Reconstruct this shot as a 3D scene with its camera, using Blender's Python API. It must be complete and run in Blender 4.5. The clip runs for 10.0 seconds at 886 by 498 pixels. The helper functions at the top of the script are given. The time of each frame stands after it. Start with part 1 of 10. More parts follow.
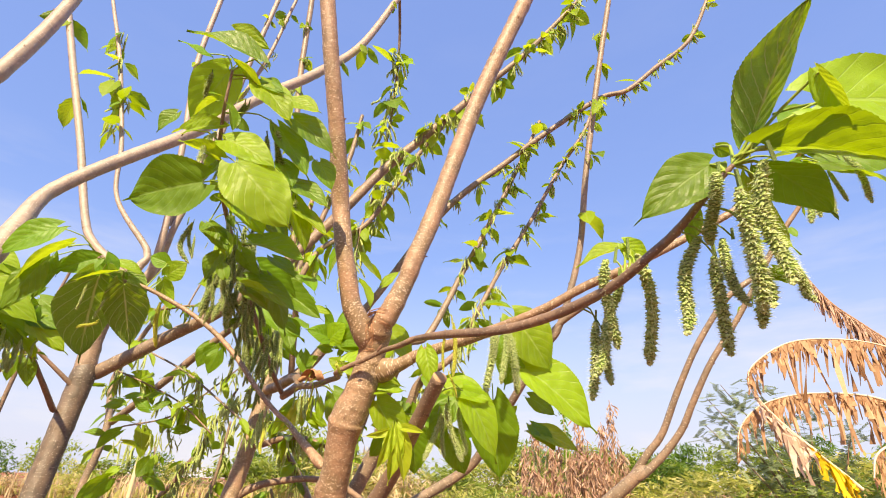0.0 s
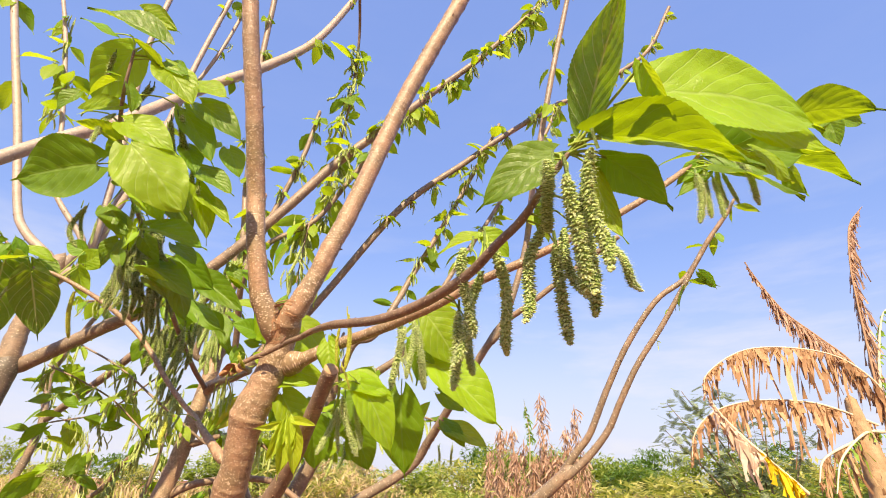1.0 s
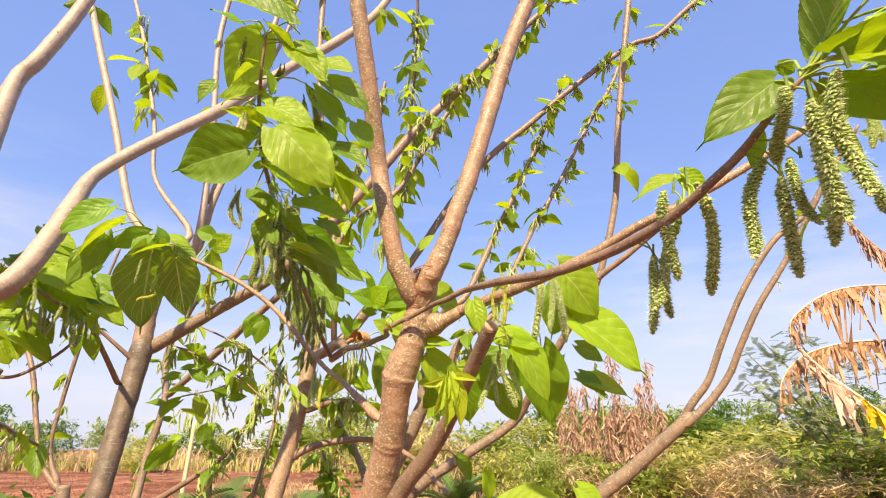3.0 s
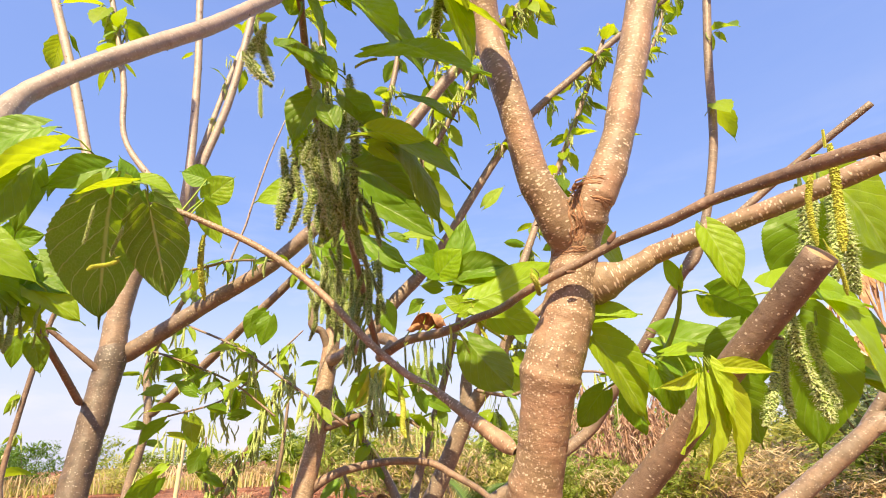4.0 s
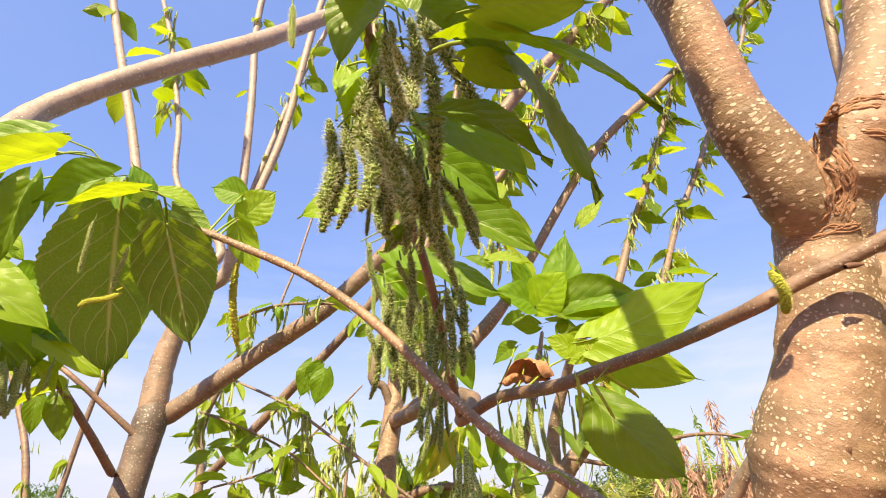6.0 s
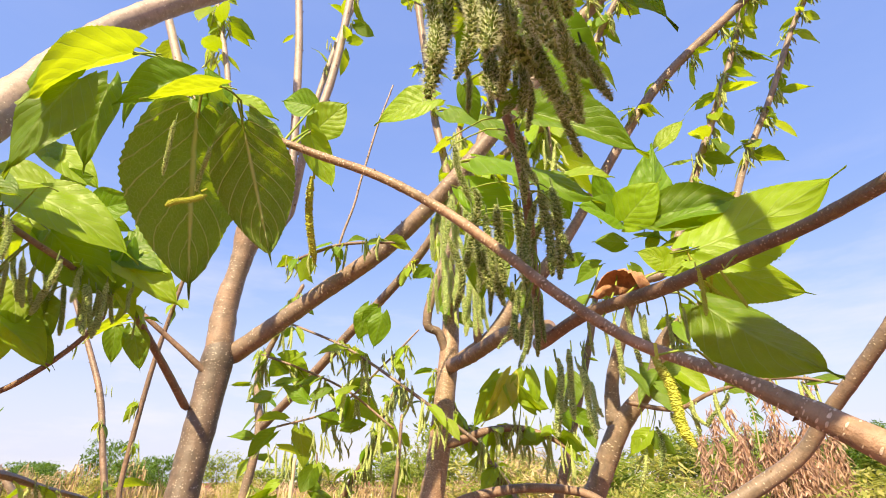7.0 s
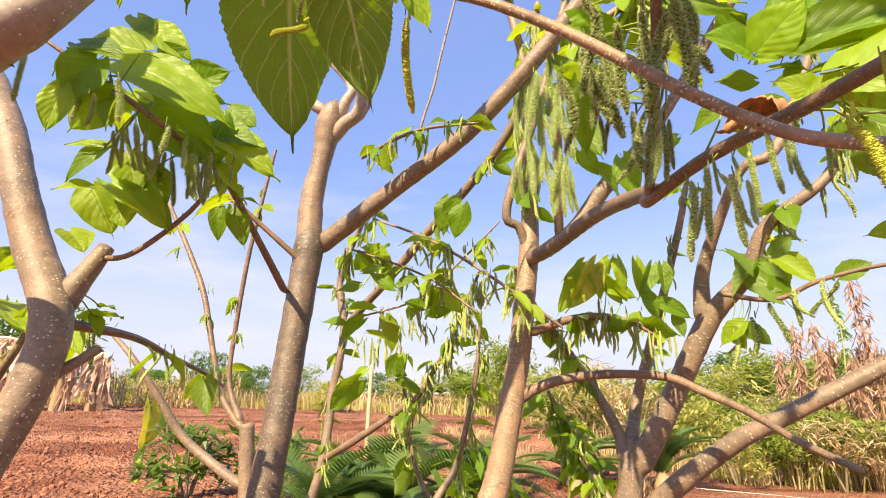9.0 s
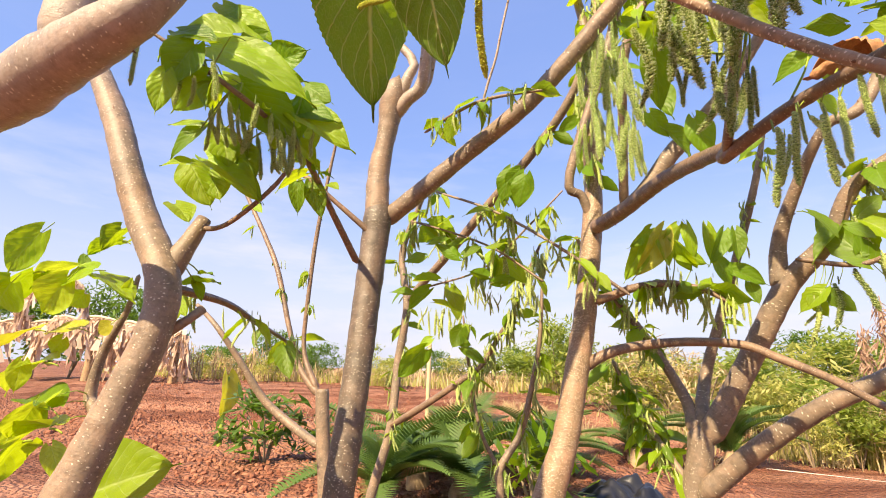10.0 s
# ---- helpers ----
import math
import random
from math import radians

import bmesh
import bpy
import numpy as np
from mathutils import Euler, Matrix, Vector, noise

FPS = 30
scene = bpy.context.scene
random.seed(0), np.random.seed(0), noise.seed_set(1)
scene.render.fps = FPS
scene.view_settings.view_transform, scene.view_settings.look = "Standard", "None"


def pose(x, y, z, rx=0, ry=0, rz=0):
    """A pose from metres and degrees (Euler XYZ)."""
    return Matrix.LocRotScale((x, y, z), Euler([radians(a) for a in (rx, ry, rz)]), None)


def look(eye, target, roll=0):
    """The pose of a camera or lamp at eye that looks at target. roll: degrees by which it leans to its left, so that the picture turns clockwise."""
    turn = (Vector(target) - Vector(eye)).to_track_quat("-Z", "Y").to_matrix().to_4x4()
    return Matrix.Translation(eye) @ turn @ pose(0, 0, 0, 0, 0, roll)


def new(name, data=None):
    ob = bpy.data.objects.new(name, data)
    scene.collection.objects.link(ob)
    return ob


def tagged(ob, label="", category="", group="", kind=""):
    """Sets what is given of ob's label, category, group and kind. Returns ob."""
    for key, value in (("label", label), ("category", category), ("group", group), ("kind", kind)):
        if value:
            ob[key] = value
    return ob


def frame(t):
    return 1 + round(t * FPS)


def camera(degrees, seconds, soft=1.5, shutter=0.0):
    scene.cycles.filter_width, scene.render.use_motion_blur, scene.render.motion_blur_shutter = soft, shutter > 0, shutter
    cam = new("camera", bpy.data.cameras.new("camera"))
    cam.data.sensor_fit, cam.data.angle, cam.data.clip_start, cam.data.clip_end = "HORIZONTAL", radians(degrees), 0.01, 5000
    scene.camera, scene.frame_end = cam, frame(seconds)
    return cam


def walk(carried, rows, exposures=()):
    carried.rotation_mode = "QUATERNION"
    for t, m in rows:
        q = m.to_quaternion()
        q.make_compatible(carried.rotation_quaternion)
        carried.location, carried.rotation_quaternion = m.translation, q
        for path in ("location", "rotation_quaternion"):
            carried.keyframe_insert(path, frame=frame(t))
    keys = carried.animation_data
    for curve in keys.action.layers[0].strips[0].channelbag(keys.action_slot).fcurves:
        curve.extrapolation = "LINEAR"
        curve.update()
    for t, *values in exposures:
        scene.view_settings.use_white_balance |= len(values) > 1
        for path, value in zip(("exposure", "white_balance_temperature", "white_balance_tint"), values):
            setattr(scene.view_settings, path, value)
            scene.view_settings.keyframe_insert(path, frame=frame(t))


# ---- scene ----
from mathutils.bvhtree import BVHTree

cam = camera(84.1, 10.0, 1.0)
PATH = [
    (0, (0.09, 0.103, 1.036), (-0.033, 1.903, 1.898), 1.6),
    (0.5, (0.127, 0.124, 1.027), (0.029, 1.93, 1.88), 1.8),
    (1, (0.229, 0.123, 1.025), (0.195, 1.92, 1.902), 1.9),
    (1.5, (0.289, 0.124, 1.034), (0.253, 1.938, 1.875), 1.5),
    (2, (0.232, 0.096, 0.996), (0.176, 1.926, 1.8), 0.9),
    (2.5, (0.16, 0.059, 0.977), (-0.003, 1.903, 1.735), 0.7),
    (2.7, (0.123, 0.062, 0.988), (-0.084, 1.906, 1.735), 0.5),
    (3.8, (-0.18, 0.443, 1.046), (-0.384, 2.284, 1.802), -2.1),
    (4, (-0.239, 0.543, 1.064), (-0.416, 2.384, 1.827), -2.8),
    (4.5, (-0.278, 0.698, 1.074), (-0.435, 2.522, 1.879), -3.7),
    (5, (-0.295, 0.793, 1.102), (-0.501, 2.579, 1.978), -3.8),
    (5.5, (-0.296, 0.792, 1.141), (-0.591, 2.529, 2.087), -3.2),
    (5.7, (-0.307, 0.774, 1.135), (-0.634, 2.494, 2.101), -2.6),
    (6.8, (-0.4, 0.804, 1.08), (-0.9, 2.528, 1.963), -0.9),
    (7, (-0.419, 0.827, 1.065), (-0.945, 2.559, 1.916), -0.6),
    (7.5, (-0.443, 0.869, 1.034), (-1.033, 2.618, 1.802), 0.0),
    (8, (-0.444, 0.879, 1.009), (-1.097, 2.639, 1.697), 0.5),
    (8.5, (-0.467, 0.878, 0.989), (-1.189, 2.638, 1.606), 0.9),
    (9, (-0.496, 0.865, 0.973), (-1.292, 2.611, 1.539), 1.0),
    (9.5, (-0.507, 0.844, 0.961), (-1.4, 2.555, 1.485), 1.2),
    (10, (-0.514, 0.828, 0.936), (-1.51, 2.494, 1.417), 1.6),
]
walk(cam, [(t, look(eye, target, roll)) for t, eye, target, roll in PATH], [(0, 0.95, 8400, 10), (2.5, 0.95, 8400, 10), (4.5, 1.05, 8400, 10), (7, 1.03, 8400, 10), (10, 1.03, 8500, 10)])
# ---- light ----
world = bpy.data.worlds.new("sky")
scene.world = world
world.use_nodes = True
wn, wl = world.node_tree.nodes, world.node_tree.links
wn.clear()
SUN_ELEV, SUN_AZ = 42.0, 183.0          # degrees; azimuth clockwise from +y (behind the walker)
sky = wn.new("ShaderNodeTexSky")
sky.sky_type, sky.sun_disc = "NISHITA", False
sky.sun_elevation, sky.sun_rotation = radians(SUN_ELEV), radians(SUN_AZ)
sky.altitude, sky.air_density, sky.dust_density, sky.ozone_density = 400, 1.0, 1.2, 2.5
# thin high cloud, thicker towards the horizon
coord = wn.new("ShaderNodeTexCoord")
sep = wn.new("ShaderNodeSeparateXYZ")
wl.new(coord.outputs["Generated"], sep.inputs[0])
stretch = wn.new("ShaderNodeMapping")
stretch.inputs["Scale"].default_value = (1.3, 1.3, 6.0)
wl.new(coord.outputs["Generated"], stretch.inputs[0])
cl = wn.new("ShaderNodeTexNoise")
cl.inputs["Scale"].default_value, cl.inputs["Detail"].default_value, cl.inputs["Roughness"].default_value = 2.2, 7, 0.6
wl.new(stretch.outputs[0], cl.inputs["Vector"])
ramp = wn.new("ShaderNodeMapRange")
ramp.inputs[1].default_value, ramp.inputs[2].default_value = 0.47, 0.72
wl.new(cl.outputs[0], ramp.inputs[0])
low = wn.new("ShaderNodeMapRange")
low.inputs[1].default_value, low.inputs[2].default_value, low.inputs[3].default_value, low.inputs[4].default_value = 0.02, 0.5, 0.9, 0.03
wl.new(sep.outputs[2], low.inputs[0])
mul = wn.new("ShaderNodeMath")
mul.operation = "MULTIPLY"
wl.new(ramp.outputs[0], mul.inputs[0])
wl.new(low.outputs[0], mul.inputs[1])
# blue dome brightened evenly, whitening towards the horizon
dome = wn.new("ShaderNodeMix")
dome.data_type = "RGBA"
dome.inputs[0].default_value = 0.6
dome.inputs[7].default_value = (0.78, 1.5, 4.5, 1)
wl.new(sky.outputs[0], dome.inputs[6])
haze = wn.new("ShaderNodeMapRange")
haze.interpolation_type = "SMOOTHSTEP"
haze.inputs[1].default_value, haze.inputs[2].default_value, haze.inputs[3].default_value, haze.inputs[4].default_value = -0.06, 0.44, 1.0, 0.0
wl.new(sep.outputs[2], haze.inputs[0])
veil = wn.new("ShaderNodeMix")
veil.data_type = "RGBA"
veil.inputs[7].default_value = (2.42, 2.78, 4.0, 1)
wl.new(haze.outputs[0], veil.inputs[0])
wl.new(dome.outputs[2], veil.inputs[6])
tint = wn.new("ShaderNodeMix")
tint.data_type, tint.blend_type = "RGBA", "MIX"
tint.inputs[7].default_value = (2.95, 3.22, 4.05, 1)
wl.new(mul.outputs[0], tint.inputs[0])
wl.new(veil.outputs[2], tint.inputs[6])
bg = wn.new("ShaderNodeBackground")
bg.inputs[1].default_value = 0.15
wl.new(tint.outputs[2], bg.inputs[0])
wout = wn.new("ShaderNodeOutputWorld")
wl.new(bg.outputs[0], wout.inputs[0])

sun_data = bpy.data.lights.new("sun", "SUN")
sun_data.energy, sun_data.angle, sun_data.color = 5.0, radians(0.6), (1.0, 0.89, 0.72)
sun = new("sun", sun_data)
_az, _el = radians(SUN_AZ), radians(SUN_ELEV)
sun.matrix_world = look((20 * math.sin(_az) * math.cos(_el), 20 * math.cos(_az) * math.cos(_el), 20 * math.sin(_el)), (0, 0, 0))
# ---- materials ----
class Mat:
    """A small node-material writer."""
    def __init__(self, name):
        self.m = bpy.data.materials.new(name)
        self.m.use_nodes = True
        self.t = self.m.node_tree
        self.t.nodes.clear()

    def n(self, kind, **ins):
        node = self.t.nodes.new("ShaderNode" + kind)
        for k, v in ins.items():
            self.put(node, k, v)
        return node

    def put(self, node, k, v):
        sock = node.inputs[int(k[1:])] if k[0] == "i" and k[1:].isdigit() else node.inputs[k.replace("_", " ")]
        if isinstance(v, bpy.types.NodeSocket):
            self.t.links.new(v, sock)
        else:
            sock.default_value = (*v, 1) if isinstance(v, tuple) and len(v) == 3 and sock.type == "RGBA" else v

    def noise(self, vec, scale, detail=5, rough=0.55):
        return self.n("TexNoise", Vector=vec, Scale=scale, Detail=detail, Roughness=rough).outputs[0]

    def ramp(self, fac, a, b, lo=0.0, hi=1.0):
        node = self.n("MapRange", i0=fac, i1=lo, i2=hi, i3=a, i4=b)
        return node.outputs[0]

    def mix(self, fac, a, b, mode="MIX"):
        node = self.n("Mix")
        node.data_type, node.blend_type = "RGBA", mode
        self.put(node, "i0", fac), self.put(node, "i6", a), self.put(node, "i7", b)
        return node.outputs[2]

    def math(self, op, a, b=0.0):
        node = self.n("Math", i0=a, i1=b)
        node.operation = op
        return node.outputs[0]

    def hsv(self, col, h=0.5, s=1.0, v=1.0):
        return self.n("HueSaturation", Hue=h, Saturation=s, Value=v, Color=col).outputs[0]

    def bump(self, height, strength, dist):
        return self.n("Bump", Strength=strength, Distance=dist, Height=height).outputs[0]

    def out(self, shader):
        o = self.n("OutputMaterial")
        self.t.links.new(shader, o.inputs[0])
        return self.m

    def surface(self, col, rough=0.7, normal=None, spec=0.4, metal=0.0, glow=None, through_col=None, through_fac=0.4):
        p = self.n("BsdfPrincipled", Base_Color=col, Roughness=rough, Metallic=metal)
        p.inputs["Specular IOR Level"].default_value = spec
        if normal is not None:
            self.put(p, "Normal", normal)
        sh = p.outputs[0]
        if through_col is not None:
            tr = self.n("BsdfTranslucent", Color=through_col)
            if normal is not None:
                self.put(tr, "Normal", normal)
            mx = self.n("MixShader", i0=through_fac, i1=sh, i2=tr.outputs[0])
            sh = mx.outputs[0]
        return self.out(sh)


def rnd(m):
    return m.n("ObjectInfo").outputs["Random"]


def bark_material(name, base, dark, pink, spot, spots=1.0, size_of=1.0):
    """Smooth bark: grey-brown with reddish patches, ring wrinkles and raised pale lenticels lying crosswise."""
    m = Mat(name)
    uv = m.n("UVMap").outputs[0]
    obj = m.n("TexCoord").outputs["Object"]
    big = m.noise(obj, 13.0, 5, 0.6)
    fine = m.noise(obj, 150.0, 6, 0.7)
    mid = m.noise(obj, 46.0, 5, 0.6)
    wob = m.n("TexNoise", Vector=uv, Scale=170.0, Detail=2.0)
    shift = m.n("VectorMath", i0=wob.outputs["Color"], i1=(0.0045, 0.0030, 0.0))
    shift.operation = "MULTIPLY"
    moved = m.n("VectorMath", i0=uv, i1=shift.outputs[0])
    sm = m.n("Mapping", Vector=moved.outputs[0])
    sm.inputs["Scale"].default_value = (125 / size_of, 225 / size_of, 1)
    vor = m.n("TexVoronoi", Vector=sm.outputs[0], Scale=1.0)
    vor.inputs["Randomness"].default_value = 1.0
    cell = m.n("SeparateColor", i0=vor.outputs["Color"]).outputs[0]
    size = m.math("MULTIPLY", m.ramp(cell, 0.02 * spots, 0.44 * spots), m.ramp(big, 1.25, 0.8, 0.35, 0.65))
    soft = m.n("MapRange", i0=m.math("SUBTRACT", size, vor.outputs["Distance"]), i1=-0.02, i2=0.05).outputs[0]
    rm = m.n("Mapping", Vector=moved.outputs[0])
    rm.inputs["Scale"].default_value = (16, 150, 1)
    rings = m.noise(rm.outputs[0], 1.0, 5, 0.6)
    col = m.mix(m.ramp(big, 0, 1, 0.42, 0.62), base, pink)
    col = m.mix(m.ramp(rings, 0.0, 0.4, 0.5, 0.75), col, dark)
    col = m.mix(m.ramp(mid, 0.0, 0.6, 0.50, 0.72), col, dark)
    col = m.mix(m.ramp(fine, 0, 0.5, 0.45, 0.75), col, dark)
    col = m.mix(m.math("MULTIPLY", soft, m.ramp(fine, 1.0, 0.6, 0.4, 0.7)), col, spot)
    hgt = m.math("ADD", m.math("MULTIPLY", soft, 0.7), m.math("ADD", m.math("MULTIPLY", rings, 0.32), m.math("ADD", m.math("MULTIPLY", fine, 0.6), m.math("MULTIPLY", mid, 0.55))))
    return m.surface(col, m.ramp(fine, 0.34, 0.56), m.bump(hgt, 0.6, 0.004), 0.46)


def leaf_material(name, top, pale, through_col, vein, fac=0.38, rough=0.42, show=0.42):
    m = Mat(name)
    uv = m.n("UVMap").outputs[0]
    s = m.n("SeparateXYZ", i0=uv)
    u, v = s.outputs[0], s.outputs[1]
    av = m.math("ABSOLUTE", m.math("SUBTRACT", v, 0.5))            # 0 at the midrib, 0.5 at the edge
    ph = m.math("FRACT", m.math("ADD", m.math("SUBTRACT", m.math("MULTIPLY", u, 7.0), m.math("MULTIPLY", av, 5.2)), 10.0))
    lat = m.math("ABSOLUTE", m.math("SUBTRACT", ph, 0.5))
    latv = m.ramp(lat, 1.0, 0.0, 0.012, 0.06)
    mid = m.ramp(av, 1.0, 0.0, 0.010, 0.030)
    net = m.n("TexVoronoi", Vector=uv, Scale=34.0)
    net.feature = "DISTANCE_TO_EDGE"
    netv = m.ramp(net.outputs["Distance"], 0.28, 0.0, 0.0, 0.07)
    veins = m.math("MAXIMUM", m.math("MAXIMUM", mid, m.math("MULTIPLY", latv, 0.95)), netv)
    r = rnd(m)
    obj = m.n("TexCoord").outputs["Object"]
    blotch = m.noise(obj, 6.0, 5)
    col = m.mix(r, top, pale)
    col = m.mix(m.ramp(blotch, 0.0, 0.35, 0.45, 0.75), col, pale)
    col = m.mix(m.math("MULTIPLY", veins, show), col, vein)
    col = m.hsv(col, m.ramp(r, 0.485, 0.515), 1.0, m.ramp(blotch, 0.8, 1.2))
    tc = m.mix(m.math("MULTIPLY", veins, 0.25), through_col, top)
    quilt = m.math("MULTIPLY", lat, 1.0)
    h = m.math("ADD", m.math("MULTIPLY", quilt, 0.6), m.math("MULTIPLY", veins, -0.5))
    return m.surface(col, rough, m.bump(h, 0.18 + 0.35 * show * show, 0.010), 0.36, through_col=tc, through_fac=fac)


def grain_material(name, a, b, scale, rough=0.85, dist=0.004, strength=0.5, vary=0.0, through_col=None, fac=0.3, spec=0.25):
    m = Mat(name)
    obj = m.n("TexCoord").outputs["Object"]
    n1, n2 = m.noise(obj, scale, 5), m.noise(obj, scale * 7.3, 6, 0.65)
    f = m.math("ADD", m.math("MULTIPLY", n1, 0.6), m.math("MULTIPLY", n2, 0.4))
    col = m.mix(m.ramp(f, 0, 1, 0.36, 0.64), a, b)
    if vary:
        col = m.hsv(col, 0.5, 1.0, m.ramp(rnd(m), 1 - vary, 1 + vary))
    return m.surface(col, rough, m.bump(f, strength, dist), spec, through_col=through_col, through_fac=fac)


def island_material(name, a, b, rough=0.6, through_col=None, fac=0.3, spec=0.3):
    m = Mat(name)
    isl = m.n("NewGeometry").outputs["Random Per Island"]
    obj = m.n("TexCoord").outputs["Object"]
    n2 = m.noise(obj, 30.0, 4)
    col = m.mix(isl, a, b)
    col = m.hsv(col, 0.5, 1.0, m.ramp(n2, 0.75, 1.25))
    return m.surface(col, rough, None, spec, through_col=through_col, through_fac=fac)


BARK = bark_material("mulberry bark", (0.275, 0.190, 0.112), (0.115, 0.070, 0.042), (0.40, 0.240, 0.152), (0.68, 0.53, 0.40), 1.02, 0.56)
BARK_GREY = bark_material("grey mulberry bark", (0.225, 0.170, 0.122), (0.090, 0.066, 0.048), (0.32, 0.222, 0.155), (0.70, 0.62, 0.49), 0.62, 1.15)
TWIG = bark_material("young brown bark", (0.205, 0.138, 0.094), (0.082, 0.053, 0.039), (0.29, 0.185, 0.122), (0.52, 0.42, 0.31), 0.7, 0.7)
# darker bark for the grey trunk below its fork
BARK_DARK = bark_material("dark lower-trunk bark", (0.122, 0.095, 0.070), (0.052, 0.039, 0.029), (0.180, 0.126, 0.090), (0.64, 0.57, 0.46), 0.72, 0.9)
BARK_PALE = bark_material("pale smooth bark", (0.35, 0.285, 0.232), (0.19, 0.145, 0.115), (0.43, 0.325, 0.26), (0.80, 0.72, 0.60), 0.6, 1.0)
BARK_TAN = bark_material("tan mulberry bark", (0.245, 0.182, 0.128), (0.10, 0.070, 0.048), (0.335, 0.228, 0.155), (0.76, 0.66, 0.52), 0.68, 1.0)
CUT = grain_material("cut wood", (0.55, 0.36, 0.2), (0.36, 0.22, 0.12), 60, 0.8)
LEAF = leaf_material("mulberry leaf", (0.056, 0.142, 0.008), (0.145, 0.280, 0.015), (0.47, 0.64, 0.020), (0.30, 0.44, 0.13), 0.38, 0.42)
LEAF_YOUNG = leaf_material("young mulberry leaf", (0.155, 0.29, 0.012), (0.28, 0.43, 0.02), (0.58, 0.72, 0.03), (0.44, 0.56, 0.18), 0.44, 0.42)
LEAF_UNDER = leaf_material("mulberry leaf seen from below", (0.11, 0.21, 0.03), (0.18, 0.30, 0.045), (0.42, 0.62, 0.03), (0.56, 0.64, 0.30), 0.30, 0.55, 1.0)
LEAF_LIME = leaf_material("fresh lime-green leaf", (0.30, 0.43, 0.025), (0.42, 0.53, 0.045), (0.62, 0.72, 0.04), (0.5, 0.58, 0.18), 0.42)
LEAF_YELLOW = leaf_material("yellowing leaf", (0.42, 0.42, 0.03), (0.50, 0.48, 0.06), (0.62, 0.6, 0.04), (0.5, 0.5, 0.2), 0.4)
PETIOLE = grain_material("green stalk", (0.22, 0.32, 0.04), (0.30, 0.38, 0.07), 40, 0.5)
CATKIN_CORE = grain_material("catkin axis", (0.15, 0.24, 0.07), (0.28, 0.40, 0.14), 160, 0.8, vary=0.25)
# darker copies for the brush catkins; the axis has shade put into its colour
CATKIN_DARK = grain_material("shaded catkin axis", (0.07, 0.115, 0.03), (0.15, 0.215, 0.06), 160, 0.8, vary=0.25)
CATKIN_SOFT = grain_material("soft young catkin", (0.26, 0.34, 0.10), (0.44, 0.50, 0.19), 160, 0.8, vary=0.2)
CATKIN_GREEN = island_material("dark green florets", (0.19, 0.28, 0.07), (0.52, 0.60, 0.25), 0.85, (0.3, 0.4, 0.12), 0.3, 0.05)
CATKIN_BUD = island_material("catkin florets", (0.35, 0.49, 0.15), (0.76, 0.84, 0.42), 0.85, (0.6, 0.7, 0.25), 0.4, 0.05)
CATKIN_HAIR = island_material("catkin stigmas", (0.58, 0.64, 0.38), (0.88, 0.90, 0.68), 0.8, (0.7, 0.75, 0.5), 0.4, 0.05)
CATKIN_PALE = island_material("ripe catkin florets", (0.45, 0.50, 0.08), (0.66, 0.66, 0.14), 0.85, (0.5, 0.55, 0.1), 0.25, 0.05)
# ---- building helpers ----
RNG = random.Random(7)


def part(name, mesh, parent=None, label="", m=None):
    ob = new(name, mesh)
    if m is not None:
        ob.matrix_basis = m
    if parent is not None:
        ob.parent = parent
        ob.matrix_parent_inverse = Matrix.Translation(parent.location).inverted() if parent.type == "EMPTY" else Matrix()
    if label:
        tagged(ob, label)
    return ob


def thing(name, label, category, group="", at=(0, 0, 0), kind=""):
    ob = new(name)
    ob.location = at
    ob.empty_display_size = 0.05
    return tagged(ob, label, category, group, kind)


def mesh_of(name, verts, faces, mats, uvs=None, idx=None, smooth=True):
    me = bpy.data.meshes.new(name)
    me.from_pydata([tuple(v) for v in verts], [], [tuple(f) for f in faces])
    for mt in mats:
        me.materials.append(mt)
    if idx is not None:
        me.polygons.foreach_set("material_index", idx)
    if smooth:
        me.polygons.foreach_set("use_smooth", [True] * len(me.polygons))
    if uvs is not None:
        lay = me.uv_layers.new(name="UVMap")
        loop = np.empty(len(me.loops), dtype=np.int32)
        me.loops.foreach_get("vertex_index", loop)
        lay.data.foreach_set("uv", np.asarray(uvs, dtype=np.float32)[loop].ravel())
    me.update()
    return me


def spline(pts, step):
    """Catmull-Rom through rows of x, y, z, r, at about even steps."""
    P = np.array(pts, float)
    Q = np.vstack([2 * P[0] - P[1], P, 2 * P[-1] - P[-2]])
    out = []
    for i in range(1, len(Q) - 2):
        n = max(2, int(np.linalg.norm(Q[i + 1, :3] - Q[i, :3]) / step))
        for k in range(n):
            t = k / n
            a, b, c, d = Q[i - 1], Q[i], Q[i + 1], Q[i + 2]
            v = 0.5 * (2 * b + (c - a) * t + (2 * a - 5 * b + 4 * c - d) * t * t + (3 * b - a - 3 * c + d) * t ** 3)
            v[3] = b[3] + (c[3] - b[3]) * t
            out.append(v)
    out.append(Q[-2])
    return np.array(out)


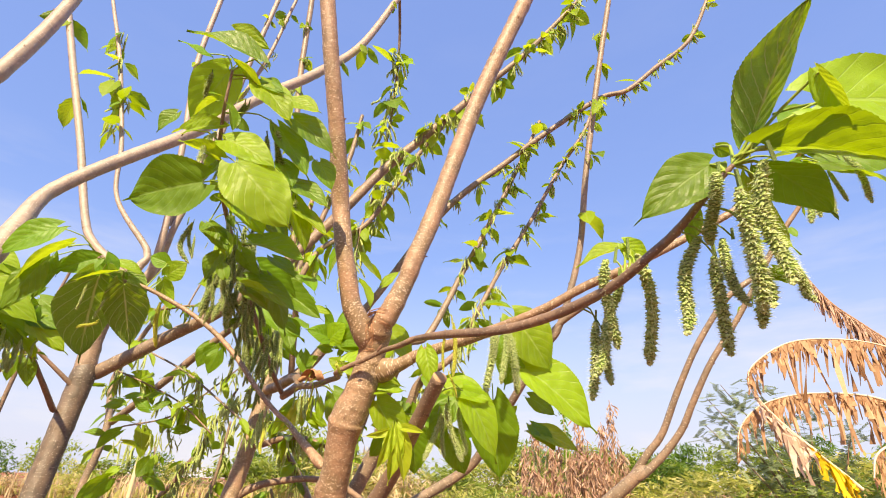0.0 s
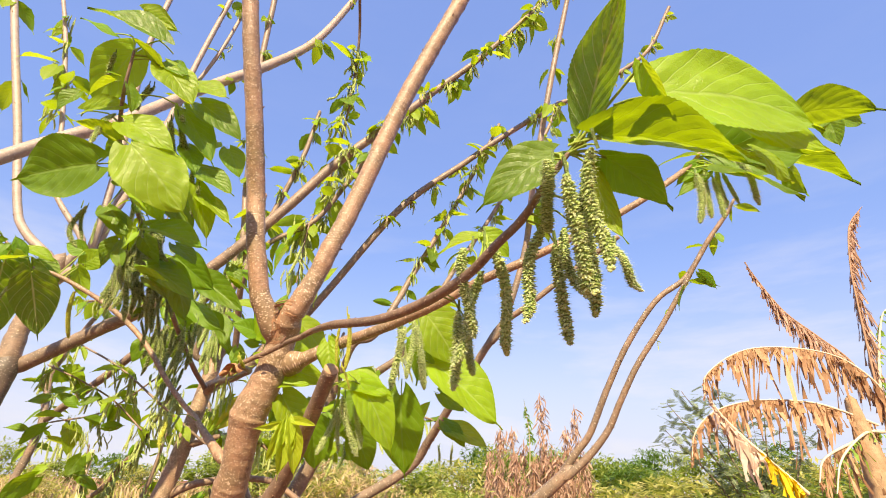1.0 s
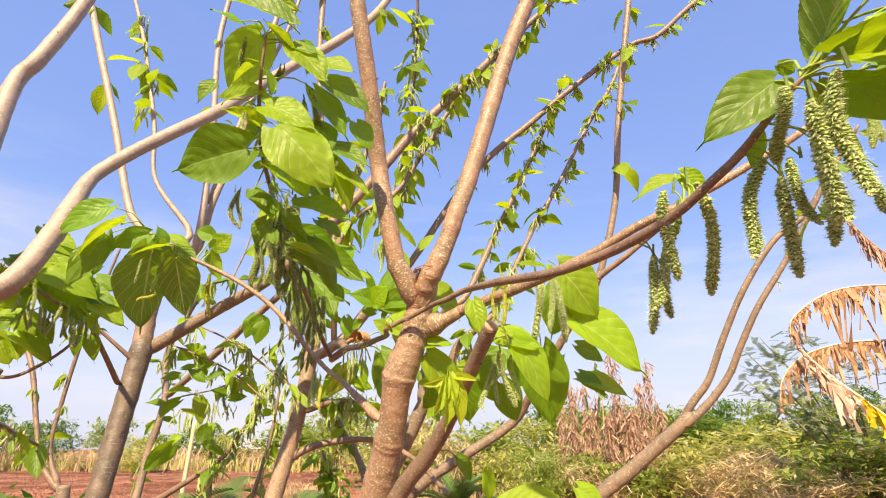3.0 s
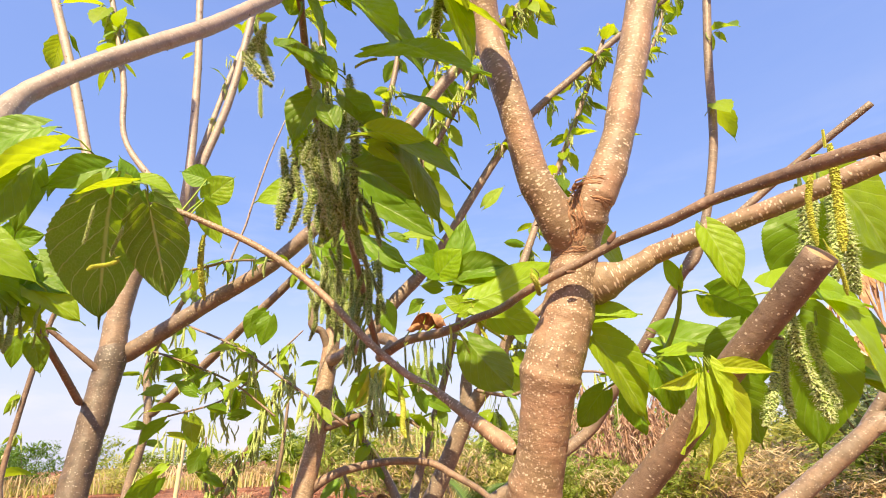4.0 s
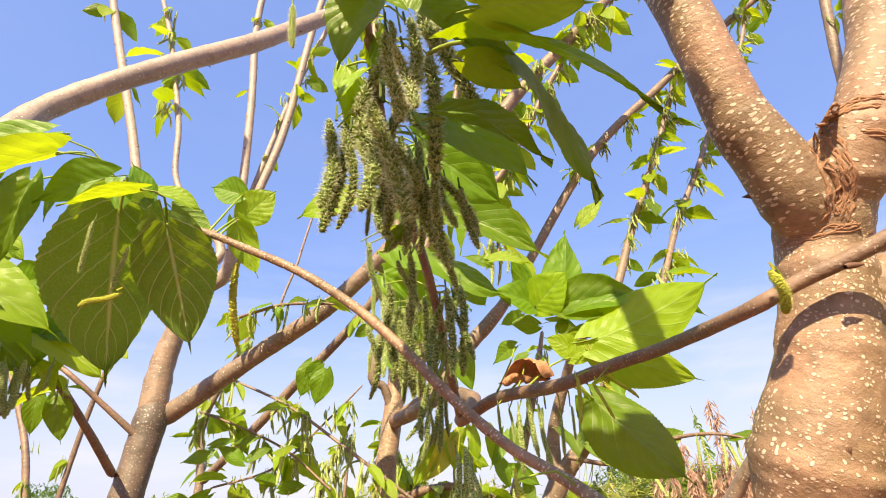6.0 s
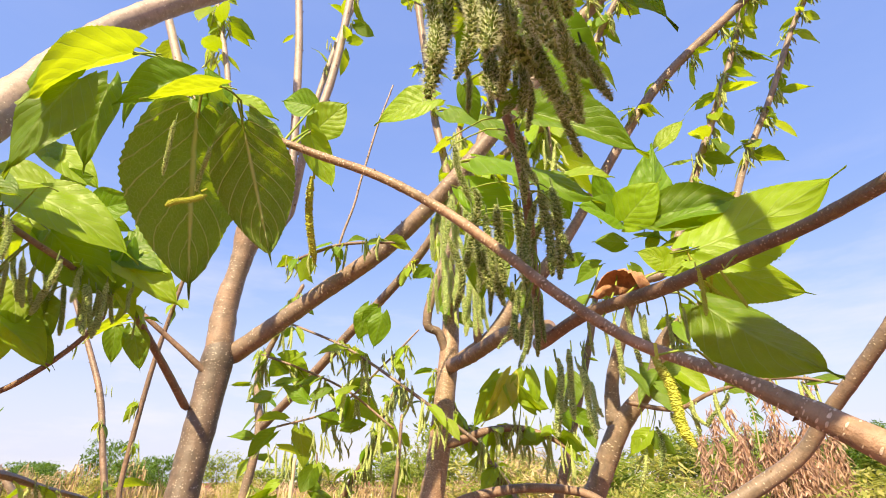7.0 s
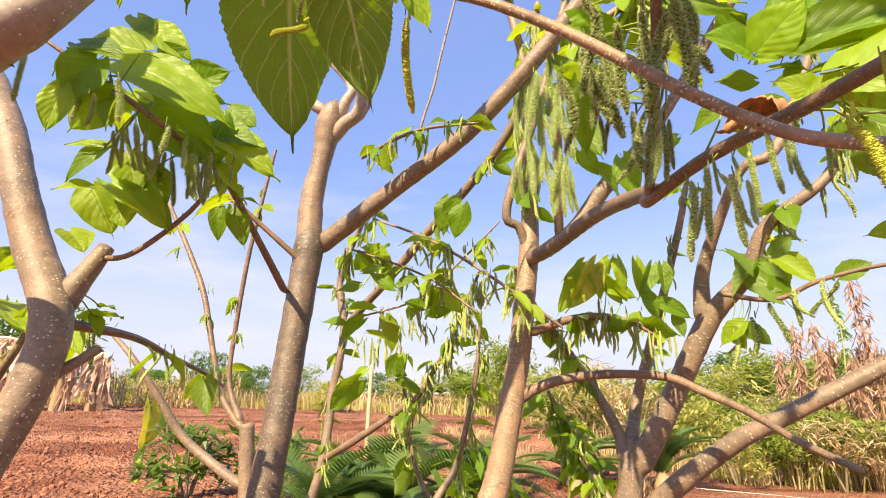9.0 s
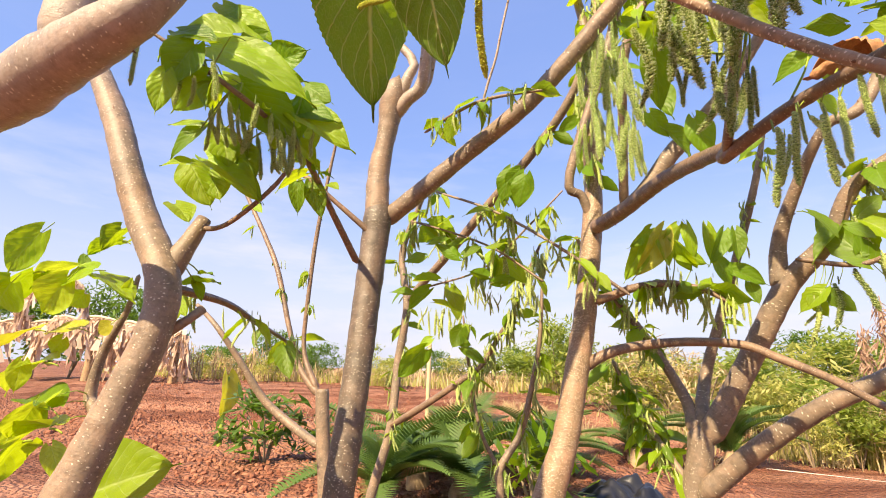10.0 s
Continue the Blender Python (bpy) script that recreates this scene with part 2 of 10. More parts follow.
def sweep(pts, sides=12, step=0.012, rough=0.05, rings=0.05, cut=False, buds=0, seed=0, gap=0.06, ease=0.0, collars=()):
    """Vertices, faces, uvs and material slots of a stem: knotted, ringed, with buds."""
    rg = random.Random(seed)
    S = spline(pts, step)
    n = len(S)
    T = np.gradient(S[:, :3], axis=0)
    T /= np.linalg.norm(T, axis=1)[:, None] + 1e-9
    L = np.r_[0, np.cumsum(np.linalg.norm(np.diff(S[:, :3], axis=0), axis=1))]
    side = np.cross(T[0], (0.0, -1.0, 0.02))
    side = np.cross(side, T[0])
    side /= np.linalg.norm(side) + 1e-9
    side = -side
    marks = []
    s = rg.uniform(0, gap)
    while s < L[-1]:
        marks.append((s, rg.uniform(0.4, 1.0)))
        s += gap * rg.uniform(0.6, 1.5)
    verts, uvs, frames = [], [], []
    rm = float(np.mean(S[:, 3]))
    for i in range(n):
        t = T[i]
        side = side - t * np.dot(side, t)
        side /= np.linalg.norm(side) + 1e-9
        up = np.cross(t, side)
        frames.append((side.copy(), up))
        r = S[i, 3]
        if ease and L[i] < ease:
            r *= 0.45 + 0.55 * math.sin(0.5 * math.pi * L[i] / ease)
        swell = sum(rings * k * math.exp(-((L[i] - q) / (0.35 * r + 0.002)) ** 2) for q, k in marks if abs(L[i] - q) < 4 * r + 0.01)
        swell += sum(k * math.exp(-((S[i, 2] - q) / w) ** 2) for q, k, w in collars)
        for j in range(sides + 1):
            a = 2 * math.pi * j / sides
            dirn = side * math.cos(a) + up * math.sin(a)
            p = S[i, :3] + dirn * r
            nz = noise.noise(Vector(p * 22.0)) * 0.6 + noise.noise(Vector(p * 75.0)) * 0.4 + noise.noise(Vector((p[0] * 60, p[1] * 60, p[2] * 190))) * 0.14
            verts.append(S[i, :3] + dirn * r * (1 + swell + rough * nz))
            uvs.append((a * rm, L[i]))
    w = sides + 1
    faces = [(i * w + j, i * w + j + 1, (i + 1) * w + j + 1, (i + 1) * w + j) for i in range(n - 1) for j in range(sides)]
    idx = [0] * len(faces)
    c = len(verts)
    tip = S[-1, :3] + T[-1] * (S[-1, 3] * (0.15 if cut else 1.2))
    verts.append(tip), uvs.append((0, L[-1]))
    faces += [((n - 1) * w + j, (n - 1) * w + j + 1, c) for j in range(sides)]
    idx += [1 if cut else 0] * sides
    for b in range(buds):
        i = int((b + rg.uniform(0.2, 0.8)) / max(1, buds) * (n - 1))
        a = rg.uniform(0, 2 * math.pi)
        sd, up = frames[i]
        dirn = sd * math.cos(a) + up * math.sin(a)
        q = np.cross(T[i], dirn)
        base = S[i, :3] + dirn * S[i, 3] * 0.92
        z = min(0.0045, max(0.0022, S[i, 3] * 0.3))
        k = len(verts)
        for e in range(5):
            g = 2 * math.pi * e / 5
            verts.append(base + (T[i] * math.cos(g) + q * math.sin(g)) * z * 0.8), uvs.append((0.5, L[i]))
        verts.append(base + dirn * z * 1.6 + T[i] * z * 0.8), uvs.append((0.5, L[i]))
        faces += [(k + e, k + (e + 1) % 5, k + 5) for e in range(5)]
        idx += [2] * 5
    return verts, faces, uvs, idx, S, T


BUD = grain_material("bud scale", (0.13, 0.07, 0.05), (0.2, 0.11, 0.07), 200, 0.8)


def limb(name, parent, pts, mat, sides=12, cut=False, buds=0, label="", step=0.014, rough=0.05, rings=0.05, gap=0.06, collars=()):
    ease = 0.0 if name == "trunk" else 1.6 * pts[0][3]
    v, f, uv, idx, S, T = sweep(pts, sides, step, rough, rings, cut, buds, len(bpy.data.objects), gap, ease, collars)
    ob = part(name, mesh_of(name, v, f, [mat, CUT, BUD], uv, idx), parent, label)
    return ob, S
# ---- leaves and catkins: meshes shared by all trees ----
def leaf_mesh(name, nu, nv, fold, droop, curl, teeth, mats, stalk=0.22, wave=0.0, pucker=0.005):
    """A heart-based, pointed, toothed leaf of length 1 along +x, upper face +z, with its stalk."""
    rows, verts, uvs = [], [], []
    for i in range(nu + 1):
        u = i / nu
        w = 0.92 * (u + 0.012) ** 0.48 * max(0.0, 1 - u / 0.9) ** 0.82 + 0.16 * (1 - u) * min(1.0, 3 * u)
        row = []
        for j in range(-nv, nv + 1):
            v = j / nv
            e = w * (1 + (teeth * (1 if i % 2 else -1) if abs(j) == nv else 0))
            y = v * e
            x = u - 0.16 * v * v * (1 - u) ** 7
            ph = (u * 7.0 - abs(v) * 2.6) % 1.0
            q = -pucker * math.exp(-((ph - 0.5) / 0.12) ** 2) * (1 - abs(v) * 0.4) if nu > 12 else 0
            z = fold * abs(y) - droop * u * u + curl * v * v * w + q + wave * math.sin(u * 9 + v * 2) * abs(v)
            if nu > 12:
                z += 0.05 * abs(v) * noise.noise(Vector((u * 3.1, v * 2.3, fold * 40))) + 0.012 * noise.noise(Vector((u * 9, v * 6, droop * 30)))
            row.append(len(verts))
            verts.append((x, y, z)), uvs.append((u, 0.5 + 0.5 * v))
        rows.append(row)
    faces, idx = [], []
    for i in range(nu):
        for j in range(2 * nv):
            faces.append((rows[i][j], rows[i + 1][j], rows[i + 1][j + 1], rows[i][j + 1]))
            idx.append(0)
    k = len(verts)
    for s in range(4):                                  # stalk
        t = s / 3
        for a in range(4):
            g = a * math.pi / 2
            verts.append((-stalk * t + 0.02, 0.012 * math.cos(g), -0.02 + 0.012 * math.sin(g) - 0.25 * stalk * t * t)), uvs.append((0, 0.5))
    for s in range(3):
        for a in range(4):
            faces.append((k + s * 4 + a, k + s * 4 + (a + 1) % 4, k + s * 4 + 4 + (a + 1) % 4, k + s * 4 + 4 + a))
            idx.append(1)
    return mesh_of(name, verts, faces, mats, uvs, idx)


SHAPES = [(0.10, 0.12, 0.0, 0.0), (0.28, 0.22, -0.05, 0.02), (0.05, 0.34, 0.06, 0.015), (-0.12, 0.28, 0.0, 0.03), (0.42, 0.16, -0.1, 0.02)]
LEAVES = {}
for kind, mt in (("leaf", LEAF), ("young", LEAF_YOUNG), ("yellow", LEAF_YELLOW), ("under", LEAF_UNDER), ("lime", LEAF_LIME)):
    LEAVES["big_" + kind] = [leaf_mesh("leaf", 60, 7, f, d, c, 0.015, [mt, PETIOLE], wave=w, pucker=0.013 if kind == "under" else 0.005) for f, d, c, w in SHAPES]
    LEAVES["small_" + kind] = [leaf_mesh("leaf", 10, 2, f, d, c, 0.05, [mt, PETIOLE], 0.3, w) for f, d, c, w in SHAPES]


def catkin_mesh(name, rings, around, bend, mats, seed, fuzz=1.0, hairs=0.0, rad=0.042):
    """A hanging flower spike of length 1 down -z, set with small florets."""
    rg = random.Random(seed)
    verts, faces, idx = [], [], []
    def centre(t):
        return np.array([bend * (t * t + 0.22 * math.sin(5.2 * t + bend * 30)), bend * 0.5 * math.sin(2.2 * t + bend * 11), -t * (1 - 0.1 * abs(bend) * t)])
    def girth(t):
        return rad * min(1.0, 0.45 + 4 * t, 0.3 + 5 * (1.02 - t))
    m = max(5, rings // 3)
    for i in range(m + 1):
        c, r = centre(i / m), girth(i / m) * 0.8 * (0.5 if i == m else 1)
        for a in range(6):
            g = a * math.pi / 3
            verts.append(c + np.array([r * math.cos(g), r * math.sin(g), 0]))
    for i in range(m):
        for a in range(6):
            faces.append((i * 6 + a, (i + 1) * 6 + a, (i + 1) * 6 + (a + 1) % 6, i * 6 + (a + 1) % 6)), idx.append(0)
    verts.append(centre(1.0) - np.array([0, 0, 0.02]))
    for a in range(6):
        faces.append((m * 6 + a, len(verts) - 1, m * 6 + (a + 1) % 6)), idx.append(0)
    for i in range(rings):
        t = (i + 0.5) / rings
        for a in range(around):
            g = 2 * math.pi * (a + 0.5 * (i % 2) + rg.uniform(-0.25, 0.25)) / around
            tt = min(1.0, max(0.0, t + rg.uniform(-0.4, 0.4) / rings))
            c, r = centre(tt), girth(tt)
            d = np.array([math.cos(g), math.sin(g), rg.uniform(-0.3, 0.15)])
            s = np.array([-math.sin(g), math.cos(g), 0.0])
            up = np.array([0, 0, 1.0])
            z = rad * rg.uniform(0.28, 0.5) * min(1.0, 34 / rings)
            b = c + d * r * 0.72
            top = c + d * r * (0.95 + fuzz * rg.uniform(0.05, 0.5)) + up * rg.uniform(-0.4, 0.2) * z
            k = len(verts)
            verts += [b + s * z, b + up * z, b - s * z, b - up * z, top]
            faces += [(k, k + 1, k + 4), (k + 1, k + 2, k + 4), (k + 2, k + 3, k + 4), (k + 3, k, k + 4)]
            idx += [1] * 4
            for _ in range(3 if around > 6 else 1):     # pale stigmas standing out of the floret
                if rg.random() > hairs:
                    continue
                e = c + d * r * (1.15 + fuzz * rg.uniform(0.3, 1.0)) + (s * rg.uniform(-1.3, 1.3) + up * rg.uniform(-1.3, 0.7)) * z
                k = len(verts)
                verts += [top - d * r * 0.25 + s * z * 0.17, top - d * r * 0.25 - s * z * 0.17, e]
                faces.append((k, k + 1, k + 2)), idx.append(2)
    st = len(verts)                                     # little stalk
    for a in range(4):
        g = a * math.pi / 2
        verts.append(np.array([0.012 * math.cos(g), 0.012 * math.sin(g), 0.14]))
    for a in range(4):
        g = a * math.pi / 2
        verts.append(np.array([0.014 * math.cos(g), 0.014 * math.sin(g), -0.03]))
    for a in range(4):
        faces.append((st + a, st + (a + 1) % 4, st + 4 + (a + 1) % 4, st + 4 + a)), idx.append(0)
    return mesh_of(name, verts, faces, mats, None, idx, smooth=False)


CATKINS = {
    "near": [catkin_mesh("catkin", 40, 10, b, [CATKIN_CORE, CATKIN_BUD, CATKIN_HAIR], 11 + i, 0.95, 0.9) for i, b in enumerate((0.03, 0.13, -0.1, 0.2, -0.22, 0.07))],
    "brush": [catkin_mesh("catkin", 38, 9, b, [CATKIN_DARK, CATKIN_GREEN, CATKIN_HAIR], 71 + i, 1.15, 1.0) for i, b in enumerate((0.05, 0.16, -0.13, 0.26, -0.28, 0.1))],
    "far": [catkin_mesh("catkin", 14, 5, b, [CATKIN_SOFT, CATKIN_BUD, CATKIN_HAIR], 31 + i, 0.6, 0.8, 0.05) for i, b in enumerate((0.05, 0.2, -0.15, 0.35))],
    "ripe": [catkin_mesh("catkin", 40, 12, b, [CATKIN_PALE, CATKIN_PALE, CATKIN_PALE], 51 + i, 0.45, 0.4) for i, b in enumerate((0.08, 0.2))],
}


def leaf(parent, base, tip, roll=0.0, kind="big_leaf", width=1.0, shape=None, label=""):
    """A leaf whose blade runs from base to tip; roll turns it about that line, 0 lays its upper face to the sky."""
    b, t = Vector(base), Vector(tip)
    x = t - b
    size = x.length
    x.normalize()
    up = Vector((0, 0, 1)) if abs(x.z) < 0.94 else Vector((0, -1, 0.2))
    y = up.cross(x).normalized()
    z = x.cross(y)
    rot = Matrix((x, y, z)).transposed().to_4x4() @ Matrix.Rotation(radians(roll), 4, "X")
    me = RNG.choice(LEAVES[kind]) if shape is None else LEAVES[kind][shape]
    m = Matrix.Translation(b) @ rot @ Matrix.Diagonal((size, size * width, size, 1))
    return part("leaf", me, parent, label, m)


def catkin(parent, top, bottom, kind="near", label="", fat=1.0):
    a, b = Vector(top), Vector(bottom)
    d = b - a
    z = -d.normalized()
    x = Vector((1, 0, 0)) if abs(z.x) < 0.9 else Vector((0, 1, 0))
    y = z.cross(x).normalized()
    x = y.cross(z)
    rot = Matrix((x, y, z)).transposed().to_4x4() @ Matrix.Rotation(RNG.uniform(0, 6.28), 4, "Z")
    m = Matrix.Translation(a) @ rot @ Matrix.Diagonal((d.length * fat, d.length * fat, d.length, 1))
    return part("catkin", RNG.choice(CATKINS[kind]), parent, label, m)


def spur(parent, at, out, size, leaves, catkins, length, young=0.6, far=True, near=False):
    """A short shoot: a few nodding leaves spread round it and catkins hanging under it."""
    at, out = Vector(at), Vector(out).normalized()
    turn = RNG.uniform(0, 6.283)
    for k in range(leaves):
        a = turn + 2.4 * k + RNG.uniform(-0.5, 0.5)
        d = (Vector((math.cos(a), math.sin(a), RNG.uniform(-1.25, 0.35))) + out * 0.35).normalized()
        s = size * RNG.choice((0.55, 0.8, 1.0, 1.25))
        base = at + d * s * 0.28
        leaf(parent, base, base + (d + Vector((0, 0, RNG.uniform(-0.55, 0.0)))).normalized() * s, RNG.uniform(-55, 55), ("big_" if near else "small_") + ("young" if RNG.random() < young else "leaf"), RNG.uniform(0.36, 0.72))
    for _ in range(catkins):
        top = at + out * RNG.uniform(0, 0.3 * size) + Vector((RNG.uniform(-1, 1), RNG.uniform(-1, 1), 0)) * size * 0.22
        ln = length * RNG.uniform(0.6, 1.2)
        catkin(parent, top, top + Vector((RNG.uniform(-0.22, 0.22), RNG.uniform(-0.22, 0.22), -1)) * ln, "far" if far else "near")


def spurs(key, count, lo, hi, size, leaves, catkins, length, young=0.6, near=False):
    ob, S = STEMS[key]
    for i in range(count):
        k = int((lo + (hi - lo) * (i + RNG.uniform(0.1, 0.9)) / count) * (len(S) - 1))
        p = S[k]
        a = RNG.uniform(0, 6.283)
        out = Vector((math.cos(a), math.sin(a), RNG.uniform(-0.2, 0.5)))
        spur(ob, Vector(p[:3]) + out.normalized() * p[3], out, size * RNG.uniform(0.7, 1.2), max(0, leaves + RNG.randint(-1, 1)), max(0, catkins + RNG.randint(-1, 1)), length, young, not near, near)


def stalk(key, at, thick=0.0013):
    """A thin green stalk from the nearest point of a stem to a leaf or catkin base."""
    ob, S = STEMS[key]
    p = np.array(at, float)
    d = np.linalg.norm(S[:, :3] - p, axis=1)
    k = int(np.argmin(d))
    if d[k] < S[k, 3] + 0.008 or d[k] > 0.11:
        return
    a = S[k, :3]
    m = 0.5 * (a + p) + np.array([0.1 * d[k], 0, 0.14 * d[k]])
    v, f, uv, idx, _, _ = sweep([(*a, thick * 1.5), (*m, thick * 1.15), (*p, thick)], 5, 0.02, 0.0, 0.0)
    part("stalk", mesh_of("stalk", v, f, [PETIOLE, PETIOLE, PETIOLE], uv, idx), ob)
# ---- mulberry trees ----
TREES = "mulberry trees of the orchard"
STEMS = {}


def add(tree, key, name, pts, mat, sides=10, **kw):
    STEMS[key] = limb(name, tree, pts, mat, sides, **kw)
    return STEMS[key][0]


# tree with the forked, spotted trunk
tree_a = thing("mulberry_tree", "mulberry tree with forked pale-spotted trunk and cut limb", "tree", TREES, (-0.42, 1.5, 0))
add(tree_a, "A_trunk", "trunk", [(-0.4, 1.45, -0.05, 0.062), (-0.385, 1.43, 0.25, 0.052), (-0.325, 1.37, 0.6, 0.044), (-0.255, 1.3, 0.86, 0.039), (-0.198, 1.213, 1.039, 0.03), (-0.19, 1.195, 1.077, 0.0299), (-0.185, 1.183, 1.105, 0.0309), (-0.176, 1.169, 1.143, 0.0346), (-0.171, 1.165, 1.157, 0.0358), (-0.156, 1.158, 1.191, 0.0331), (-0.143, 1.153, 1.227, 0.0306), (-0.135, 1.149, 1.26, 0.0295), (-0.129, 1.147, 1.286, 0.0289), (-0.124, 1.139, 1.307, 0.0312), (-0.116, 1.128, 1.328, 0.0299), (-0.11, 1.116, 1.344, 0.0246), (-0.104, 1.108, 1.357, 0.0153)], BARK, 26, step=0.0035, rough=0.085, rings=0.035, buds=16, gap=0.05, collars=((1.147, 0.10, 0.0035), (1.142, 0.06, 0.0025), (1.136, 0.05, 0.003), (1.269, 0.06, 0.003), (1.264, 0.05, 0.0028), (1.215, 0.03, 0.004), (1.02, 0.07, 0.005), (1.01, 0.05, 0.003)))
add(tree_a, "A_left", "limb", [(-0.128, 1.151, 1.282, 0.0156), (-0.142, 1.124, 1.316, 0.0251), (-0.155, 1.11, 1.346, 0.0235), (-0.172, 1.096, 1.38, 0.0209), (-0.183, 1.08, 1.438, 0.0196), (-0.196, 1.067, 1.504, 0.0197), (-0.214, 1.06, 1.611, 0.0201), (-0.223, 0.985, 1.77, 0.019), (-0.24, 0.91, 1.948, 0.0181), (-0.264, 0.86, 2.157, 0.0182), (-0.3, 0.82, 2.463, 0.0178), (-0.36, 0.8, 3, 0.016), (-0.4, 0.82, 3.5, 0.01)], BARK, 20, step=0.008, buds=16)
add(tree_a, "A_right", "limb", [(-0.123, 1.146, 1.294, 0.019), (-0.114, 1.123, 1.324, 0.0257), (-0.105, 1.108, 1.342, 0.0248), (-0.091, 1.101, 1.361, 0.0232), (-0.076, 1.097, 1.39, 0.0213), (-0.058, 1.096, 1.433, 0.02), (-0.039, 1.094, 1.49, 0.0205), (0.003, 1.1, 1.618, 0.0208), (0.102, 1.1, 1.946, 0.0209), (0.234, 1.09, 2.289, 0.0209), (0.347, 1.07, 2.561, 0.0199), (0.55, 1.05, 3.1, 0.016), (0.68, 1.04, 3.5, 0.01)], BARK, 20, step=0.0035, buds=16, rings=0.06, rough=0.08, collars=((1.353, 0.07, 0.003), (1.332, 0.10, 0.0035)))
add(tree_a, "A_low", "limb", [(-0.13, 1.172, 1.245, 0.0169), (-0.109, 1.156, 1.249, 0.0251), (-0.092, 1.148, 1.254, 0.0237), (-0.072, 1.141, 1.259, 0.0154), (-0.047, 1.134, 1.27, 0.0125), (-0.022, 1.123, 1.279, 0.0119), (0.104, 1.02, 1.294, 0.0098), (0.202, 0.94, 1.313, 0.0082), (0.282, 0.9, 1.347, 0.0076), (0.348, 0.87, 1.369, 0.0071), (0.444, 0.85, 1.415, 0.0065), (0.544, 0.84, 1.472, 0.0057), (0.654, 0.86, 1.562, 0.0049), (0.695, 0.87, 1.612, 0.0023)], BARK, 16, step=0.006, buds=12, rough=0.07)
add(tree_a, "A_stub", "cut_limb", [(-0.29, 1.35, 0.72, 0.033), (-0.189, 1.25, 0.906, 0.0193), (-0.116, 1.19, 0.988, 0.0167), (-0.064, 1.13, 1.054, 0.0145), (-0.019, 1.05, 1.124, 0.0137), (0.033, 0.95, 1.2, 0.0128)], TWIG, 18, step=0.009, cut=True, buds=6, label="sawn-off brown limb stub")
add(tree_a, "A_shoot", "shoot", [(-0.032, 1.245, 1.15, 0.0035), (-0.01, 1.221, 1.184, 0.0032), (-0.001, 1.184, 1.22, 0.0028), (-0.002, 1.16, 1.249, 0.0024), (-0, 1.148, 1.265, 0.0016)], PETIOLE, 8)
add(tree_a, "A_T", "twig", [(-0.225, 1.215, 1.06, 0.012), (-0.31, 1.26, 1.13, 0.0065), (-0.343, 1.29, 1.155, 0.0057), (-0.387, 1.31, 1.184, 0.0057), (-0.447, 1.32, 1.239, 0.006), (-0.505, 1.33, 1.302, 0.0062), (-0.574, 1.33, 1.367, 0.0064), (-0.654, 1.32, 1.424, 0.0061), (-0.739, 1.31, 1.469, 0.0057), (-0.799, 1.29, 1.495, 0.0051), (-0.865, 1.26, 1.511, 0.0044), (-0.919, 1.24, 1.568, 0.0032)], BARK, 12, step=0.008, buds=8, rings=0.1)

# tree whose long limb reaches across the forked trunk
tree_c = thing("mulberry_tree", "mulberry tree with straight pale trunk and a long bowed branch", "tree", TREES, (-1.1, 2.2, 0))
add(tree_c, "C_trunk", "trunk", [(-1.12, 2.2, -0.05, 0.07), (-1.08, 2.24, 0.3, 0.06), (-1.023, 2.3, 0.589, 0.0445), (-0.984, 2.35, 0.745, 0.038), (-0.957, 2.4, 0.941, 0.037), (-0.931, 2.43, 1.119, 0.0353), (-0.917, 2.45, 1.271, 0.0347), (-0.906, 2.47, 1.411, 0.034), (-0.9, 2.5, 1.585, 0.0303), (-0.902, 2.5, 1.716, 0.0275), (-0.906, 2.5, 1.898, 0.0211), (-0.875, 2.5, 2.127, 0.0162), (-0.84, 2.5, 2.5, 0.012)], BARK, 18, buds=10, step=0.012)
add(tree_c, "C_limb", "limb", [(-0.896, 2.45, 1.415, 0.024), (-0.775, 2.3, 1.413, 0.022), (-0.622, 2.05, 1.402, 0.018), (-0.494, 1.75, 1.324, 0.014), (-0.502, 1.65, 1.269, 0.0105), (-0.424, 1.55, 1.281, 0.0092), (-0.33, 1.4, 1.26, 0.0082), (-0.266, 1.32, 1.26, 0.0066), (-0.228, 1.26, 1.256, 0.0062), (-0.198, 1.13, 1.24, 0.005), (-0.171, 1.112, 1.249, 0.0051), (-0.136, 1.095, 1.259, 0.0051), (-0.098, 1.076, 1.272, 0.0052), (-0.075, 1.051, 1.273, 0.0053), (-0.05, 1.024, 1.273, 0.0054), (-0.029, 0.999, 1.275, 0.0054), (-0.012, 0.98, 1.275, 0.0055), (0.049, 0.86, 1.249, 0.0066), (0.126, 0.78, 1.233, 0.0066), (0.182, 0.72, 1.232, 0.0066), (0.223, 0.67, 1.237, 0.0063), (0.253, 0.63, 1.246, 0.0056), (0.279, 0.59, 1.262, 0.0049), (0.302, 0.57, 1.28, 0.0045), (0.324, 0.53, 1.304, 0.0033), (0.34, 0.51, 1.32, 0.0024)], TWIG, 14, step=0.008, buds=16, rings=0.09)
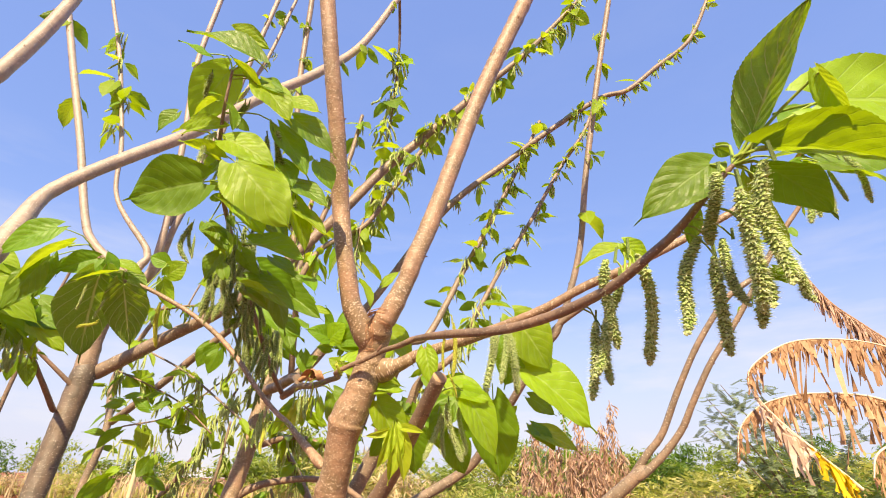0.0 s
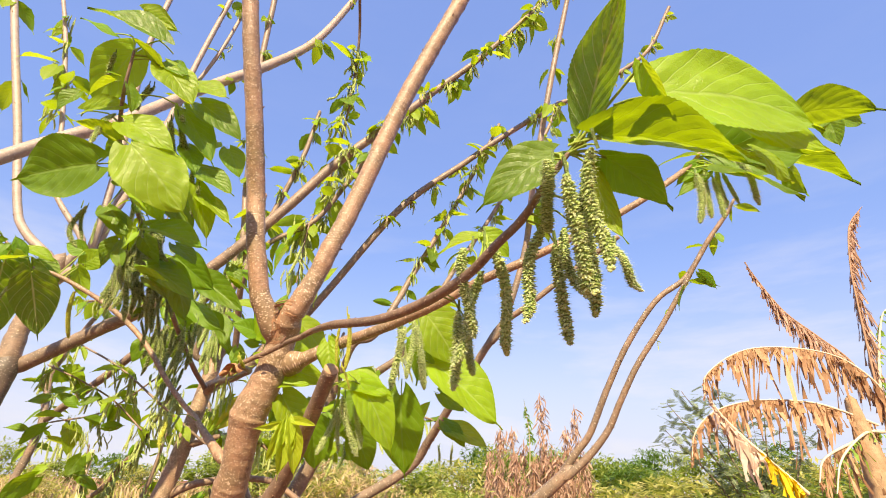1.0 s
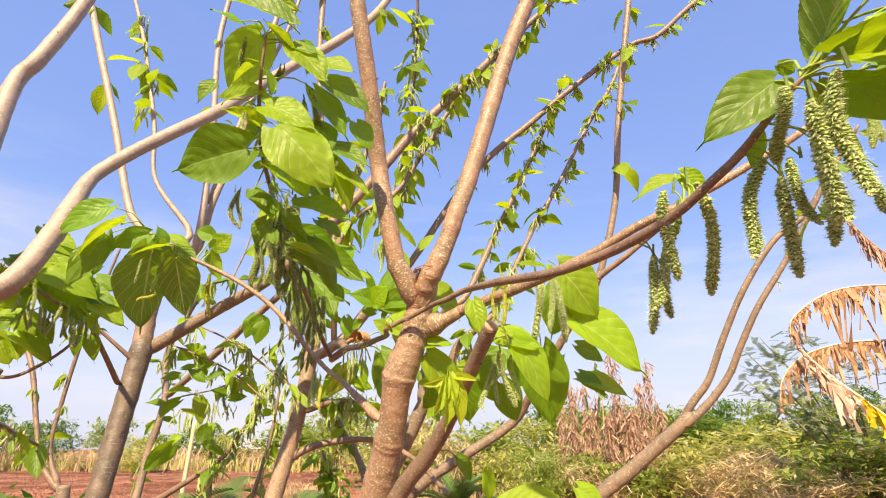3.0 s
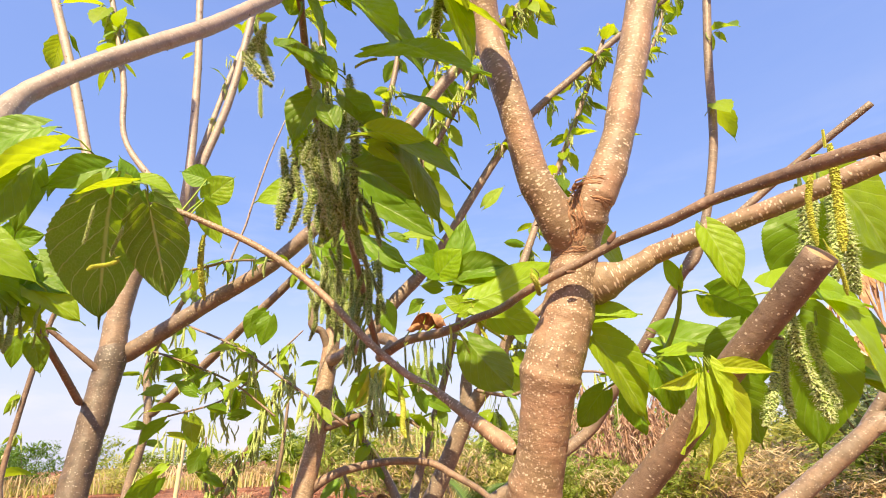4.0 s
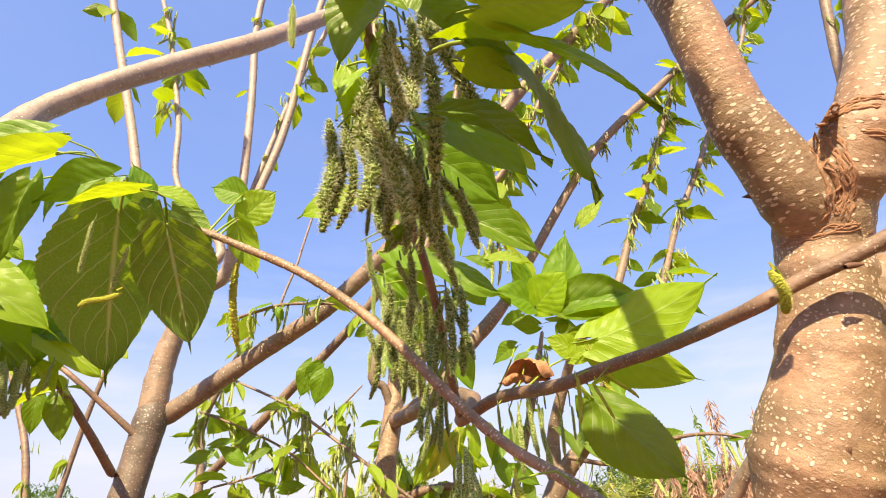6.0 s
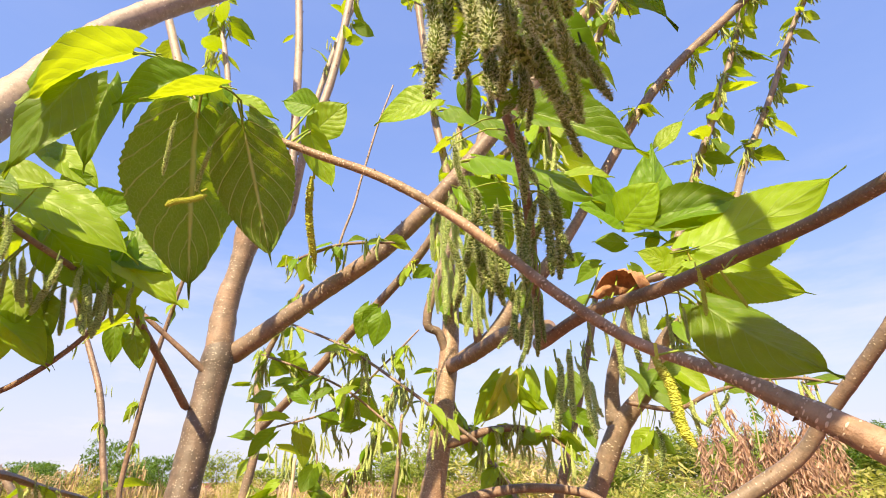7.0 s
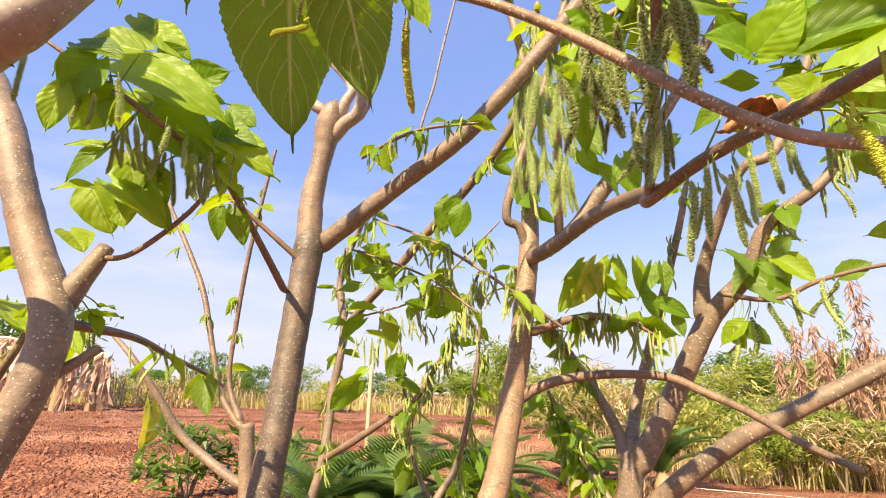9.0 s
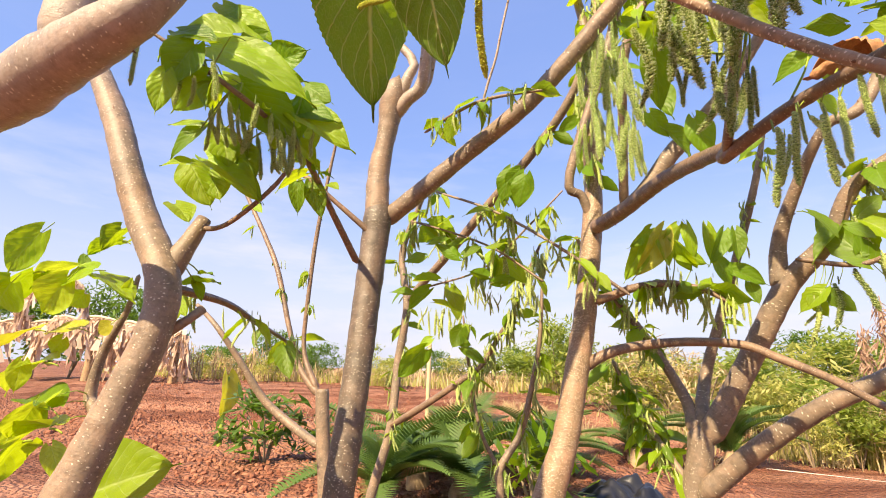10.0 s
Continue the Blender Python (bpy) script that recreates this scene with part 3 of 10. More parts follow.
add(tree_c, "C_up", "limb", [(-0.891, 2.47, 1.419, 0.0255), (-0.753, 2.5, 1.519, 0.0267), (-0.638, 2.5, 1.659, 0.0278), (-0.529, 2.5, 1.766, 0.0258), (-0.419, 2.5, 1.908, 0.0184), (-0.061, 2.5, 2.435, 0.0186), (0.302, 2.55, 2.794, 0.0172), (0.515, 2.55, 2.98, 0.0162), (0.903, 2.6, 3.308, 0.0157), (1.091, 2.6, 3.375, 0.0158), (1.3, 2.6, 3.566, 0.0147), (1.566, 2.6, 3.817, 0.0136), (1.787, 2.6, 4.262, 0.0127)], BARK_GREY, 12, buds=14)
add(tree_c, "C_arc", "branch", [(-0.944, 2.42, 0.95, 0.0194), (-0.89, 2.42, 0.989, 0.0165), (-0.81, 2.449, 1.02, 0.015), (-0.671, 2.5, 1.04, 0.0134), (-0.509, 2.45, 1.03, 0.0123), (-0.424, 2.407, 0.991, 0.0115), (-0.331, 2.35, 0.943, 0.0101), (-0.256, 2.25, 0.887, 0.0084), (-0.184, 2.12, 0.846, 0.0075)], TWIG, 10, buds=6)
add(tree_c, "C_arm", "branch", [(-0.902, 2.43, 1.164, 0.0171), (-0.846, 2.419, 1.178, 0.0139), (-0.757, 2.4, 1.2, 0.0121), (-0.663, 2.4, 1.204, 0.0104), (-0.577, 2.4, 1.177, 0.0082), (-0.524, 2.4, 1.143, 0.0061)], TWIG, 10, buds=4)
add(tree_c, "C_shoot", "shoot", [(-0.5, 1.64, 1.272, 0.0075), (-0.485, 1.5, 1.31, 0.0065), (-0.47, 1.32, 1.39, 0.006), (-0.485, 1.2, 1.5, 0.0055), (-0.46, 1.05, 1.55, 0.005), (-0.42, 0.9, 1.59, 0.0045), (-0.39, 0.82, 1.66, 0.0035), (-0.37, 0.78, 1.74, 0.0025)], TWIG, 10, step=0.008, buds=6, rings=0.1)

# tree with a leaning grey trunk
tree_b = thing("mulberry_tree", "grey-barked mulberry tree forking into upright rods", "tree", TREES, (-1.4, 1.8, 0))
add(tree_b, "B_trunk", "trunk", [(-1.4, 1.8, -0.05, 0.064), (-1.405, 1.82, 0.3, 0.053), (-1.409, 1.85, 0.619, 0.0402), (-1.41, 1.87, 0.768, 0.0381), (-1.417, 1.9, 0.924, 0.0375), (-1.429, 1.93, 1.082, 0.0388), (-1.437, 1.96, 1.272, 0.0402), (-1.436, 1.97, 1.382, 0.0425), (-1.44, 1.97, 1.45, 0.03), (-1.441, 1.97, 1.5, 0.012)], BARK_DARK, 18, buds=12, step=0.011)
add(tree_b, "B_head", "trunk", [(-1.437, 1.965, 1.33, 0.03), (-1.438, 1.97, 1.4, 0.0375), (-1.442, 1.97, 1.533, 0.0346), (-1.423, 1.97, 1.646, 0.0289), (-1.412, 1.97, 1.715, 0.0335), (-1.404, 1.967, 1.765, 0.04), (-1.392, 1.962, 1.805, 0.037), (-1.378, 1.956, 1.838, 0.024), (-1.372, 1.953, 1.85, 0.008)], BARK_TAN, 18, step=0.009, rough=0.12)
add(tree_b, "B_right", "limb", [(-1.452, 2, 1.382, 0.0323), (-1.371, 2, 1.423, 0.0276), (-1.17, 2, 1.54, 0.0249), (-0.928, 1.98, 1.668, 0.0235), (-0.713, 1.96, 1.85, 0.0223), (-0.507, 1.98, 2.106, 0.0217), (-0.326, 2, 2.359, 0.021), (-0.125, 2.03, 2.595, 0.02), (0.128, 2.08, 2.909, 0.0171), (0.377, 2.09, 3.175, 0.0145), (0.654, 2.1, 3.534, 0.0117), (0.844, 2.1, 3.795, 0.0097)], BARK_GREY, 14, buds=14)
add(tree_b, "B_s1", "rod", [(-1.406, 1.95, 1.819, 0.0207), (-1.56, 1.93, 1.944, 0.0173), (-1.649, 1.93, 2.085, 0.0168), (-1.819, 1.93, 2.497, 0.0172), (-2.071, 1.93, 3.069, 0.0179), (-2.33, 1.93, 3.676, 0.0184), (-2.743, 1.93, 4.691, 0.0168)], BARK_PALE, 9, buds=26, step=0.02)
add(tree_b, "B_s2", "rod", [(-1.4, 1.975, 1.744, 0.0199), (-1.371, 1.971, 1.806, 0.019), (-1.343, 1.97, 1.859, 0.0172), (-1.346, 1.98, 1.933, 0.0147), (-1.527, 1.93, 2.173, 0.01), (-1.608, 1.93, 2.493, 0.0107), (-1.8, 1.93, 3.059, 0.0107), (-1.987, 1.93, 3.512, 0.0102), (-2.237, 1.93, 4.157, 0.0084)], BARK_PALE, 9, buds=26, step=0.02)
add(tree_b, "B_s3", "rod", [(-1.406, 1.979, 1.722, 0.0217), (-1.347, 1.971, 1.773, 0.0223), (-1.286, 1.965, 1.816, 0.0203), (-1.249, 1.92, 2.021, 0.0145), (-1.288, 1.92, 2.479, 0.0137), (-1.346, 1.92, 2.992, 0.0139), (-1.327, 1.92, 3.514, 0.0138), (-1.328, 1.92, 4.081, 0.0109)], BARK_PALE, 9, buds=26, step=0.02)
add(tree_b, "B_s4", "rod", [(-1.398, 1.98, 1.732, 0.0181), (-1.35, 1.987, 1.789, 0.019), (-1.293, 2, 1.842, 0.0172), (-1.242, 1.97, 2.047, 0.0138), (-1.165, 1.97, 2.382, 0.0146), (-1.109, 1.97, 2.917, 0.0137), (-1.02, 1.97, 3.541, 0.0127), (-0.952, 1.97, 4.08, 0.0096)], BARK_PALE, 9, buds=26, step=0.02)
add(tree_b, "B_s5", "rod", [(-1.268, 1.97, 2.047, 0.0099), (-1.209, 2.05, 2.651, 0.0102), (-1.057, 2.05, 3.119, 0.0098), (-0.969, 2.05, 3.57, 0.0091), (-0.889, 2.05, 3.978, 0.0069)], BARK_PALE, 9, buds=26, step=0.02)
add(tree_b, "B_twig", "twig", [(-1.462, 1.92, 1.24, 0.0105), (-1.408, 1.75, 1.332, 0.0088), (-1.32, 1.55, 1.402, 0.0075), (-1.253, 1.4, 1.398, 0.0055), (-1.26, 1.3, 1.424, 0.0048), (-1.306, 1.248, 1.465, 0.0043), (-1.347, 1.2, 1.5, 0.0031)], TWIG, 9, buds=8)
add(tree_b, "B_stick", "twig", [(-1.428, 1.95, 1.325, 0.0101), (-1.508, 1.867, 1.414, 0.0075), (-1.569, 1.8, 1.482, 0.0073), (-1.642, 1.8, 1.524, 0.0066)], TWIG, 8)
add(tree_b, "N_tw", "twig", [(-1.293, 2, 1.658, 0.0045), (-1.114, 1.9, 1.636, 0.0046), (-1.018, 1.9, 1.648, 0.0045), (-0.855, 1.9, 1.628, 0.0035)], TWIG, 7)
add(tree_b, "N_thin", "twig", [(-1.041, 1.898, 1.642, 0.0039), (-1.026, 1.893, 1.686, 0.0036), (-0.998, 1.886, 1.756, 0.0035), (-0.976, 1.875, 1.829, 0.0033), (-0.95, 1.864, 1.91, 0.0032), (-0.92, 1.852, 1.999, 0.0029), (-0.875, 1.84, 2.116, 0.0023)], BARK_PALE, 7, buds=8)
add(tree_b, "M_tw3", "twig", [(-1.47, 2.2, 1.448, 0.004), (-1.301, 2.2, 1.385, 0.0034), (-1.142, 2.2, 1.311, 0.0037), (-0.99, 2.2, 1.2, 0.0035)], TWIG, 7)

# many-stemmed tree
tree_d = thing("mulberry_tree", "mulberry tree with many grey stems from one low stump", "tree", TREES, (-0.7, 2.75, 0))
add(tree_d, "D_trunk", "trunk", [(-0.72, 2.75, -0.05, 0.075), (-0.7, 2.75, 0.3, 0.062), (-0.684, 2.75, 0.553, 0.0429), (-0.661, 2.75, 0.665, 0.0404), (-0.65, 2.75, 0.753, 0.0394)], BARK_GREY, 18)
add(tree_d, "D_main", "limb", [(-0.636, 2.75, 0.728, 0.0423), (-0.538, 2.74, 0.902, 0.0363), (-0.442, 2.72, 1.081, 0.0358), (-0.382, 2.7, 1.193, 0.0353), (-0.334, 2.68, 1.259, 0.0321), (-0.241, 2.65, 1.359, 0.0259), (-0.176, 2.6, 1.494, 0.0214), (-0.017, 2.55, 1.609, 0.0154), (0.067, 2.6, 1.776, 0.0138), (0.263, 2.75, 2.197, 0.0129), (0.449, 2.8, 2.525, 0.0123), (0.661, 2.85, 2.936, 0.0117), (0.867, 2.878, 3.284, 0.0122), (0.984, 2.9, 3.608, 0.0096)], BARK_GREY, 14, buds=14)
add(tree_d, "D_4", "limb", [(-0.381, 2.7, 1.202, 0.0321), (-0.369, 2.68, 1.363, 0.0226), (-0.31, 2.6, 1.517, 0.0176), (-0.234, 2.5, 1.653, 0.014), (-0.13, 2.5, 1.716, 0.0177), (0.036, 2.58, 2.088, 0.0144), (0.231, 2.62, 2.503, 0.0129), (0.38, 2.65, 2.843, 0.0123), (0.521, 2.65, 3.174, 0.01)], BARK_GREY, 12, buds=12)
add(tree_d, "D_l1", "stem", [(-0.664, 2.75, 0.752, 0.0292), (-0.688, 2.8, 0.857, 0.02), (-0.776, 2.8, 1.03, 0.0161), (-0.857, 2.75, 1.161, 0.0131), (-0.942, 2.7, 1.298, 0.01), (-1.022, 2.7, 1.462, 0.0069)], BARK_GREY, 10, buds=6)
add(tree_d, "D_l2", "stem", [(-0.649, 2.75, 0.771, 0.0249), (-0.626, 2.85, 0.935, 0.0203), (-0.571, 2.85, 1.112, 0.0173), (-0.496, 2.85, 1.333, 0.0159), (-0.408, 2.8, 1.604, 0.0126), (-0.362, 2.8, 1.791, 0.008)], BARK_GREY, 10, buds=6)
add(tree_d, "D_l4", "stem", [(-0.704, 2.75, 0.608, 0.013), (-0.814, 2.8, 0.754, 0.0126), (-0.883, 2.8, 0.887, 0.0098), (-0.928, 2.8, 0.988, 0.0067)], BARK_GREY, 10, buds=6)
add(tree_d, "D_V", "limb", [(-0.665, 2.72, 0.568, 0.035), (-0.578, 2.7, 0.651, 0.0328), (-0.481, 2.65, 0.745, 0.03), (-0.339, 2.58, 0.861, 0.0255), (-0.193, 2.54, 0.948, 0.0228), (0.063, 2.5, 1.101, 0.0204), (0.152, 2.42, 1.214, 0.0178), (0.269, 2.25, 1.383, 0.0164), (0.382, 2.15, 1.557, 0.0151), (0.447, 2.1, 1.641, 0.014), (0.548, 2.05, 1.96, 0.0135), (0.603, 2, 2.334, 0.014), (0.706, 1.95, 2.882, 0.014), (0.795, 1.95, 3.295, 0.0137), (0.929, 1.95, 3.898, 0.0098)], BARK_GREY, 14, buds=16)
add(tree_d, "D_tw", "twig", [(-0.34, 2.6, 1.29, 0.008), (-0.192, 2.6, 1.261, 0.0075), (-0.088, 2.55, 1.299, 0.0065), (0.032, 2.5, 1.32, 0.0055), (0.12, 2.45, 1.313, 0.0045), (0.199, 2.42, 1.286, 0.003)], TWIG, 8, buds=6, step=0.02)
add(tree_d, "D_stick", "cut_branch", [(0.382, 2.15, 1.557, 0.0142), (0.442, 2.1, 1.641, 0.0131), (0.552, 2.02, 1.71, 0.0119), (0.683, 1.95, 1.802, 0.0116), (0.87, 1.8, 1.916, 0.0101)], BARK_GREY, 10, cut=True)

# low tree with two bent stems
tree_f = thing("mulberry_tree", "mulberry sapling with two parallel upswept bare stems", "tree", TREES, (0.02, 2.25, 0))
add(tree_f, "F_limb2", "trunk", [(0.02, 2.25, -0.05, 0.0506), (0.07, 2.2, 0.3, 0.046), (0.18, 2.1, 0.62, 0.0423), (0.318, 1.989, 0.829, 0.024), (0.447, 1.923, 0.937, 0.0222), (0.563, 1.86, 1.038, 0.0204), (0.624, 1.832, 1.092, 0.0176)], BARK_TAN, 14)
add(tree_f, "F_a", "limb", [(0.579, 1.867, 1.049, 0.0127), (0.641, 1.826, 1.137, 0.012), (0.686, 1.794, 1.197, 0.0106), (0.738, 1.735, 1.327, 0.0099), (0.803, 1.673, 1.463, 0.0093), (0.892, 1.618, 1.59, 0.0086), (0.987, 1.587, 1.661, 0.0086), (1.057, 1.537, 1.771, 0.0079), (1.113, 1.498, 1.85, 0.0066), (1.133, 1.473, 1.89, 0.0036)], BARK_TAN, 12, cut=True, buds=8)
add(tree_f, "F_b", "limb", [(0.602, 1.831, 1.062, 0.0136), (0.678, 1.799, 1.131, 0.0117), (0.736, 1.762, 1.206, 0.0104), (0.771, 1.721, 1.287, 0.0098), (0.824, 1.67, 1.396, 0.0091), (0.895, 1.622, 1.503, 0.0084), (0.962, 1.57, 1.618, 0.0077), (1.012, 1.525, 1.71, 0.006)], BARK_TAN, 12, buds=8)

# tree whose heavy limb passes overhead
tree_l = thing("mulberry_tree", "mulberry tree with a thick smooth limb arching overhead", "tree", TREES, (-2.75, 0.85, 0))
add(tree_l, "L_limb", "limb", [(-2.75, 0.85, -0.05, 0.075), (-2.72, 0.85, 0.45, 0.068), (-2.6, 0.87, 0.9, 0.06), (-2.2, 0.93, 1.19, 0.052), (-1.75, 1, 1.29, 0.046), (-1.413, 1.05, 1.309, 0.0428), (-1.285, 1.06, 1.327, 0.0398), (-1.177, 1.07, 1.342, 0.0333), (-1.109, 1.09, 1.382, 0.0263), (-1.098, 1.14, 1.52, 0.026), (-1.108, 1.18, 1.63, 0.0245), (-1.114, 1.22, 1.742, 0.0196), (-1.065, 1.28, 1.859, 0.0196), (-0.996, 1.36, 1.991, 0.0205), (-0.928, 1.45, 2.131, 0.0213), (-0.868, 1.55, 2.305, 0.0206), (-0.78, 1.68, 2.539, 0.0207), (-0.648, 1.8, 2.77, 0.0216), (-0.488, 1.92, 3.083, 0.0187), (-0.322, 2, 3.57, 0.0166), (-0.139, 2, 3.966, 0.0132)], BARK_PALE, 20, step=0.01, buds=18)
add(tree_l, "L_up", "limb", [(-1.262, 1.061, 1.325, 0.0273), (-1.254, 1.058, 1.372, 0.0321), (-1.259, 1.059, 1.42, 0.0297), (-1.267, 1.054, 1.505, 0.029), (-1.373, 1.12, 1.998, 0.0229), (-1.346, 1.14, 2.131, 0.0228), (-1.318, 1.17, 2.316, 0.0215), (-1.304, 1.2, 2.529, 0.02), (-1.311, 1.25, 2.885, 0.0189)], BARK_PALE, 14, buds=6)
add(tree_l, "B_tassel", "twig", [(-0.33, 2.0, 3.56, 0.009), (-0.345, 2.18, 3.4, 0.008), (-0.362, 2.26, 3.1, 0.0075), (-0.377, 2.26, 2.81, 0.007), (-0.417, 2.24, 2.384, 0.006), (-0.459, 2.19, 2.127, 0.005), (-0.45, 2.13, 1.82, 0.003)], TWIG, 8, buds=10)

# leaning tree with a sawn stub
tree_e = thing("mulberry_tree", "leaning mulberry tree with smooth spotted trunk and sawn stub", "tree", TREES, (-1.6, 1.1, 0))
add(tree_e, "E_trunk", "trunk", [(-1.6, 1.1, -0.05, 0.066), (-1.57, 1.14, 0.25, 0.056), (-1.52, 1.21, 0.5, 0.048), (-1.479, 1.27, 0.717, 0.0358), (-1.454, 1.31, 0.86, 0.0321), (-1.43, 1.34, 0.993, 0.0302), (-1.448, 1.35, 1.096, 0.0312), (-1.546, 1.34, 1.231, 0.0312), (-1.6, 1.32, 1.347, 0.0284), (-1.66, 1.31, 1.457, 0.0284), (-1.754, 1.3, 1.587, 0.0256), (-1.901, 1.3, 1.748, 0.0233), (-2.05, 1.3, 2.1, 0.0186)], BARK_TAN, 20, step=0.01, buds=8)
add(tree_e, "E_stub", "cut_limb", [(-1.457, 1.361, 1.087, 0.0262), (-1.448, 1.371, 1.131, 0.0222), (-1.438, 1.388, 1.178, 0.0176), (-1.434, 1.407, 1.225, 0.0145)], BARK_TAN, 12, cut=True)
add(tree_e, "E_twig", "twig", [(-1.45, 1.4, 1.205, 0.0059), (-1.379, 1.409, 1.202, 0.0048), (-1.315, 1.42, 1.234, 0.0048), (-1.262, 1.437, 1.284, 0.0043), (-1.236, 1.45, 1.331, 0.0035)], TWIG, 9, buds=4)
add(tree_e, "K_tw1", "twig", [(-1.48, 1.36, 1.085, 0.011), (-1.6, 1.6, 1.085, 0.0085), (-1.72, 1.8, 1.055, 0.0075), (-1.846, 2.008, 1.028, 0.0065), (-1.95, 2.2, 0.985, 0.004)], TWIG, 7)
add(tree_e, "E_twig2", "twig", [(-1.45, 1.36, 0.979, 0.0116), (-1.434, 1.376, 0.998, 0.0107), (-1.414, 1.394, 1.019, 0.0087), (-1.408, 1.416, 1.041, 0.0094)], BARK_TAN, 9, cut=True)

# slender trees behind
tree_h = thing("mulberry_tree", "slender mulberry tree with a topped stem and bare rods", "tree", TREES, (-1.93, 2.4, 0))
add(tree_h, "H_trunk", "trunk", [(-1.93, 2.4, -0.05, 0.045), (-1.957, 2.4, 0.439, 0.0291), (-1.988, 2.4, 0.629, 0.0283), (-2.019, 2.4, 0.846, 0.0275)], BARK_GREY, 12, cut=True)
add(tree_h, "G_stick", "branch", [(-2.009, 2.4, 0.627, 0.0178), (-2.198, 2.4, 0.704, 0.0188), (-2.314, 2.35, 0.799, 0.0172), (-2.393, 2.273, 0.951, 0.0144), (-2.477, 2.2, 1.093, 0.0116), (-2.645, 2.2, 1.2, 0.0091)], BARK_GREY, 10, buds=6)
add(tree_h, "H_s1", "rod", [(-2.032, 2.4, 0.823, 0.0201), (-2.162, 2.4, 0.935, 0.0115), (-2.25, 2.4, 1.106, 0.0119), (-2.365, 2.4, 1.375, 0.0126), (-2.482, 2.4, 1.556, 0.012), (-2.711, 2.4, 1.864, 0.0094)], TWIG, 9, buds=8)
add(tree_h, "H_s2", "rod", [(-2.051, 2.4, 0.845, 0.0166), (-2.144, 2.4, 1.007, 0.0096), (-2.149, 2.4, 1.23, 0.0098), (-2.132, 2.4, 1.516, 0.0101), (-2.093, 2.4, 1.785, 0.0083), (-2.049, 2.4, 2.036, 0.0063)], TWIG, 9, buds=8)
tree_i = thing("mulberry_tree", "thin grey mulberry sapling with sparse leaves", "tree", TREES, (-2.17, 2.88, 0))
add(tree_i, "I_trunk", "trunk", [(-2.17, 2.88, -0.05, 0.04), (-2.125, 2.9, 0.322, 0.0257), (-2.064, 2.95, 0.643, 0.0222), (-2.068, 3, 0.977, 0.0232), (-2.03, 3, 1.275, 0.0202), (-2.076, 3, 1.561, 0.0184), (-1.982, 3, 1.812, 0.0148), (-1.879, 3, 2.03, 0.0111)], BARK_GREY, 10, buds=6)
add(tree_i, "I_b", "branch", [(-2.065, 2.95, 0.657, 0.0144), (-1.882, 2.899, 0.744, 0.0176), (-1.749, 2.885, 0.818, 0.0159), (-1.631, 2.886, 0.891, 0.0143), (-1.522, 2.882, 0.964, 0.0128), (-1.443, 2.873, 1.074, 0.0114), (-1.362, 2.863, 1.194, 0.01), (-1.309, 2.841, 1.299, 0.0087), (-1.213, 2.821, 1.481, 0.0062)], TWIG, 8)
add(tree_i, "V_9", "rod", [(-2.02, 3, 1.3, 0.02), (-1.5, 2.75, 1.6, 0.021), (-0.936, 2.5, 2.02, 0.0166), (-0.965, 2.5, 2.595, 0.0168), (-1.054, 2.5, 3.389, 0.0189), (-1.087, 2.5, 4.21, 0.0193), (-1.135, 2.5, 4.796, 0.0156)], BARK_GREY, 9, buds=8, step=0.02)
tree_j = thing("mulberry_tree", "thin crooked mulberry sapling with hanging catkins", "tree", TREES, (-1.35, 2.7, 0))
add(tree_j, "J_trunk", "trunk", [(-1.35, 2.7, -0.05, 0.028), (-1.35, 2.7, 0.469, 0.0167), (-1.35, 2.7, 0.576, 0.0153), (-1.288, 2.75, 0.7, 0.013), (-1.238, 2.75, 0.873, 0.0105), (-1.199, 2.75, 1.071, 0.0089), (-1.182, 2.75, 1.3, 0.0063)], BARK_GREY, 10, buds=6)
add(tree_j, "J_b", "branch", [(-1.35, 2.7, 0.566, 0.0091), (-1.436, 2.7, 0.713, 0.0074), (-1.491, 2.7, 0.954, 0.0056), (-1.522, 2.7, 1.166, 0.0044)], TWIG, 8)
add(tree_j, "M_tw", "twig", [(-0.767, 2.3, 1.161, 0.0054), (-0.95, 2.2, 1.306, 0.0047), (-1.158, 2.2, 1.444, 0.0043), (-1.367, 2.2, 1.541, 0.0038)], BARK_GREY, 8, buds=6)
add(tree_j, "M_tw2", "twig", [(-1.453, 2.3, 1.226, 0.0035), (-1.233, 2.3, 1.277, 0.0035), (-1.06, 2.3, 1.413, 0.0036), (-0.953, 2.3, 1.509, 0.0027)], BARK_GREY, 8, buds=6)
add(tree_c, "D_8", "rod", [(-0.905, 2.48, 1.44, 0.016), (-0.925, 2.44, 1.53, 0.0157), (-0.956, 2.4, 1.596, 0.0157), (-0.822, 2.4, 1.995, 0.0154), (-0.727, 2.4, 2.334, 0.0148), (-0.625, 2.4, 2.704, 0.0142), (-0.578, 2.4, 3.03, 0.0108)], BARK_GREY, 8, buds=6)
add(tree_c, "D_5", "rod", [(-0.8, 2.49, 1.49, 0.016), (-0.765, 2.35, 1.68, 0.015), (-0.721, 2.2, 1.869, 0.0144), (-0.637, 2.2, 2.044, 0.0138), (-0.442, 2.2, 2.167, 0.0119), (-0.304, 2.2, 2.394, 0.0123), (-0.142, 2.2, 2.676, 0.0117), (0.068, 2.2, 2.943, 0.0098)], BARK_GREY, 8, buds=6)
tree_k = thing("mulberry_sapling", "young mulberry sapling with broad bright leaves", "tree", TREES, (-2.2, 1.65, 0))
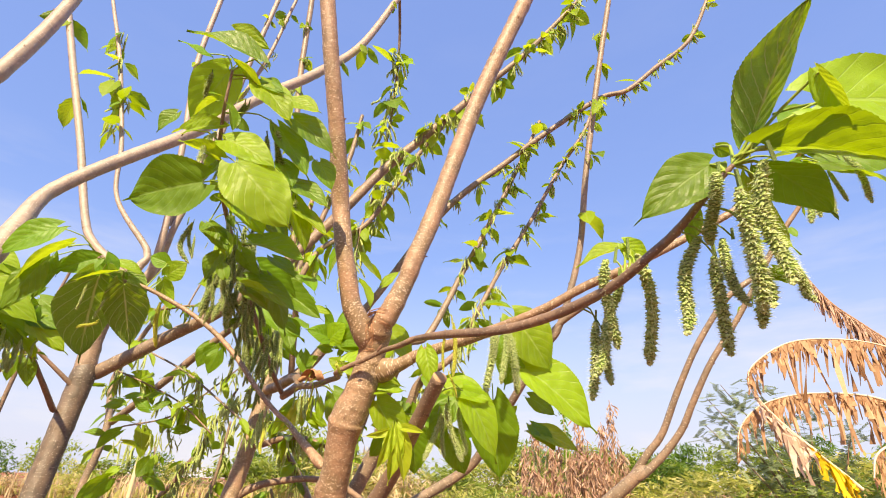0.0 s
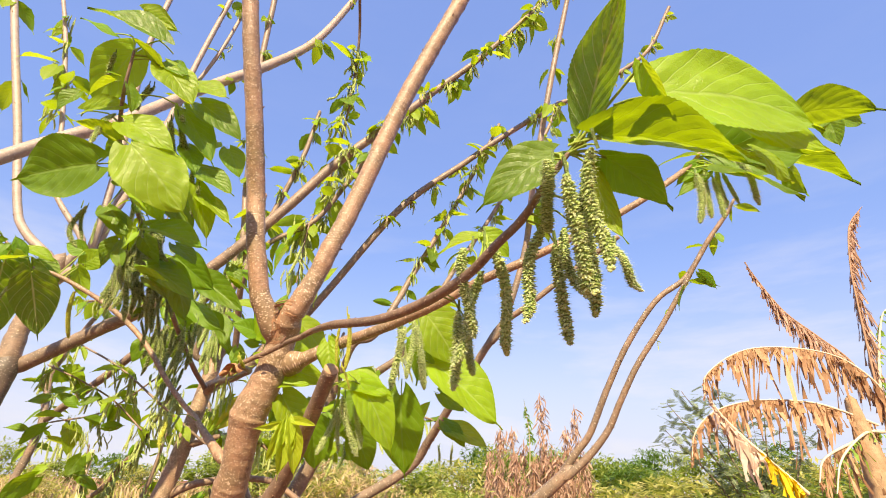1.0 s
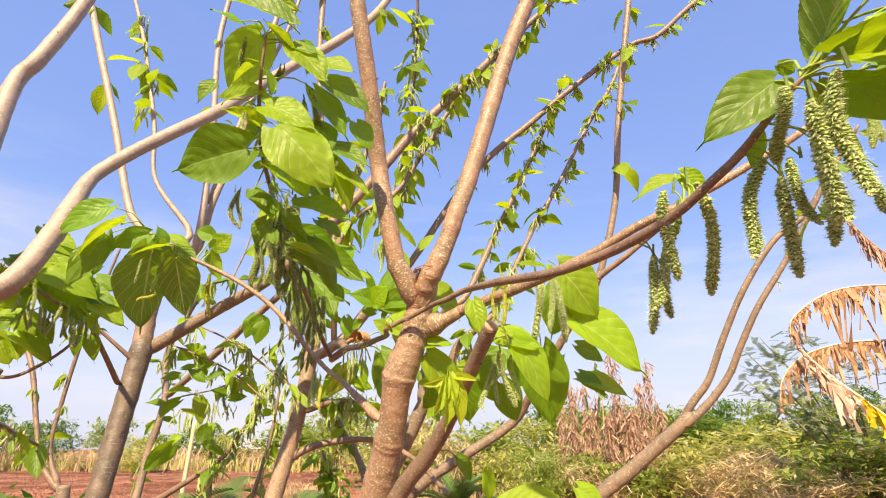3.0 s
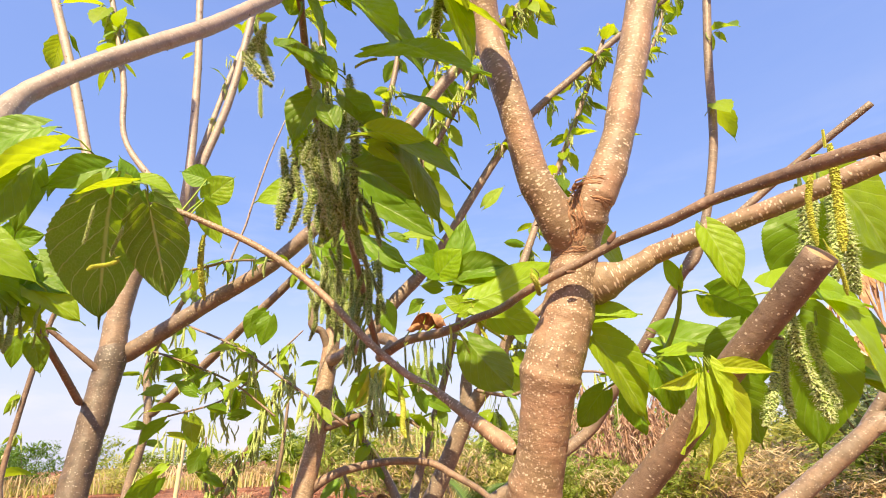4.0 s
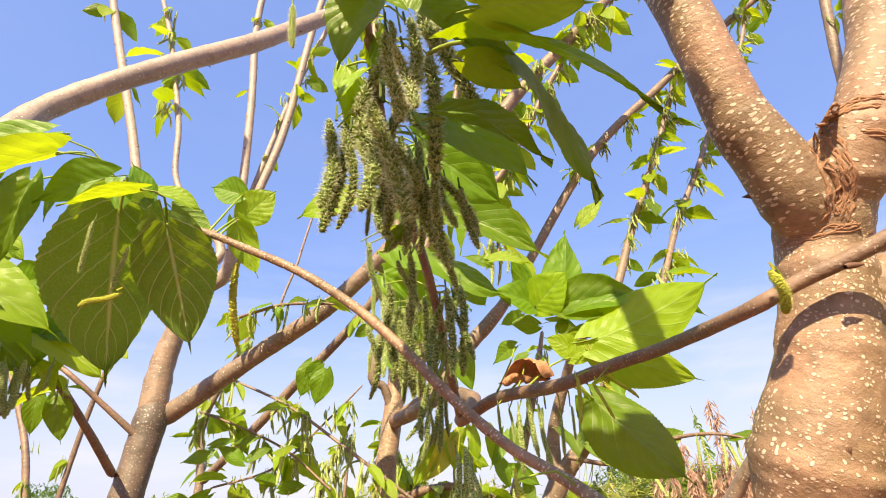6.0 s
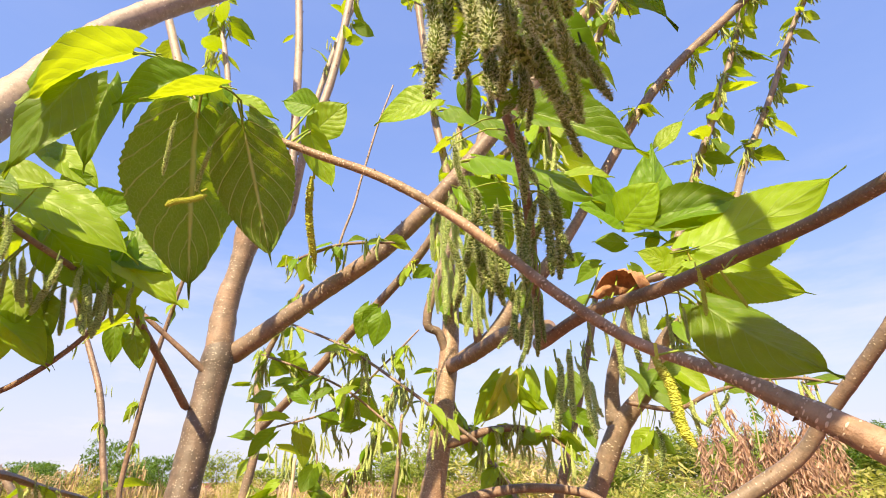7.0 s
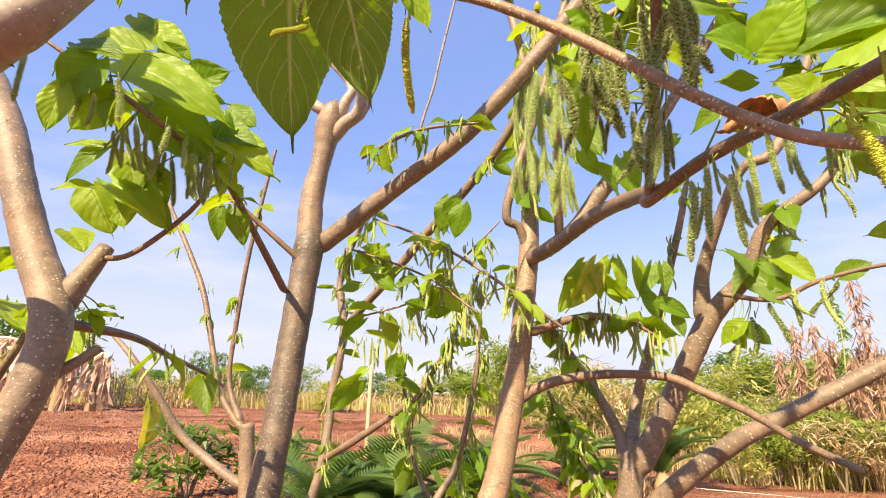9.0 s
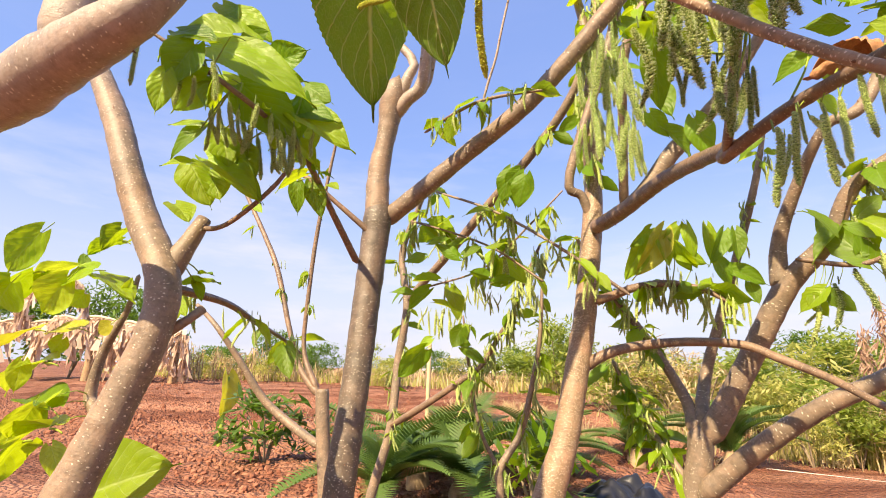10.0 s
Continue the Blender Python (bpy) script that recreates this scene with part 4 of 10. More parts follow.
add(tree_k, "bl_stick", "trunk", [(-2.2, 1.65, -0.05, 0.03), (-2.203, 1.65, 0.689, 0.0197), (-2.276, 1.65, 0.831, 0.0179), (-2.242, 1.65, 0.97, 0.014), (-2.151, 1.65, 1.092, 0.009), (-2.12, 1.65, 1.198, 0.0069)], BARK_GREY, 10, buds=4)
# ---- scar tissue where tree A forks ----
RIDGE = grain_material("reddish wrinkled bark", (0.26, 0.135, 0.075), (0.44, 0.25, 0.15), 160, 0.75, 0.003, 0.7)


def wrinkles(name, label, strands, seed):
    """Raised folds of bark laid on the surface of the trunk and its two limbs, joined in one skin."""
    rg = random.Random(seed)
    skins = []
    for key in ("A_trunk", "A_left", "A_right"):
        me = STEMS[key][0].data
        skins.append(BVHTree.FromPolygons([v.co.copy() for v in me.vertices], [tuple(p.vertices) for p in me.polygons]))
    inward = Vector((0.38, 0.78, 0.5)).normalized()

    def on_bark(p):
        hits = [t.ray_cast(Vector(p) - inward * 0.3, inward) for t in skins]
        hits = [h for h in hits if h[0] is not None]
        return min(hits, key=lambda h: h[3])[0] if hits else Vector(p)

    V, F, I = [], [], []
    for pts, r in strands:
        base = spline([(*p, 0) for p in pts], 0.004)
        n = len(base) - 1
        for k in range(3):
            line = []
            for i, p in enumerate(base):
                q = on_bark((p[0] + rg.gauss(0, 0.0012), p[1], p[2] + rg.gauss(0, 0.0012) + (k - 1) * 0.0012))
                line.append((*q, r * rg.uniform(0.35, 0.75) * (0.3 if i in (0, n) else 1)))
            v, f, _, idx, _, _ = sweep(line, 8, 0.0025, 0.35, 0.1, False, seed=seed + k, gap=0.012)
            b = len(V)
            V += [tuple(q) for q in v]
            F += [tuple(b + i for i in q) for q in f]
            I += [0] * len(f)
    part(name, mesh_of(name, V, F, [RIDGE], None, I), STEMS["A_trunk"][0], label)


wrinkles("bark_ridge", "reddish wrinkled bark ridge in the fork", (
    ([(-0.134, 1.086, 1.345), (-0.134, 1.087, 1.328), (-0.137, 1.083, 1.302), (-0.143, 1.087, 1.279)], 0.0015),
    ([(-0.13, 1.083, 1.347), (-0.131, 1.08, 1.321), (-0.133, 1.08, 1.299), (-0.14, 1.088, 1.276)], 0.0018),
    ([(-0.125, 1.081, 1.344), (-0.127, 1.076, 1.316), (-0.13, 1.08, 1.296), (-0.135, 1.089, 1.276)], 0.0016),
    ([(-0.138, 1.087, 1.338), (-0.141, 1.084, 1.315), (-0.144, 1.085, 1.292), (-0.147, 1.092, 1.277)], 0.0014),
), 5)
wrinkles("bark_collar", "ragged reddish bark collar on the limb", (
    ([(-0.133, 1.084, 1.35), (-0.126, 1.072, 1.349), (-0.116, 1.065, 1.347), (-0.099, 1.068, 1.349)], 0.0023),
    ([(-0.13, 1.082, 1.351), (-0.123, 1.071, 1.353), (-0.11, 1.067, 1.356), (-0.094, 1.07, 1.356)], 0.0019),
    ([(-0.118, 1.068, 1.331), (-0.107, 1.069, 1.329), (-0.095, 1.079, 1.329), (-0.087, 1.094, 1.328)], 0.0018),
    ([(-0.116, 1.069, 1.327), (-0.106, 1.071, 1.325), (-0.096, 1.083, 1.325), (-0.09, 1.097, 1.323)], 0.0015),
), 8)
wrinkles("bark_collar", "reddish ring wrinkles under the fork", (
    ([(-0.165, 1.124, 1.279), (-0.158, 1.103, 1.272), (-0.146, 1.094, 1.27), (-0.126, 1.1, 1.276)], 0.0014),
    ([(-0.163, 1.122, 1.283), (-0.156, 1.102, 1.275), (-0.143, 1.093, 1.273), (-0.123, 1.101, 1.279)], 0.0012),
), 11)
for bud_line in (([(-0.102, 1.072, 1.274, 0.0027), (-0.099, 1.071, 1.277, 0.0036), (-0.096, 1.07, 1.281, 0.0031), (-0.093, 1.068, 1.285, 0.0009)]),
                 ([(-0.15, 1.093, 1.249, 0.0015), (-0.147, 1.094, 1.25, 0.002), (-0.143, 1.094, 1.25, 0.0017), (-0.139, 1.094, 1.25, 0.0005)])):
    v, f, uv, idx, _, _ = sweep(bud_line, 10, 0.002, 0.08, 0.05)
    part("bud", mesh_of("bud", v, f, [BUD, BUD, BUD], uv, idx), STEMS["C_limb"][0], "plump reddish-brown bud")
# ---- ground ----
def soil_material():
    """Red clay in clods: dry and moist streaks double as furrow shade put into the colour."""
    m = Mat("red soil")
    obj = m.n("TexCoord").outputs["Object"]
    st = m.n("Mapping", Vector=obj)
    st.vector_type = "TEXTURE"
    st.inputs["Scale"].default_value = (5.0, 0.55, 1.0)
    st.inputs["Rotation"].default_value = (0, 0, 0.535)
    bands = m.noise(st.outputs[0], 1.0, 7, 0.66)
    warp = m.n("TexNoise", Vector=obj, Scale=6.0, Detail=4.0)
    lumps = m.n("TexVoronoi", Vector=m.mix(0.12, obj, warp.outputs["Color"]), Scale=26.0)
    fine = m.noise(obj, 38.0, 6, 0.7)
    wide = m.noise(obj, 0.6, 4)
    # streaks along the rows carry furrow shade in the colour, as the sun falls flat
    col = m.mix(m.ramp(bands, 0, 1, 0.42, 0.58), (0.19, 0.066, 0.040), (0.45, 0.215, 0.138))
    # shade in the gaps between clods is put into the colour
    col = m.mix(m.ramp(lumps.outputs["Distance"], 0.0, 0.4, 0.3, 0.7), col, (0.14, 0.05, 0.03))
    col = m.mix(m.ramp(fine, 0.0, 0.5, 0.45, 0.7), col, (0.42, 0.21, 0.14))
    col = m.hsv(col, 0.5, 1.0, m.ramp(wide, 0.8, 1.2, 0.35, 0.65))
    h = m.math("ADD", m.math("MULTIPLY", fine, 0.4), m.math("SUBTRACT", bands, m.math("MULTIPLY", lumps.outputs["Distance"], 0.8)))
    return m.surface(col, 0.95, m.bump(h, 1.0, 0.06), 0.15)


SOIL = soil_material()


CLOD = island_material("red clods", (0.22, 0.082, 0.050), (0.40, 0.185, 0.118), 0.95, None, 0, 0.1)


def height(x, y):
    """Level path under the trees; beyond it the ploughed field, ridged across the view and rough with clods."""
    far = min(1.0, max(0.0, (y - 3.4) / 1.2)) * min(1.0, max(0.0, (-0.2 - x) / 1.5))
    h = 0.035 * noise.noise(Vector((x * 0.7, y * 0.7, 0)))
    if far > 0 and y < 45:
        row = 0.86 * y - 0.51 * x + 0.25 * noise.noise(Vector((x * 0.35, y * 0.35, 3)))
        ridge = 0.5 + 0.5 * math.sin(row * 4.6)
        h += far * (0.15 * ridge ** 1.5 + 0.05 * noise.noise(Vector((x * 3.1, y * 3.1, 1))) + 0.06 * abs(noise.noise(Vector((x * 8, y * 8, 2)))) + 0.035 * noise.noise(Vector((x * 19, y * 19, 5))))
    return h - 0.04


def axis_steps(lo, hi, a, b, step, grow):
    mid = list(np.arange(a, b, step))
    up, s = [b], step
    while up[-1] < hi:
        s *= grow
        up.append(up[-1] + s)
    dn, s = [a], step
    while dn[-1] > lo:
        s *= grow
        dn.append(dn[-1] - s)
    return sorted(set(dn)) [:-1] + mid + up


gx = axis_steps(-900, 900, -10.0, 3.0, 0.06, 1.12)
gy = axis_steps(-60, 1500, 3.0, 11.5, 0.06, 1.07)
gv = [(x, y, height(x, y) if -30 < x < 30 and y < 60 else -0.04) for y in gy for x in gx]
gw = len(gx)
gf = [(j * gw + i, j * gw + i + 1, (j + 1) * gw + i + 1, (j + 1) * gw + i) for j in range(len(gy) - 1) for i in range(gw - 1)]
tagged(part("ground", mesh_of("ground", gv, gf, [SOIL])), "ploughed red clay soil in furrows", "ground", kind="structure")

# clods on the ploughed soil
rg = random.Random(17)
cv, cf = [], []
PHI = (1 + 5 ** 0.5) / 2
KNOBS = [(a * s, b * t, 0) for a, b in ((1, PHI),) for s in (-1, 1) for t in (-1, 1)]
KNOBS = KNOBS + [(0, x, y) for x, y, _ in KNOBS] + [(y, 0, x) for x, y, _ in KNOBS]
bmc = bmesh.new()
for p in KNOBS:
    bmc.verts.new(p)
bmesh.ops.convex_hull(bmc, input=bmc.verts[:])
bmc.verts.index_update()
CLOD_FACES = [tuple(v.index for v in f.verts) for f in bmc.faces]
CLOD_POINTS = [tuple(v.co * 0.55) for v in bmc.verts]
bmc.free()
for _ in range(15000):
    y = 3.6 + rg.random() ** 1.7 * 20
    x = rg.uniform(-1.9 * y - 1, -0.12 * y + 0.3)
    s = rg.uniform(0.2, 1.0) ** 2.4 * 0.030 * (1 + 0.03 * y)
    z = height(x, y) + 0.12 * s
    ax, ay, az = s * rg.uniform(0.7, 1.3), s * rg.uniform(0.7, 1.3), s * rg.uniform(0.7, 1.15)
    k = len(cv)
    for p in CLOD_POINTS:
        j = rg.uniform(0.6, 1.25)
        cv.append((x + p[0] * ax * j, y + p[1] * ay * j, z + p[2] * az * j))
    cf += [tuple(k + q for q in f) for f in CLOD_FACES]
tagged(part("clods", mesh_of("clods", cv, cf, [CLOD], smooth=False)), "broken clods of red clay", "soil", kind="stuff")
# ---- foliage seen close, cluster by cluster ----
w = STEMS["C_limb"][0]
leaf(w, (0.356, 0.492, 1.346), (0.368, 0.398, 1.425), -5, "big_under", 0.4, 4)
stalk("C_limb", (0.356, 0.492, 1.346))
leaf(w, (0.425, 0.488, 1.379), (0.611, 0.47, 1.379), 85, "big_young", 0.62, 2)
stalk("C_limb", (0.425, 0.488, 1.379))
leaf(w, (0.367, 0.498, 1.333), (0.506, 0.475, 1.318), 11, "big_leaf", 0.6, 1)
stalk("C_limb", (0.367, 0.498, 1.333))
leaf(w, (0.381, 0.524, 1.327), (0.456, 0.548, 1.304), 3, "big_leaf", 0.75, 3)
stalk("C_limb", (0.381, 0.524, 1.327))
leaf(w, (0.534, 0.532, 1.384), (0.625, 0.528, 1.351), 84, "big_young", 0.6, 0)
stalk("C_limb", (0.534, 0.532, 1.384))
leaf(w, (0.499, 0.544, 1.358), (0.544, 0.531, 1.341), 67, "big_young", 0.45, 0)
stalk("C_limb", (0.499, 0.544, 1.358))
leaf(w, (0.559, 0.563, 1.369), (0.618, 0.575, 1.346), 97, "big_young", 0.55, 3)
stalk("C_limb", (0.559, 0.563, 1.369))
leaf(w, (0.681, 0.639, 1.489), (0.793, 0.642, 1.534), -13, "big_leaf", 0.62, 2)
stalk("C_limb", (0.681, 0.639, 1.489))
leaf(w, (0.33, 0.53, 1.335), (0.253, 0.521, 1.282), -79, "big_leaf", 0.62, 2)
stalk("C_limb", (0.33, 0.53, 1.335))
leaf(w, (0.396, 0.446, 1.373), (0.418, 0.459, 1.324), -173, "big_young", 0.42, 4)
stalk("C_limb", (0.396, 0.446, 1.373))
leaf(w, (0.371, 0.537, 1.322), (0.39, 0.564, 1.245), -44, "big_young", 0.42, 2)
stalk("C_limb", (0.371, 0.537, 1.322))
leaf(w, (0.268, 0.636, 1.298), (0.301, 0.639, 1.271), 92, "big_young", 0.78, 2)
stalk("C_limb", (0.268, 0.636, 1.298))
leaf(w, (0.264, 0.638, 1.293), (0.209, 0.634, 1.278), -45, "big_young", 0.5, 1)
stalk("C_limb", (0.264, 0.638, 1.293))
leaf(w, (0.329, 0.577, 1.308), (0.322, 0.594, 1.272), -131, "big_leaf", 0.5, 0)
stalk("C_limb", (0.329, 0.577, 1.308))
leaf(w, (0.36, 0.563, 1.382), (0.38, 0.568, 1.373), 136, "big_leaf", 0.8, 1)
stalk("C_limb", (0.36, 0.563, 1.382))
catkin(w, (0.324, 0.508, 1.311), (0.331, 0.539, 1.248), "near", fat=2.08)
stalk("C_limb", (0.324, 0.508, 1.311), 0.0009)
catkin(w, (0.333, 0.497, 1.288), (0.36, 0.547, 1.187), "near", fat=1.43)
stalk("C_limb", (0.333, 0.497, 1.288), 0.0009)
catkin(w, (0.357, 0.478, 1.306), (0.396, 0.525, 1.212), "near", fat=1.43)
stalk("C_limb", (0.357, 0.478, 1.306), 0.0009)
catkin(w, (0.36, 0.505, 1.286), (0.385, 0.549, 1.196), "near", fat=1.56)
stalk("C_limb", (0.36, 0.505, 1.286), 0.0009)
catkin(w, (0.326, 0.562, 1.27), (0.332, 0.606, 1.18), "near", fat=1.56)
stalk("C_limb", (0.326, 0.562, 1.27), 0.0009)
catkin(w, (0.335, 0.571, 1.252), (0.354, 0.616, 1.16), "near", fat=1.43)
stalk("C_limb", (0.335, 0.571, 1.252), 0.0009)
catkin(w, (0.362, 0.544, 1.263), (0.376, 0.584, 1.181), "near", fat=1.56)
stalk("C_limb", (0.362, 0.544, 1.263), 0.0009)
catkin(w, (0.353, 0.563, 1.269), (0.363, 0.593, 1.208), "near", fat=1.82)
stalk("C_limb", (0.353, 0.563, 1.269), 0.0009)
catkin(w, (0.385, 0.543, 1.241), (0.394, 0.565, 1.198), "near", fat=2.08)
stalk("C_limb", (0.385, 0.543, 1.241), 0.0009)
catkin(w, (0.252, 0.626, 1.272), (0.24, 0.671, 1.179), "near", fat=1.43)
stalk("C_limb", (0.252, 0.626, 1.272), 0.0009)
catkin(w, (0.267, 0.623, 1.278), (0.277, 0.683, 1.157), "near", fat=1.14)
stalk("C_limb", (0.267, 0.623, 1.278), 0.0009)
catkin(w, (0.26, 0.647, 1.253), (0.257, 0.698, 1.147), "near", fat=1.25)
stalk("C_limb", (0.26, 0.647, 1.253), 0.0009)
catkin(w, (0.24, 0.695, 1.221), (0.238, 0.738, 1.134), "near", fat=1.43)
stalk("C_limb", (0.24, 0.695, 1.221), 0.0009)
catkin(w, (0.249, 0.701, 1.209), (0.256, 0.73, 1.15), "near", fat=1.82)
stalk("C_limb", (0.249, 0.701, 1.209), 0.0009)
w = STEMS["A_low"][0]
leaf(w, (0.713, 0.86, 1.607), (0.885, 0.84, 1.594), 104, "big_leaf", 0.76)
stalk("A_low", (0.713, 0.86, 1.607))
leaf(w, (0.719, 0.88, 1.63), (0.884, 0.95, 1.8), 49, "big_leaf", 0.68)
stalk("A_low", (0.719, 0.88, 1.63))
leaf(w, (0.689, 0.86, 1.591), (0.612, 0.88, 1.607), -40, "big_leaf", 0.46)
stalk("A_low", (0.689, 0.86, 1.591))
leaf(w, (0.687, 0.84, 1.555), (0.821, 0.8, 1.51), 37, "big_leaf", 0.61)
stalk("A_low", (0.687, 0.84, 1.555))
leaf(w, (0.85, 0.9, 1.618), (1.007, 0.9, 1.6), 17, "big_leaf", 0.53)
stalk("A_low", (0.85, 0.9, 1.618))
leaf(w, (0.854, 0.88, 1.581), (0.852, 0.87, 1.513), 84, "big_leaf", 0.61)
stalk("A_low", (0.854, 0.88, 1.581))
leaf(w, (0.687, 0.86, 1.552), (0.623, 0.86, 1.503), -73, "big_leaf", 0.38)
stalk("A_low", (0.687, 0.86, 1.552))
leaf(w, (0.674, 0.86, 1.57), (0.627, 0.86, 1.526), -84, "big_leaf", 0.46)
stalk("A_low", (0.674, 0.86, 1.57))
w = STEMS["A_low"][0]
leaf(w, (1.028, 0.95, 1.764), (0.97, 0.97, 1.773), -105, "big_leaf", 0.76)
stalk("A_low", (1.028, 0.95, 1.764))
leaf(w, (1.047, 0.95, 1.811), (1.141, 0.95, 1.804), 9, "big_leaf", 0.61)
stalk("A_low", (1.047, 0.95, 1.811))
leaf(w, (1.04, 0.95, 1.764), (1.12, 0.95, 1.758), 112, "big_leaf", 0.53)
stalk("A_low", (1.04, 0.95, 1.764))
leaf(w, (1.031, 0.95, 1.756), (1.03, 0.95, 1.69), 56, "big_leaf", 0.68)
stalk("A_low", (1.031, 0.95, 1.756))
w = STEMS["A_low"][0]
catkin(w, (0.659, 0.85, 1.538), (0.653, 0.85, 1.436), "near", fat=1.26)
stalk("A_low", (0.659, 0.85, 1.538), 0.0009)
catkin(w, (0.681, 0.86, 1.551), (0.677, 0.86, 1.459), "near", fat=1.26)
stalk("A_low", (0.681, 0.86, 1.551), 0.0009)
catkin(w, (0.688, 0.85, 1.533), (0.692, 0.85, 1.451), "near", fat=1.26)
stalk("A_low", (0.688, 0.85, 1.533), 0.0009)
catkin(w, (0.723, 0.84, 1.562), (0.734, 0.84, 1.472), "near", fat=1.26)
stalk("A_low", (0.723, 0.84, 1.562), 0.0009)
catkin(w, (0.716, 0.86, 1.552), (0.732, 0.86, 1.491), "near", fat=1.26)
stalk("A_low", (0.716, 0.86, 1.552), 0.0009)
catkin(w, (0.709, 0.87, 1.565), (0.707, 0.87, 1.488), "near", fat=1.26)
stalk("A_low", (0.709, 0.87, 1.565), 0.0009)
w = STEMS["C_shoot"][0]
leaf(w, (-0.58, 1.4, 1.586), (-0.46, 1.4, 1.529), 55, "big_leaf", 0.61)
stalk("C_shoot", (-0.58, 1.4, 1.586))
leaf(w, (-0.461, 1.38, 1.53), (-0.319, 1.36, 1.434), 78, "big_leaf", 0.46)
stalk("C_shoot", (-0.461, 1.38, 1.53))
leaf(w, (-0.541, 1.4, 1.485), (-0.369, 1.38, 1.416), 47, "big_leaf", 0.46)
stalk("C_shoot", (-0.541, 1.4, 1.485))
w = STEMS["C_shoot"][0]
leaf(w, (-0.378, 0.95, 1.564), (-0.266, 0.97, 1.485), 52, "big_leaf", 0.68)
stalk("C_shoot", (-0.378, 0.95, 1.564))
leaf(w, (-0.407, 1.1, 1.446), (-0.318, 1.1, 1.382), 75, "big_leaf", 0.61)
stalk("C_shoot", (-0.407, 1.1, 1.446))
leaf(w, (-0.395, 0.95, 1.439), (-0.423, 0.95, 1.502), -68, "big_young", 0.53)
stalk("C_shoot", (-0.395, 0.95, 1.439))
leaf(w, (-0.391, 1, 1.46), (-0.349, 1, 1.413), 79, "big_leaf", 0.61)
stalk("C_shoot", (-0.391, 1, 1.46))
w = STEMS["C_shoot"][0]
leaf(w, (-0.385, 0.95, 1.382), (-0.402, 0.95, 1.423), -73, "big_leaf", 0.61)
stalk("C_shoot", (-0.385, 0.95, 1.382))
leaf(w, (-0.344, 0.95, 1.369), (-0.283, 0.95, 1.356), -12, "big_young", 0.61)
stalk("C_shoot", (-0.344, 0.95, 1.369))
leaf(w, (-0.368, 1, 1.421), (-0.324, 1, 1.388), -16, "big_leaf", 0.68)
stalk("C_shoot", (-0.368, 1, 1.421))
leaf(w, (-0.362, 1, 1.388), (-0.323, 1.02, 1.379), -18, "big_young", 0.61)
stalk("C_shoot", (-0.362, 1, 1.388))
leaf(w, (-0.388, 1.05, 1.392), (-0.308, 1.05, 1.347), 53, "big_leaf", 0.61)
stalk("C_shoot", (-0.388, 1.05, 1.392))
leaf(w, (-0.498, 1.1, 1.535), (-0.466, 1.1, 1.434), -26, "big_young", 0.38)
stalk("C_shoot", (-0.498, 1.1, 1.535))
leaf(w, (-0.413, 1.1, 1.423), (-0.383, 1.1, 1.448), 118, "big_leaf", 0.46)
stalk("C_shoot", (-0.413, 1.1, 1.423))
leaf(w, (-0.45, 1.15, 1.362), (-0.47, 1.15, 1.337), -118, "big_leaf", 0.46)
stalk("C_shoot", (-0.45, 1.15, 1.362))
w = STEMS["C_shoot"][0]
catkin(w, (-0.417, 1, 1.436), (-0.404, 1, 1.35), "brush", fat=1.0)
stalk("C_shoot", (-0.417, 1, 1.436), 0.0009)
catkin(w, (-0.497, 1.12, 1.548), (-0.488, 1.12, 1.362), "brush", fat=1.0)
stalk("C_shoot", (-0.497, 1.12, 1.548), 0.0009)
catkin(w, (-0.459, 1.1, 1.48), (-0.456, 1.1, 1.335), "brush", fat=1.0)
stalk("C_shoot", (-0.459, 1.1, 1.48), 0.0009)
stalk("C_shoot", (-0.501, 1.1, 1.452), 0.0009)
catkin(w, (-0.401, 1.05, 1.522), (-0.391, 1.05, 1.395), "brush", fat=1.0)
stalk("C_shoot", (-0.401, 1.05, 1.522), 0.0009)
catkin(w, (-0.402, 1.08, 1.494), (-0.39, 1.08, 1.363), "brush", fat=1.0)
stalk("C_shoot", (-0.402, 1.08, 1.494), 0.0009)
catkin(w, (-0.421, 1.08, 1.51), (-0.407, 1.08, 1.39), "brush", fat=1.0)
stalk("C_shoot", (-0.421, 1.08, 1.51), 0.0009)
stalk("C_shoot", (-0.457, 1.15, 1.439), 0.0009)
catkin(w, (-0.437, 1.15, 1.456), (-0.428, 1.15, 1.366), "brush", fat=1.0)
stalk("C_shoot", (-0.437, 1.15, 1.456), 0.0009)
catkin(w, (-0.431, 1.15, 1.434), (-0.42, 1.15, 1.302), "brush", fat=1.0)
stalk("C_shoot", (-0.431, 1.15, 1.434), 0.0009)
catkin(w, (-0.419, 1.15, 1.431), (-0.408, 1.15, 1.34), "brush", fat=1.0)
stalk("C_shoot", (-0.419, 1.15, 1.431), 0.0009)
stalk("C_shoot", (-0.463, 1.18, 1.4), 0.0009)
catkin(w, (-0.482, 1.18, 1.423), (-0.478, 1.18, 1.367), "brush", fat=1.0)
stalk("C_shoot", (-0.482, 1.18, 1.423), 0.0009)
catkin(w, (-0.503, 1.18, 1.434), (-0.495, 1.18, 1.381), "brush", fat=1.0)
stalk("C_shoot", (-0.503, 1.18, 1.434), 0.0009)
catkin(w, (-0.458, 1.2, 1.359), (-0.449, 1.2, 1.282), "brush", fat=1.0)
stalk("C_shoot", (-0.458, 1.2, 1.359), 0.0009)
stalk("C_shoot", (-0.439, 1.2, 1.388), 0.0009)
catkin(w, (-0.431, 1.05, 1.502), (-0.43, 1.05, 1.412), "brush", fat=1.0)
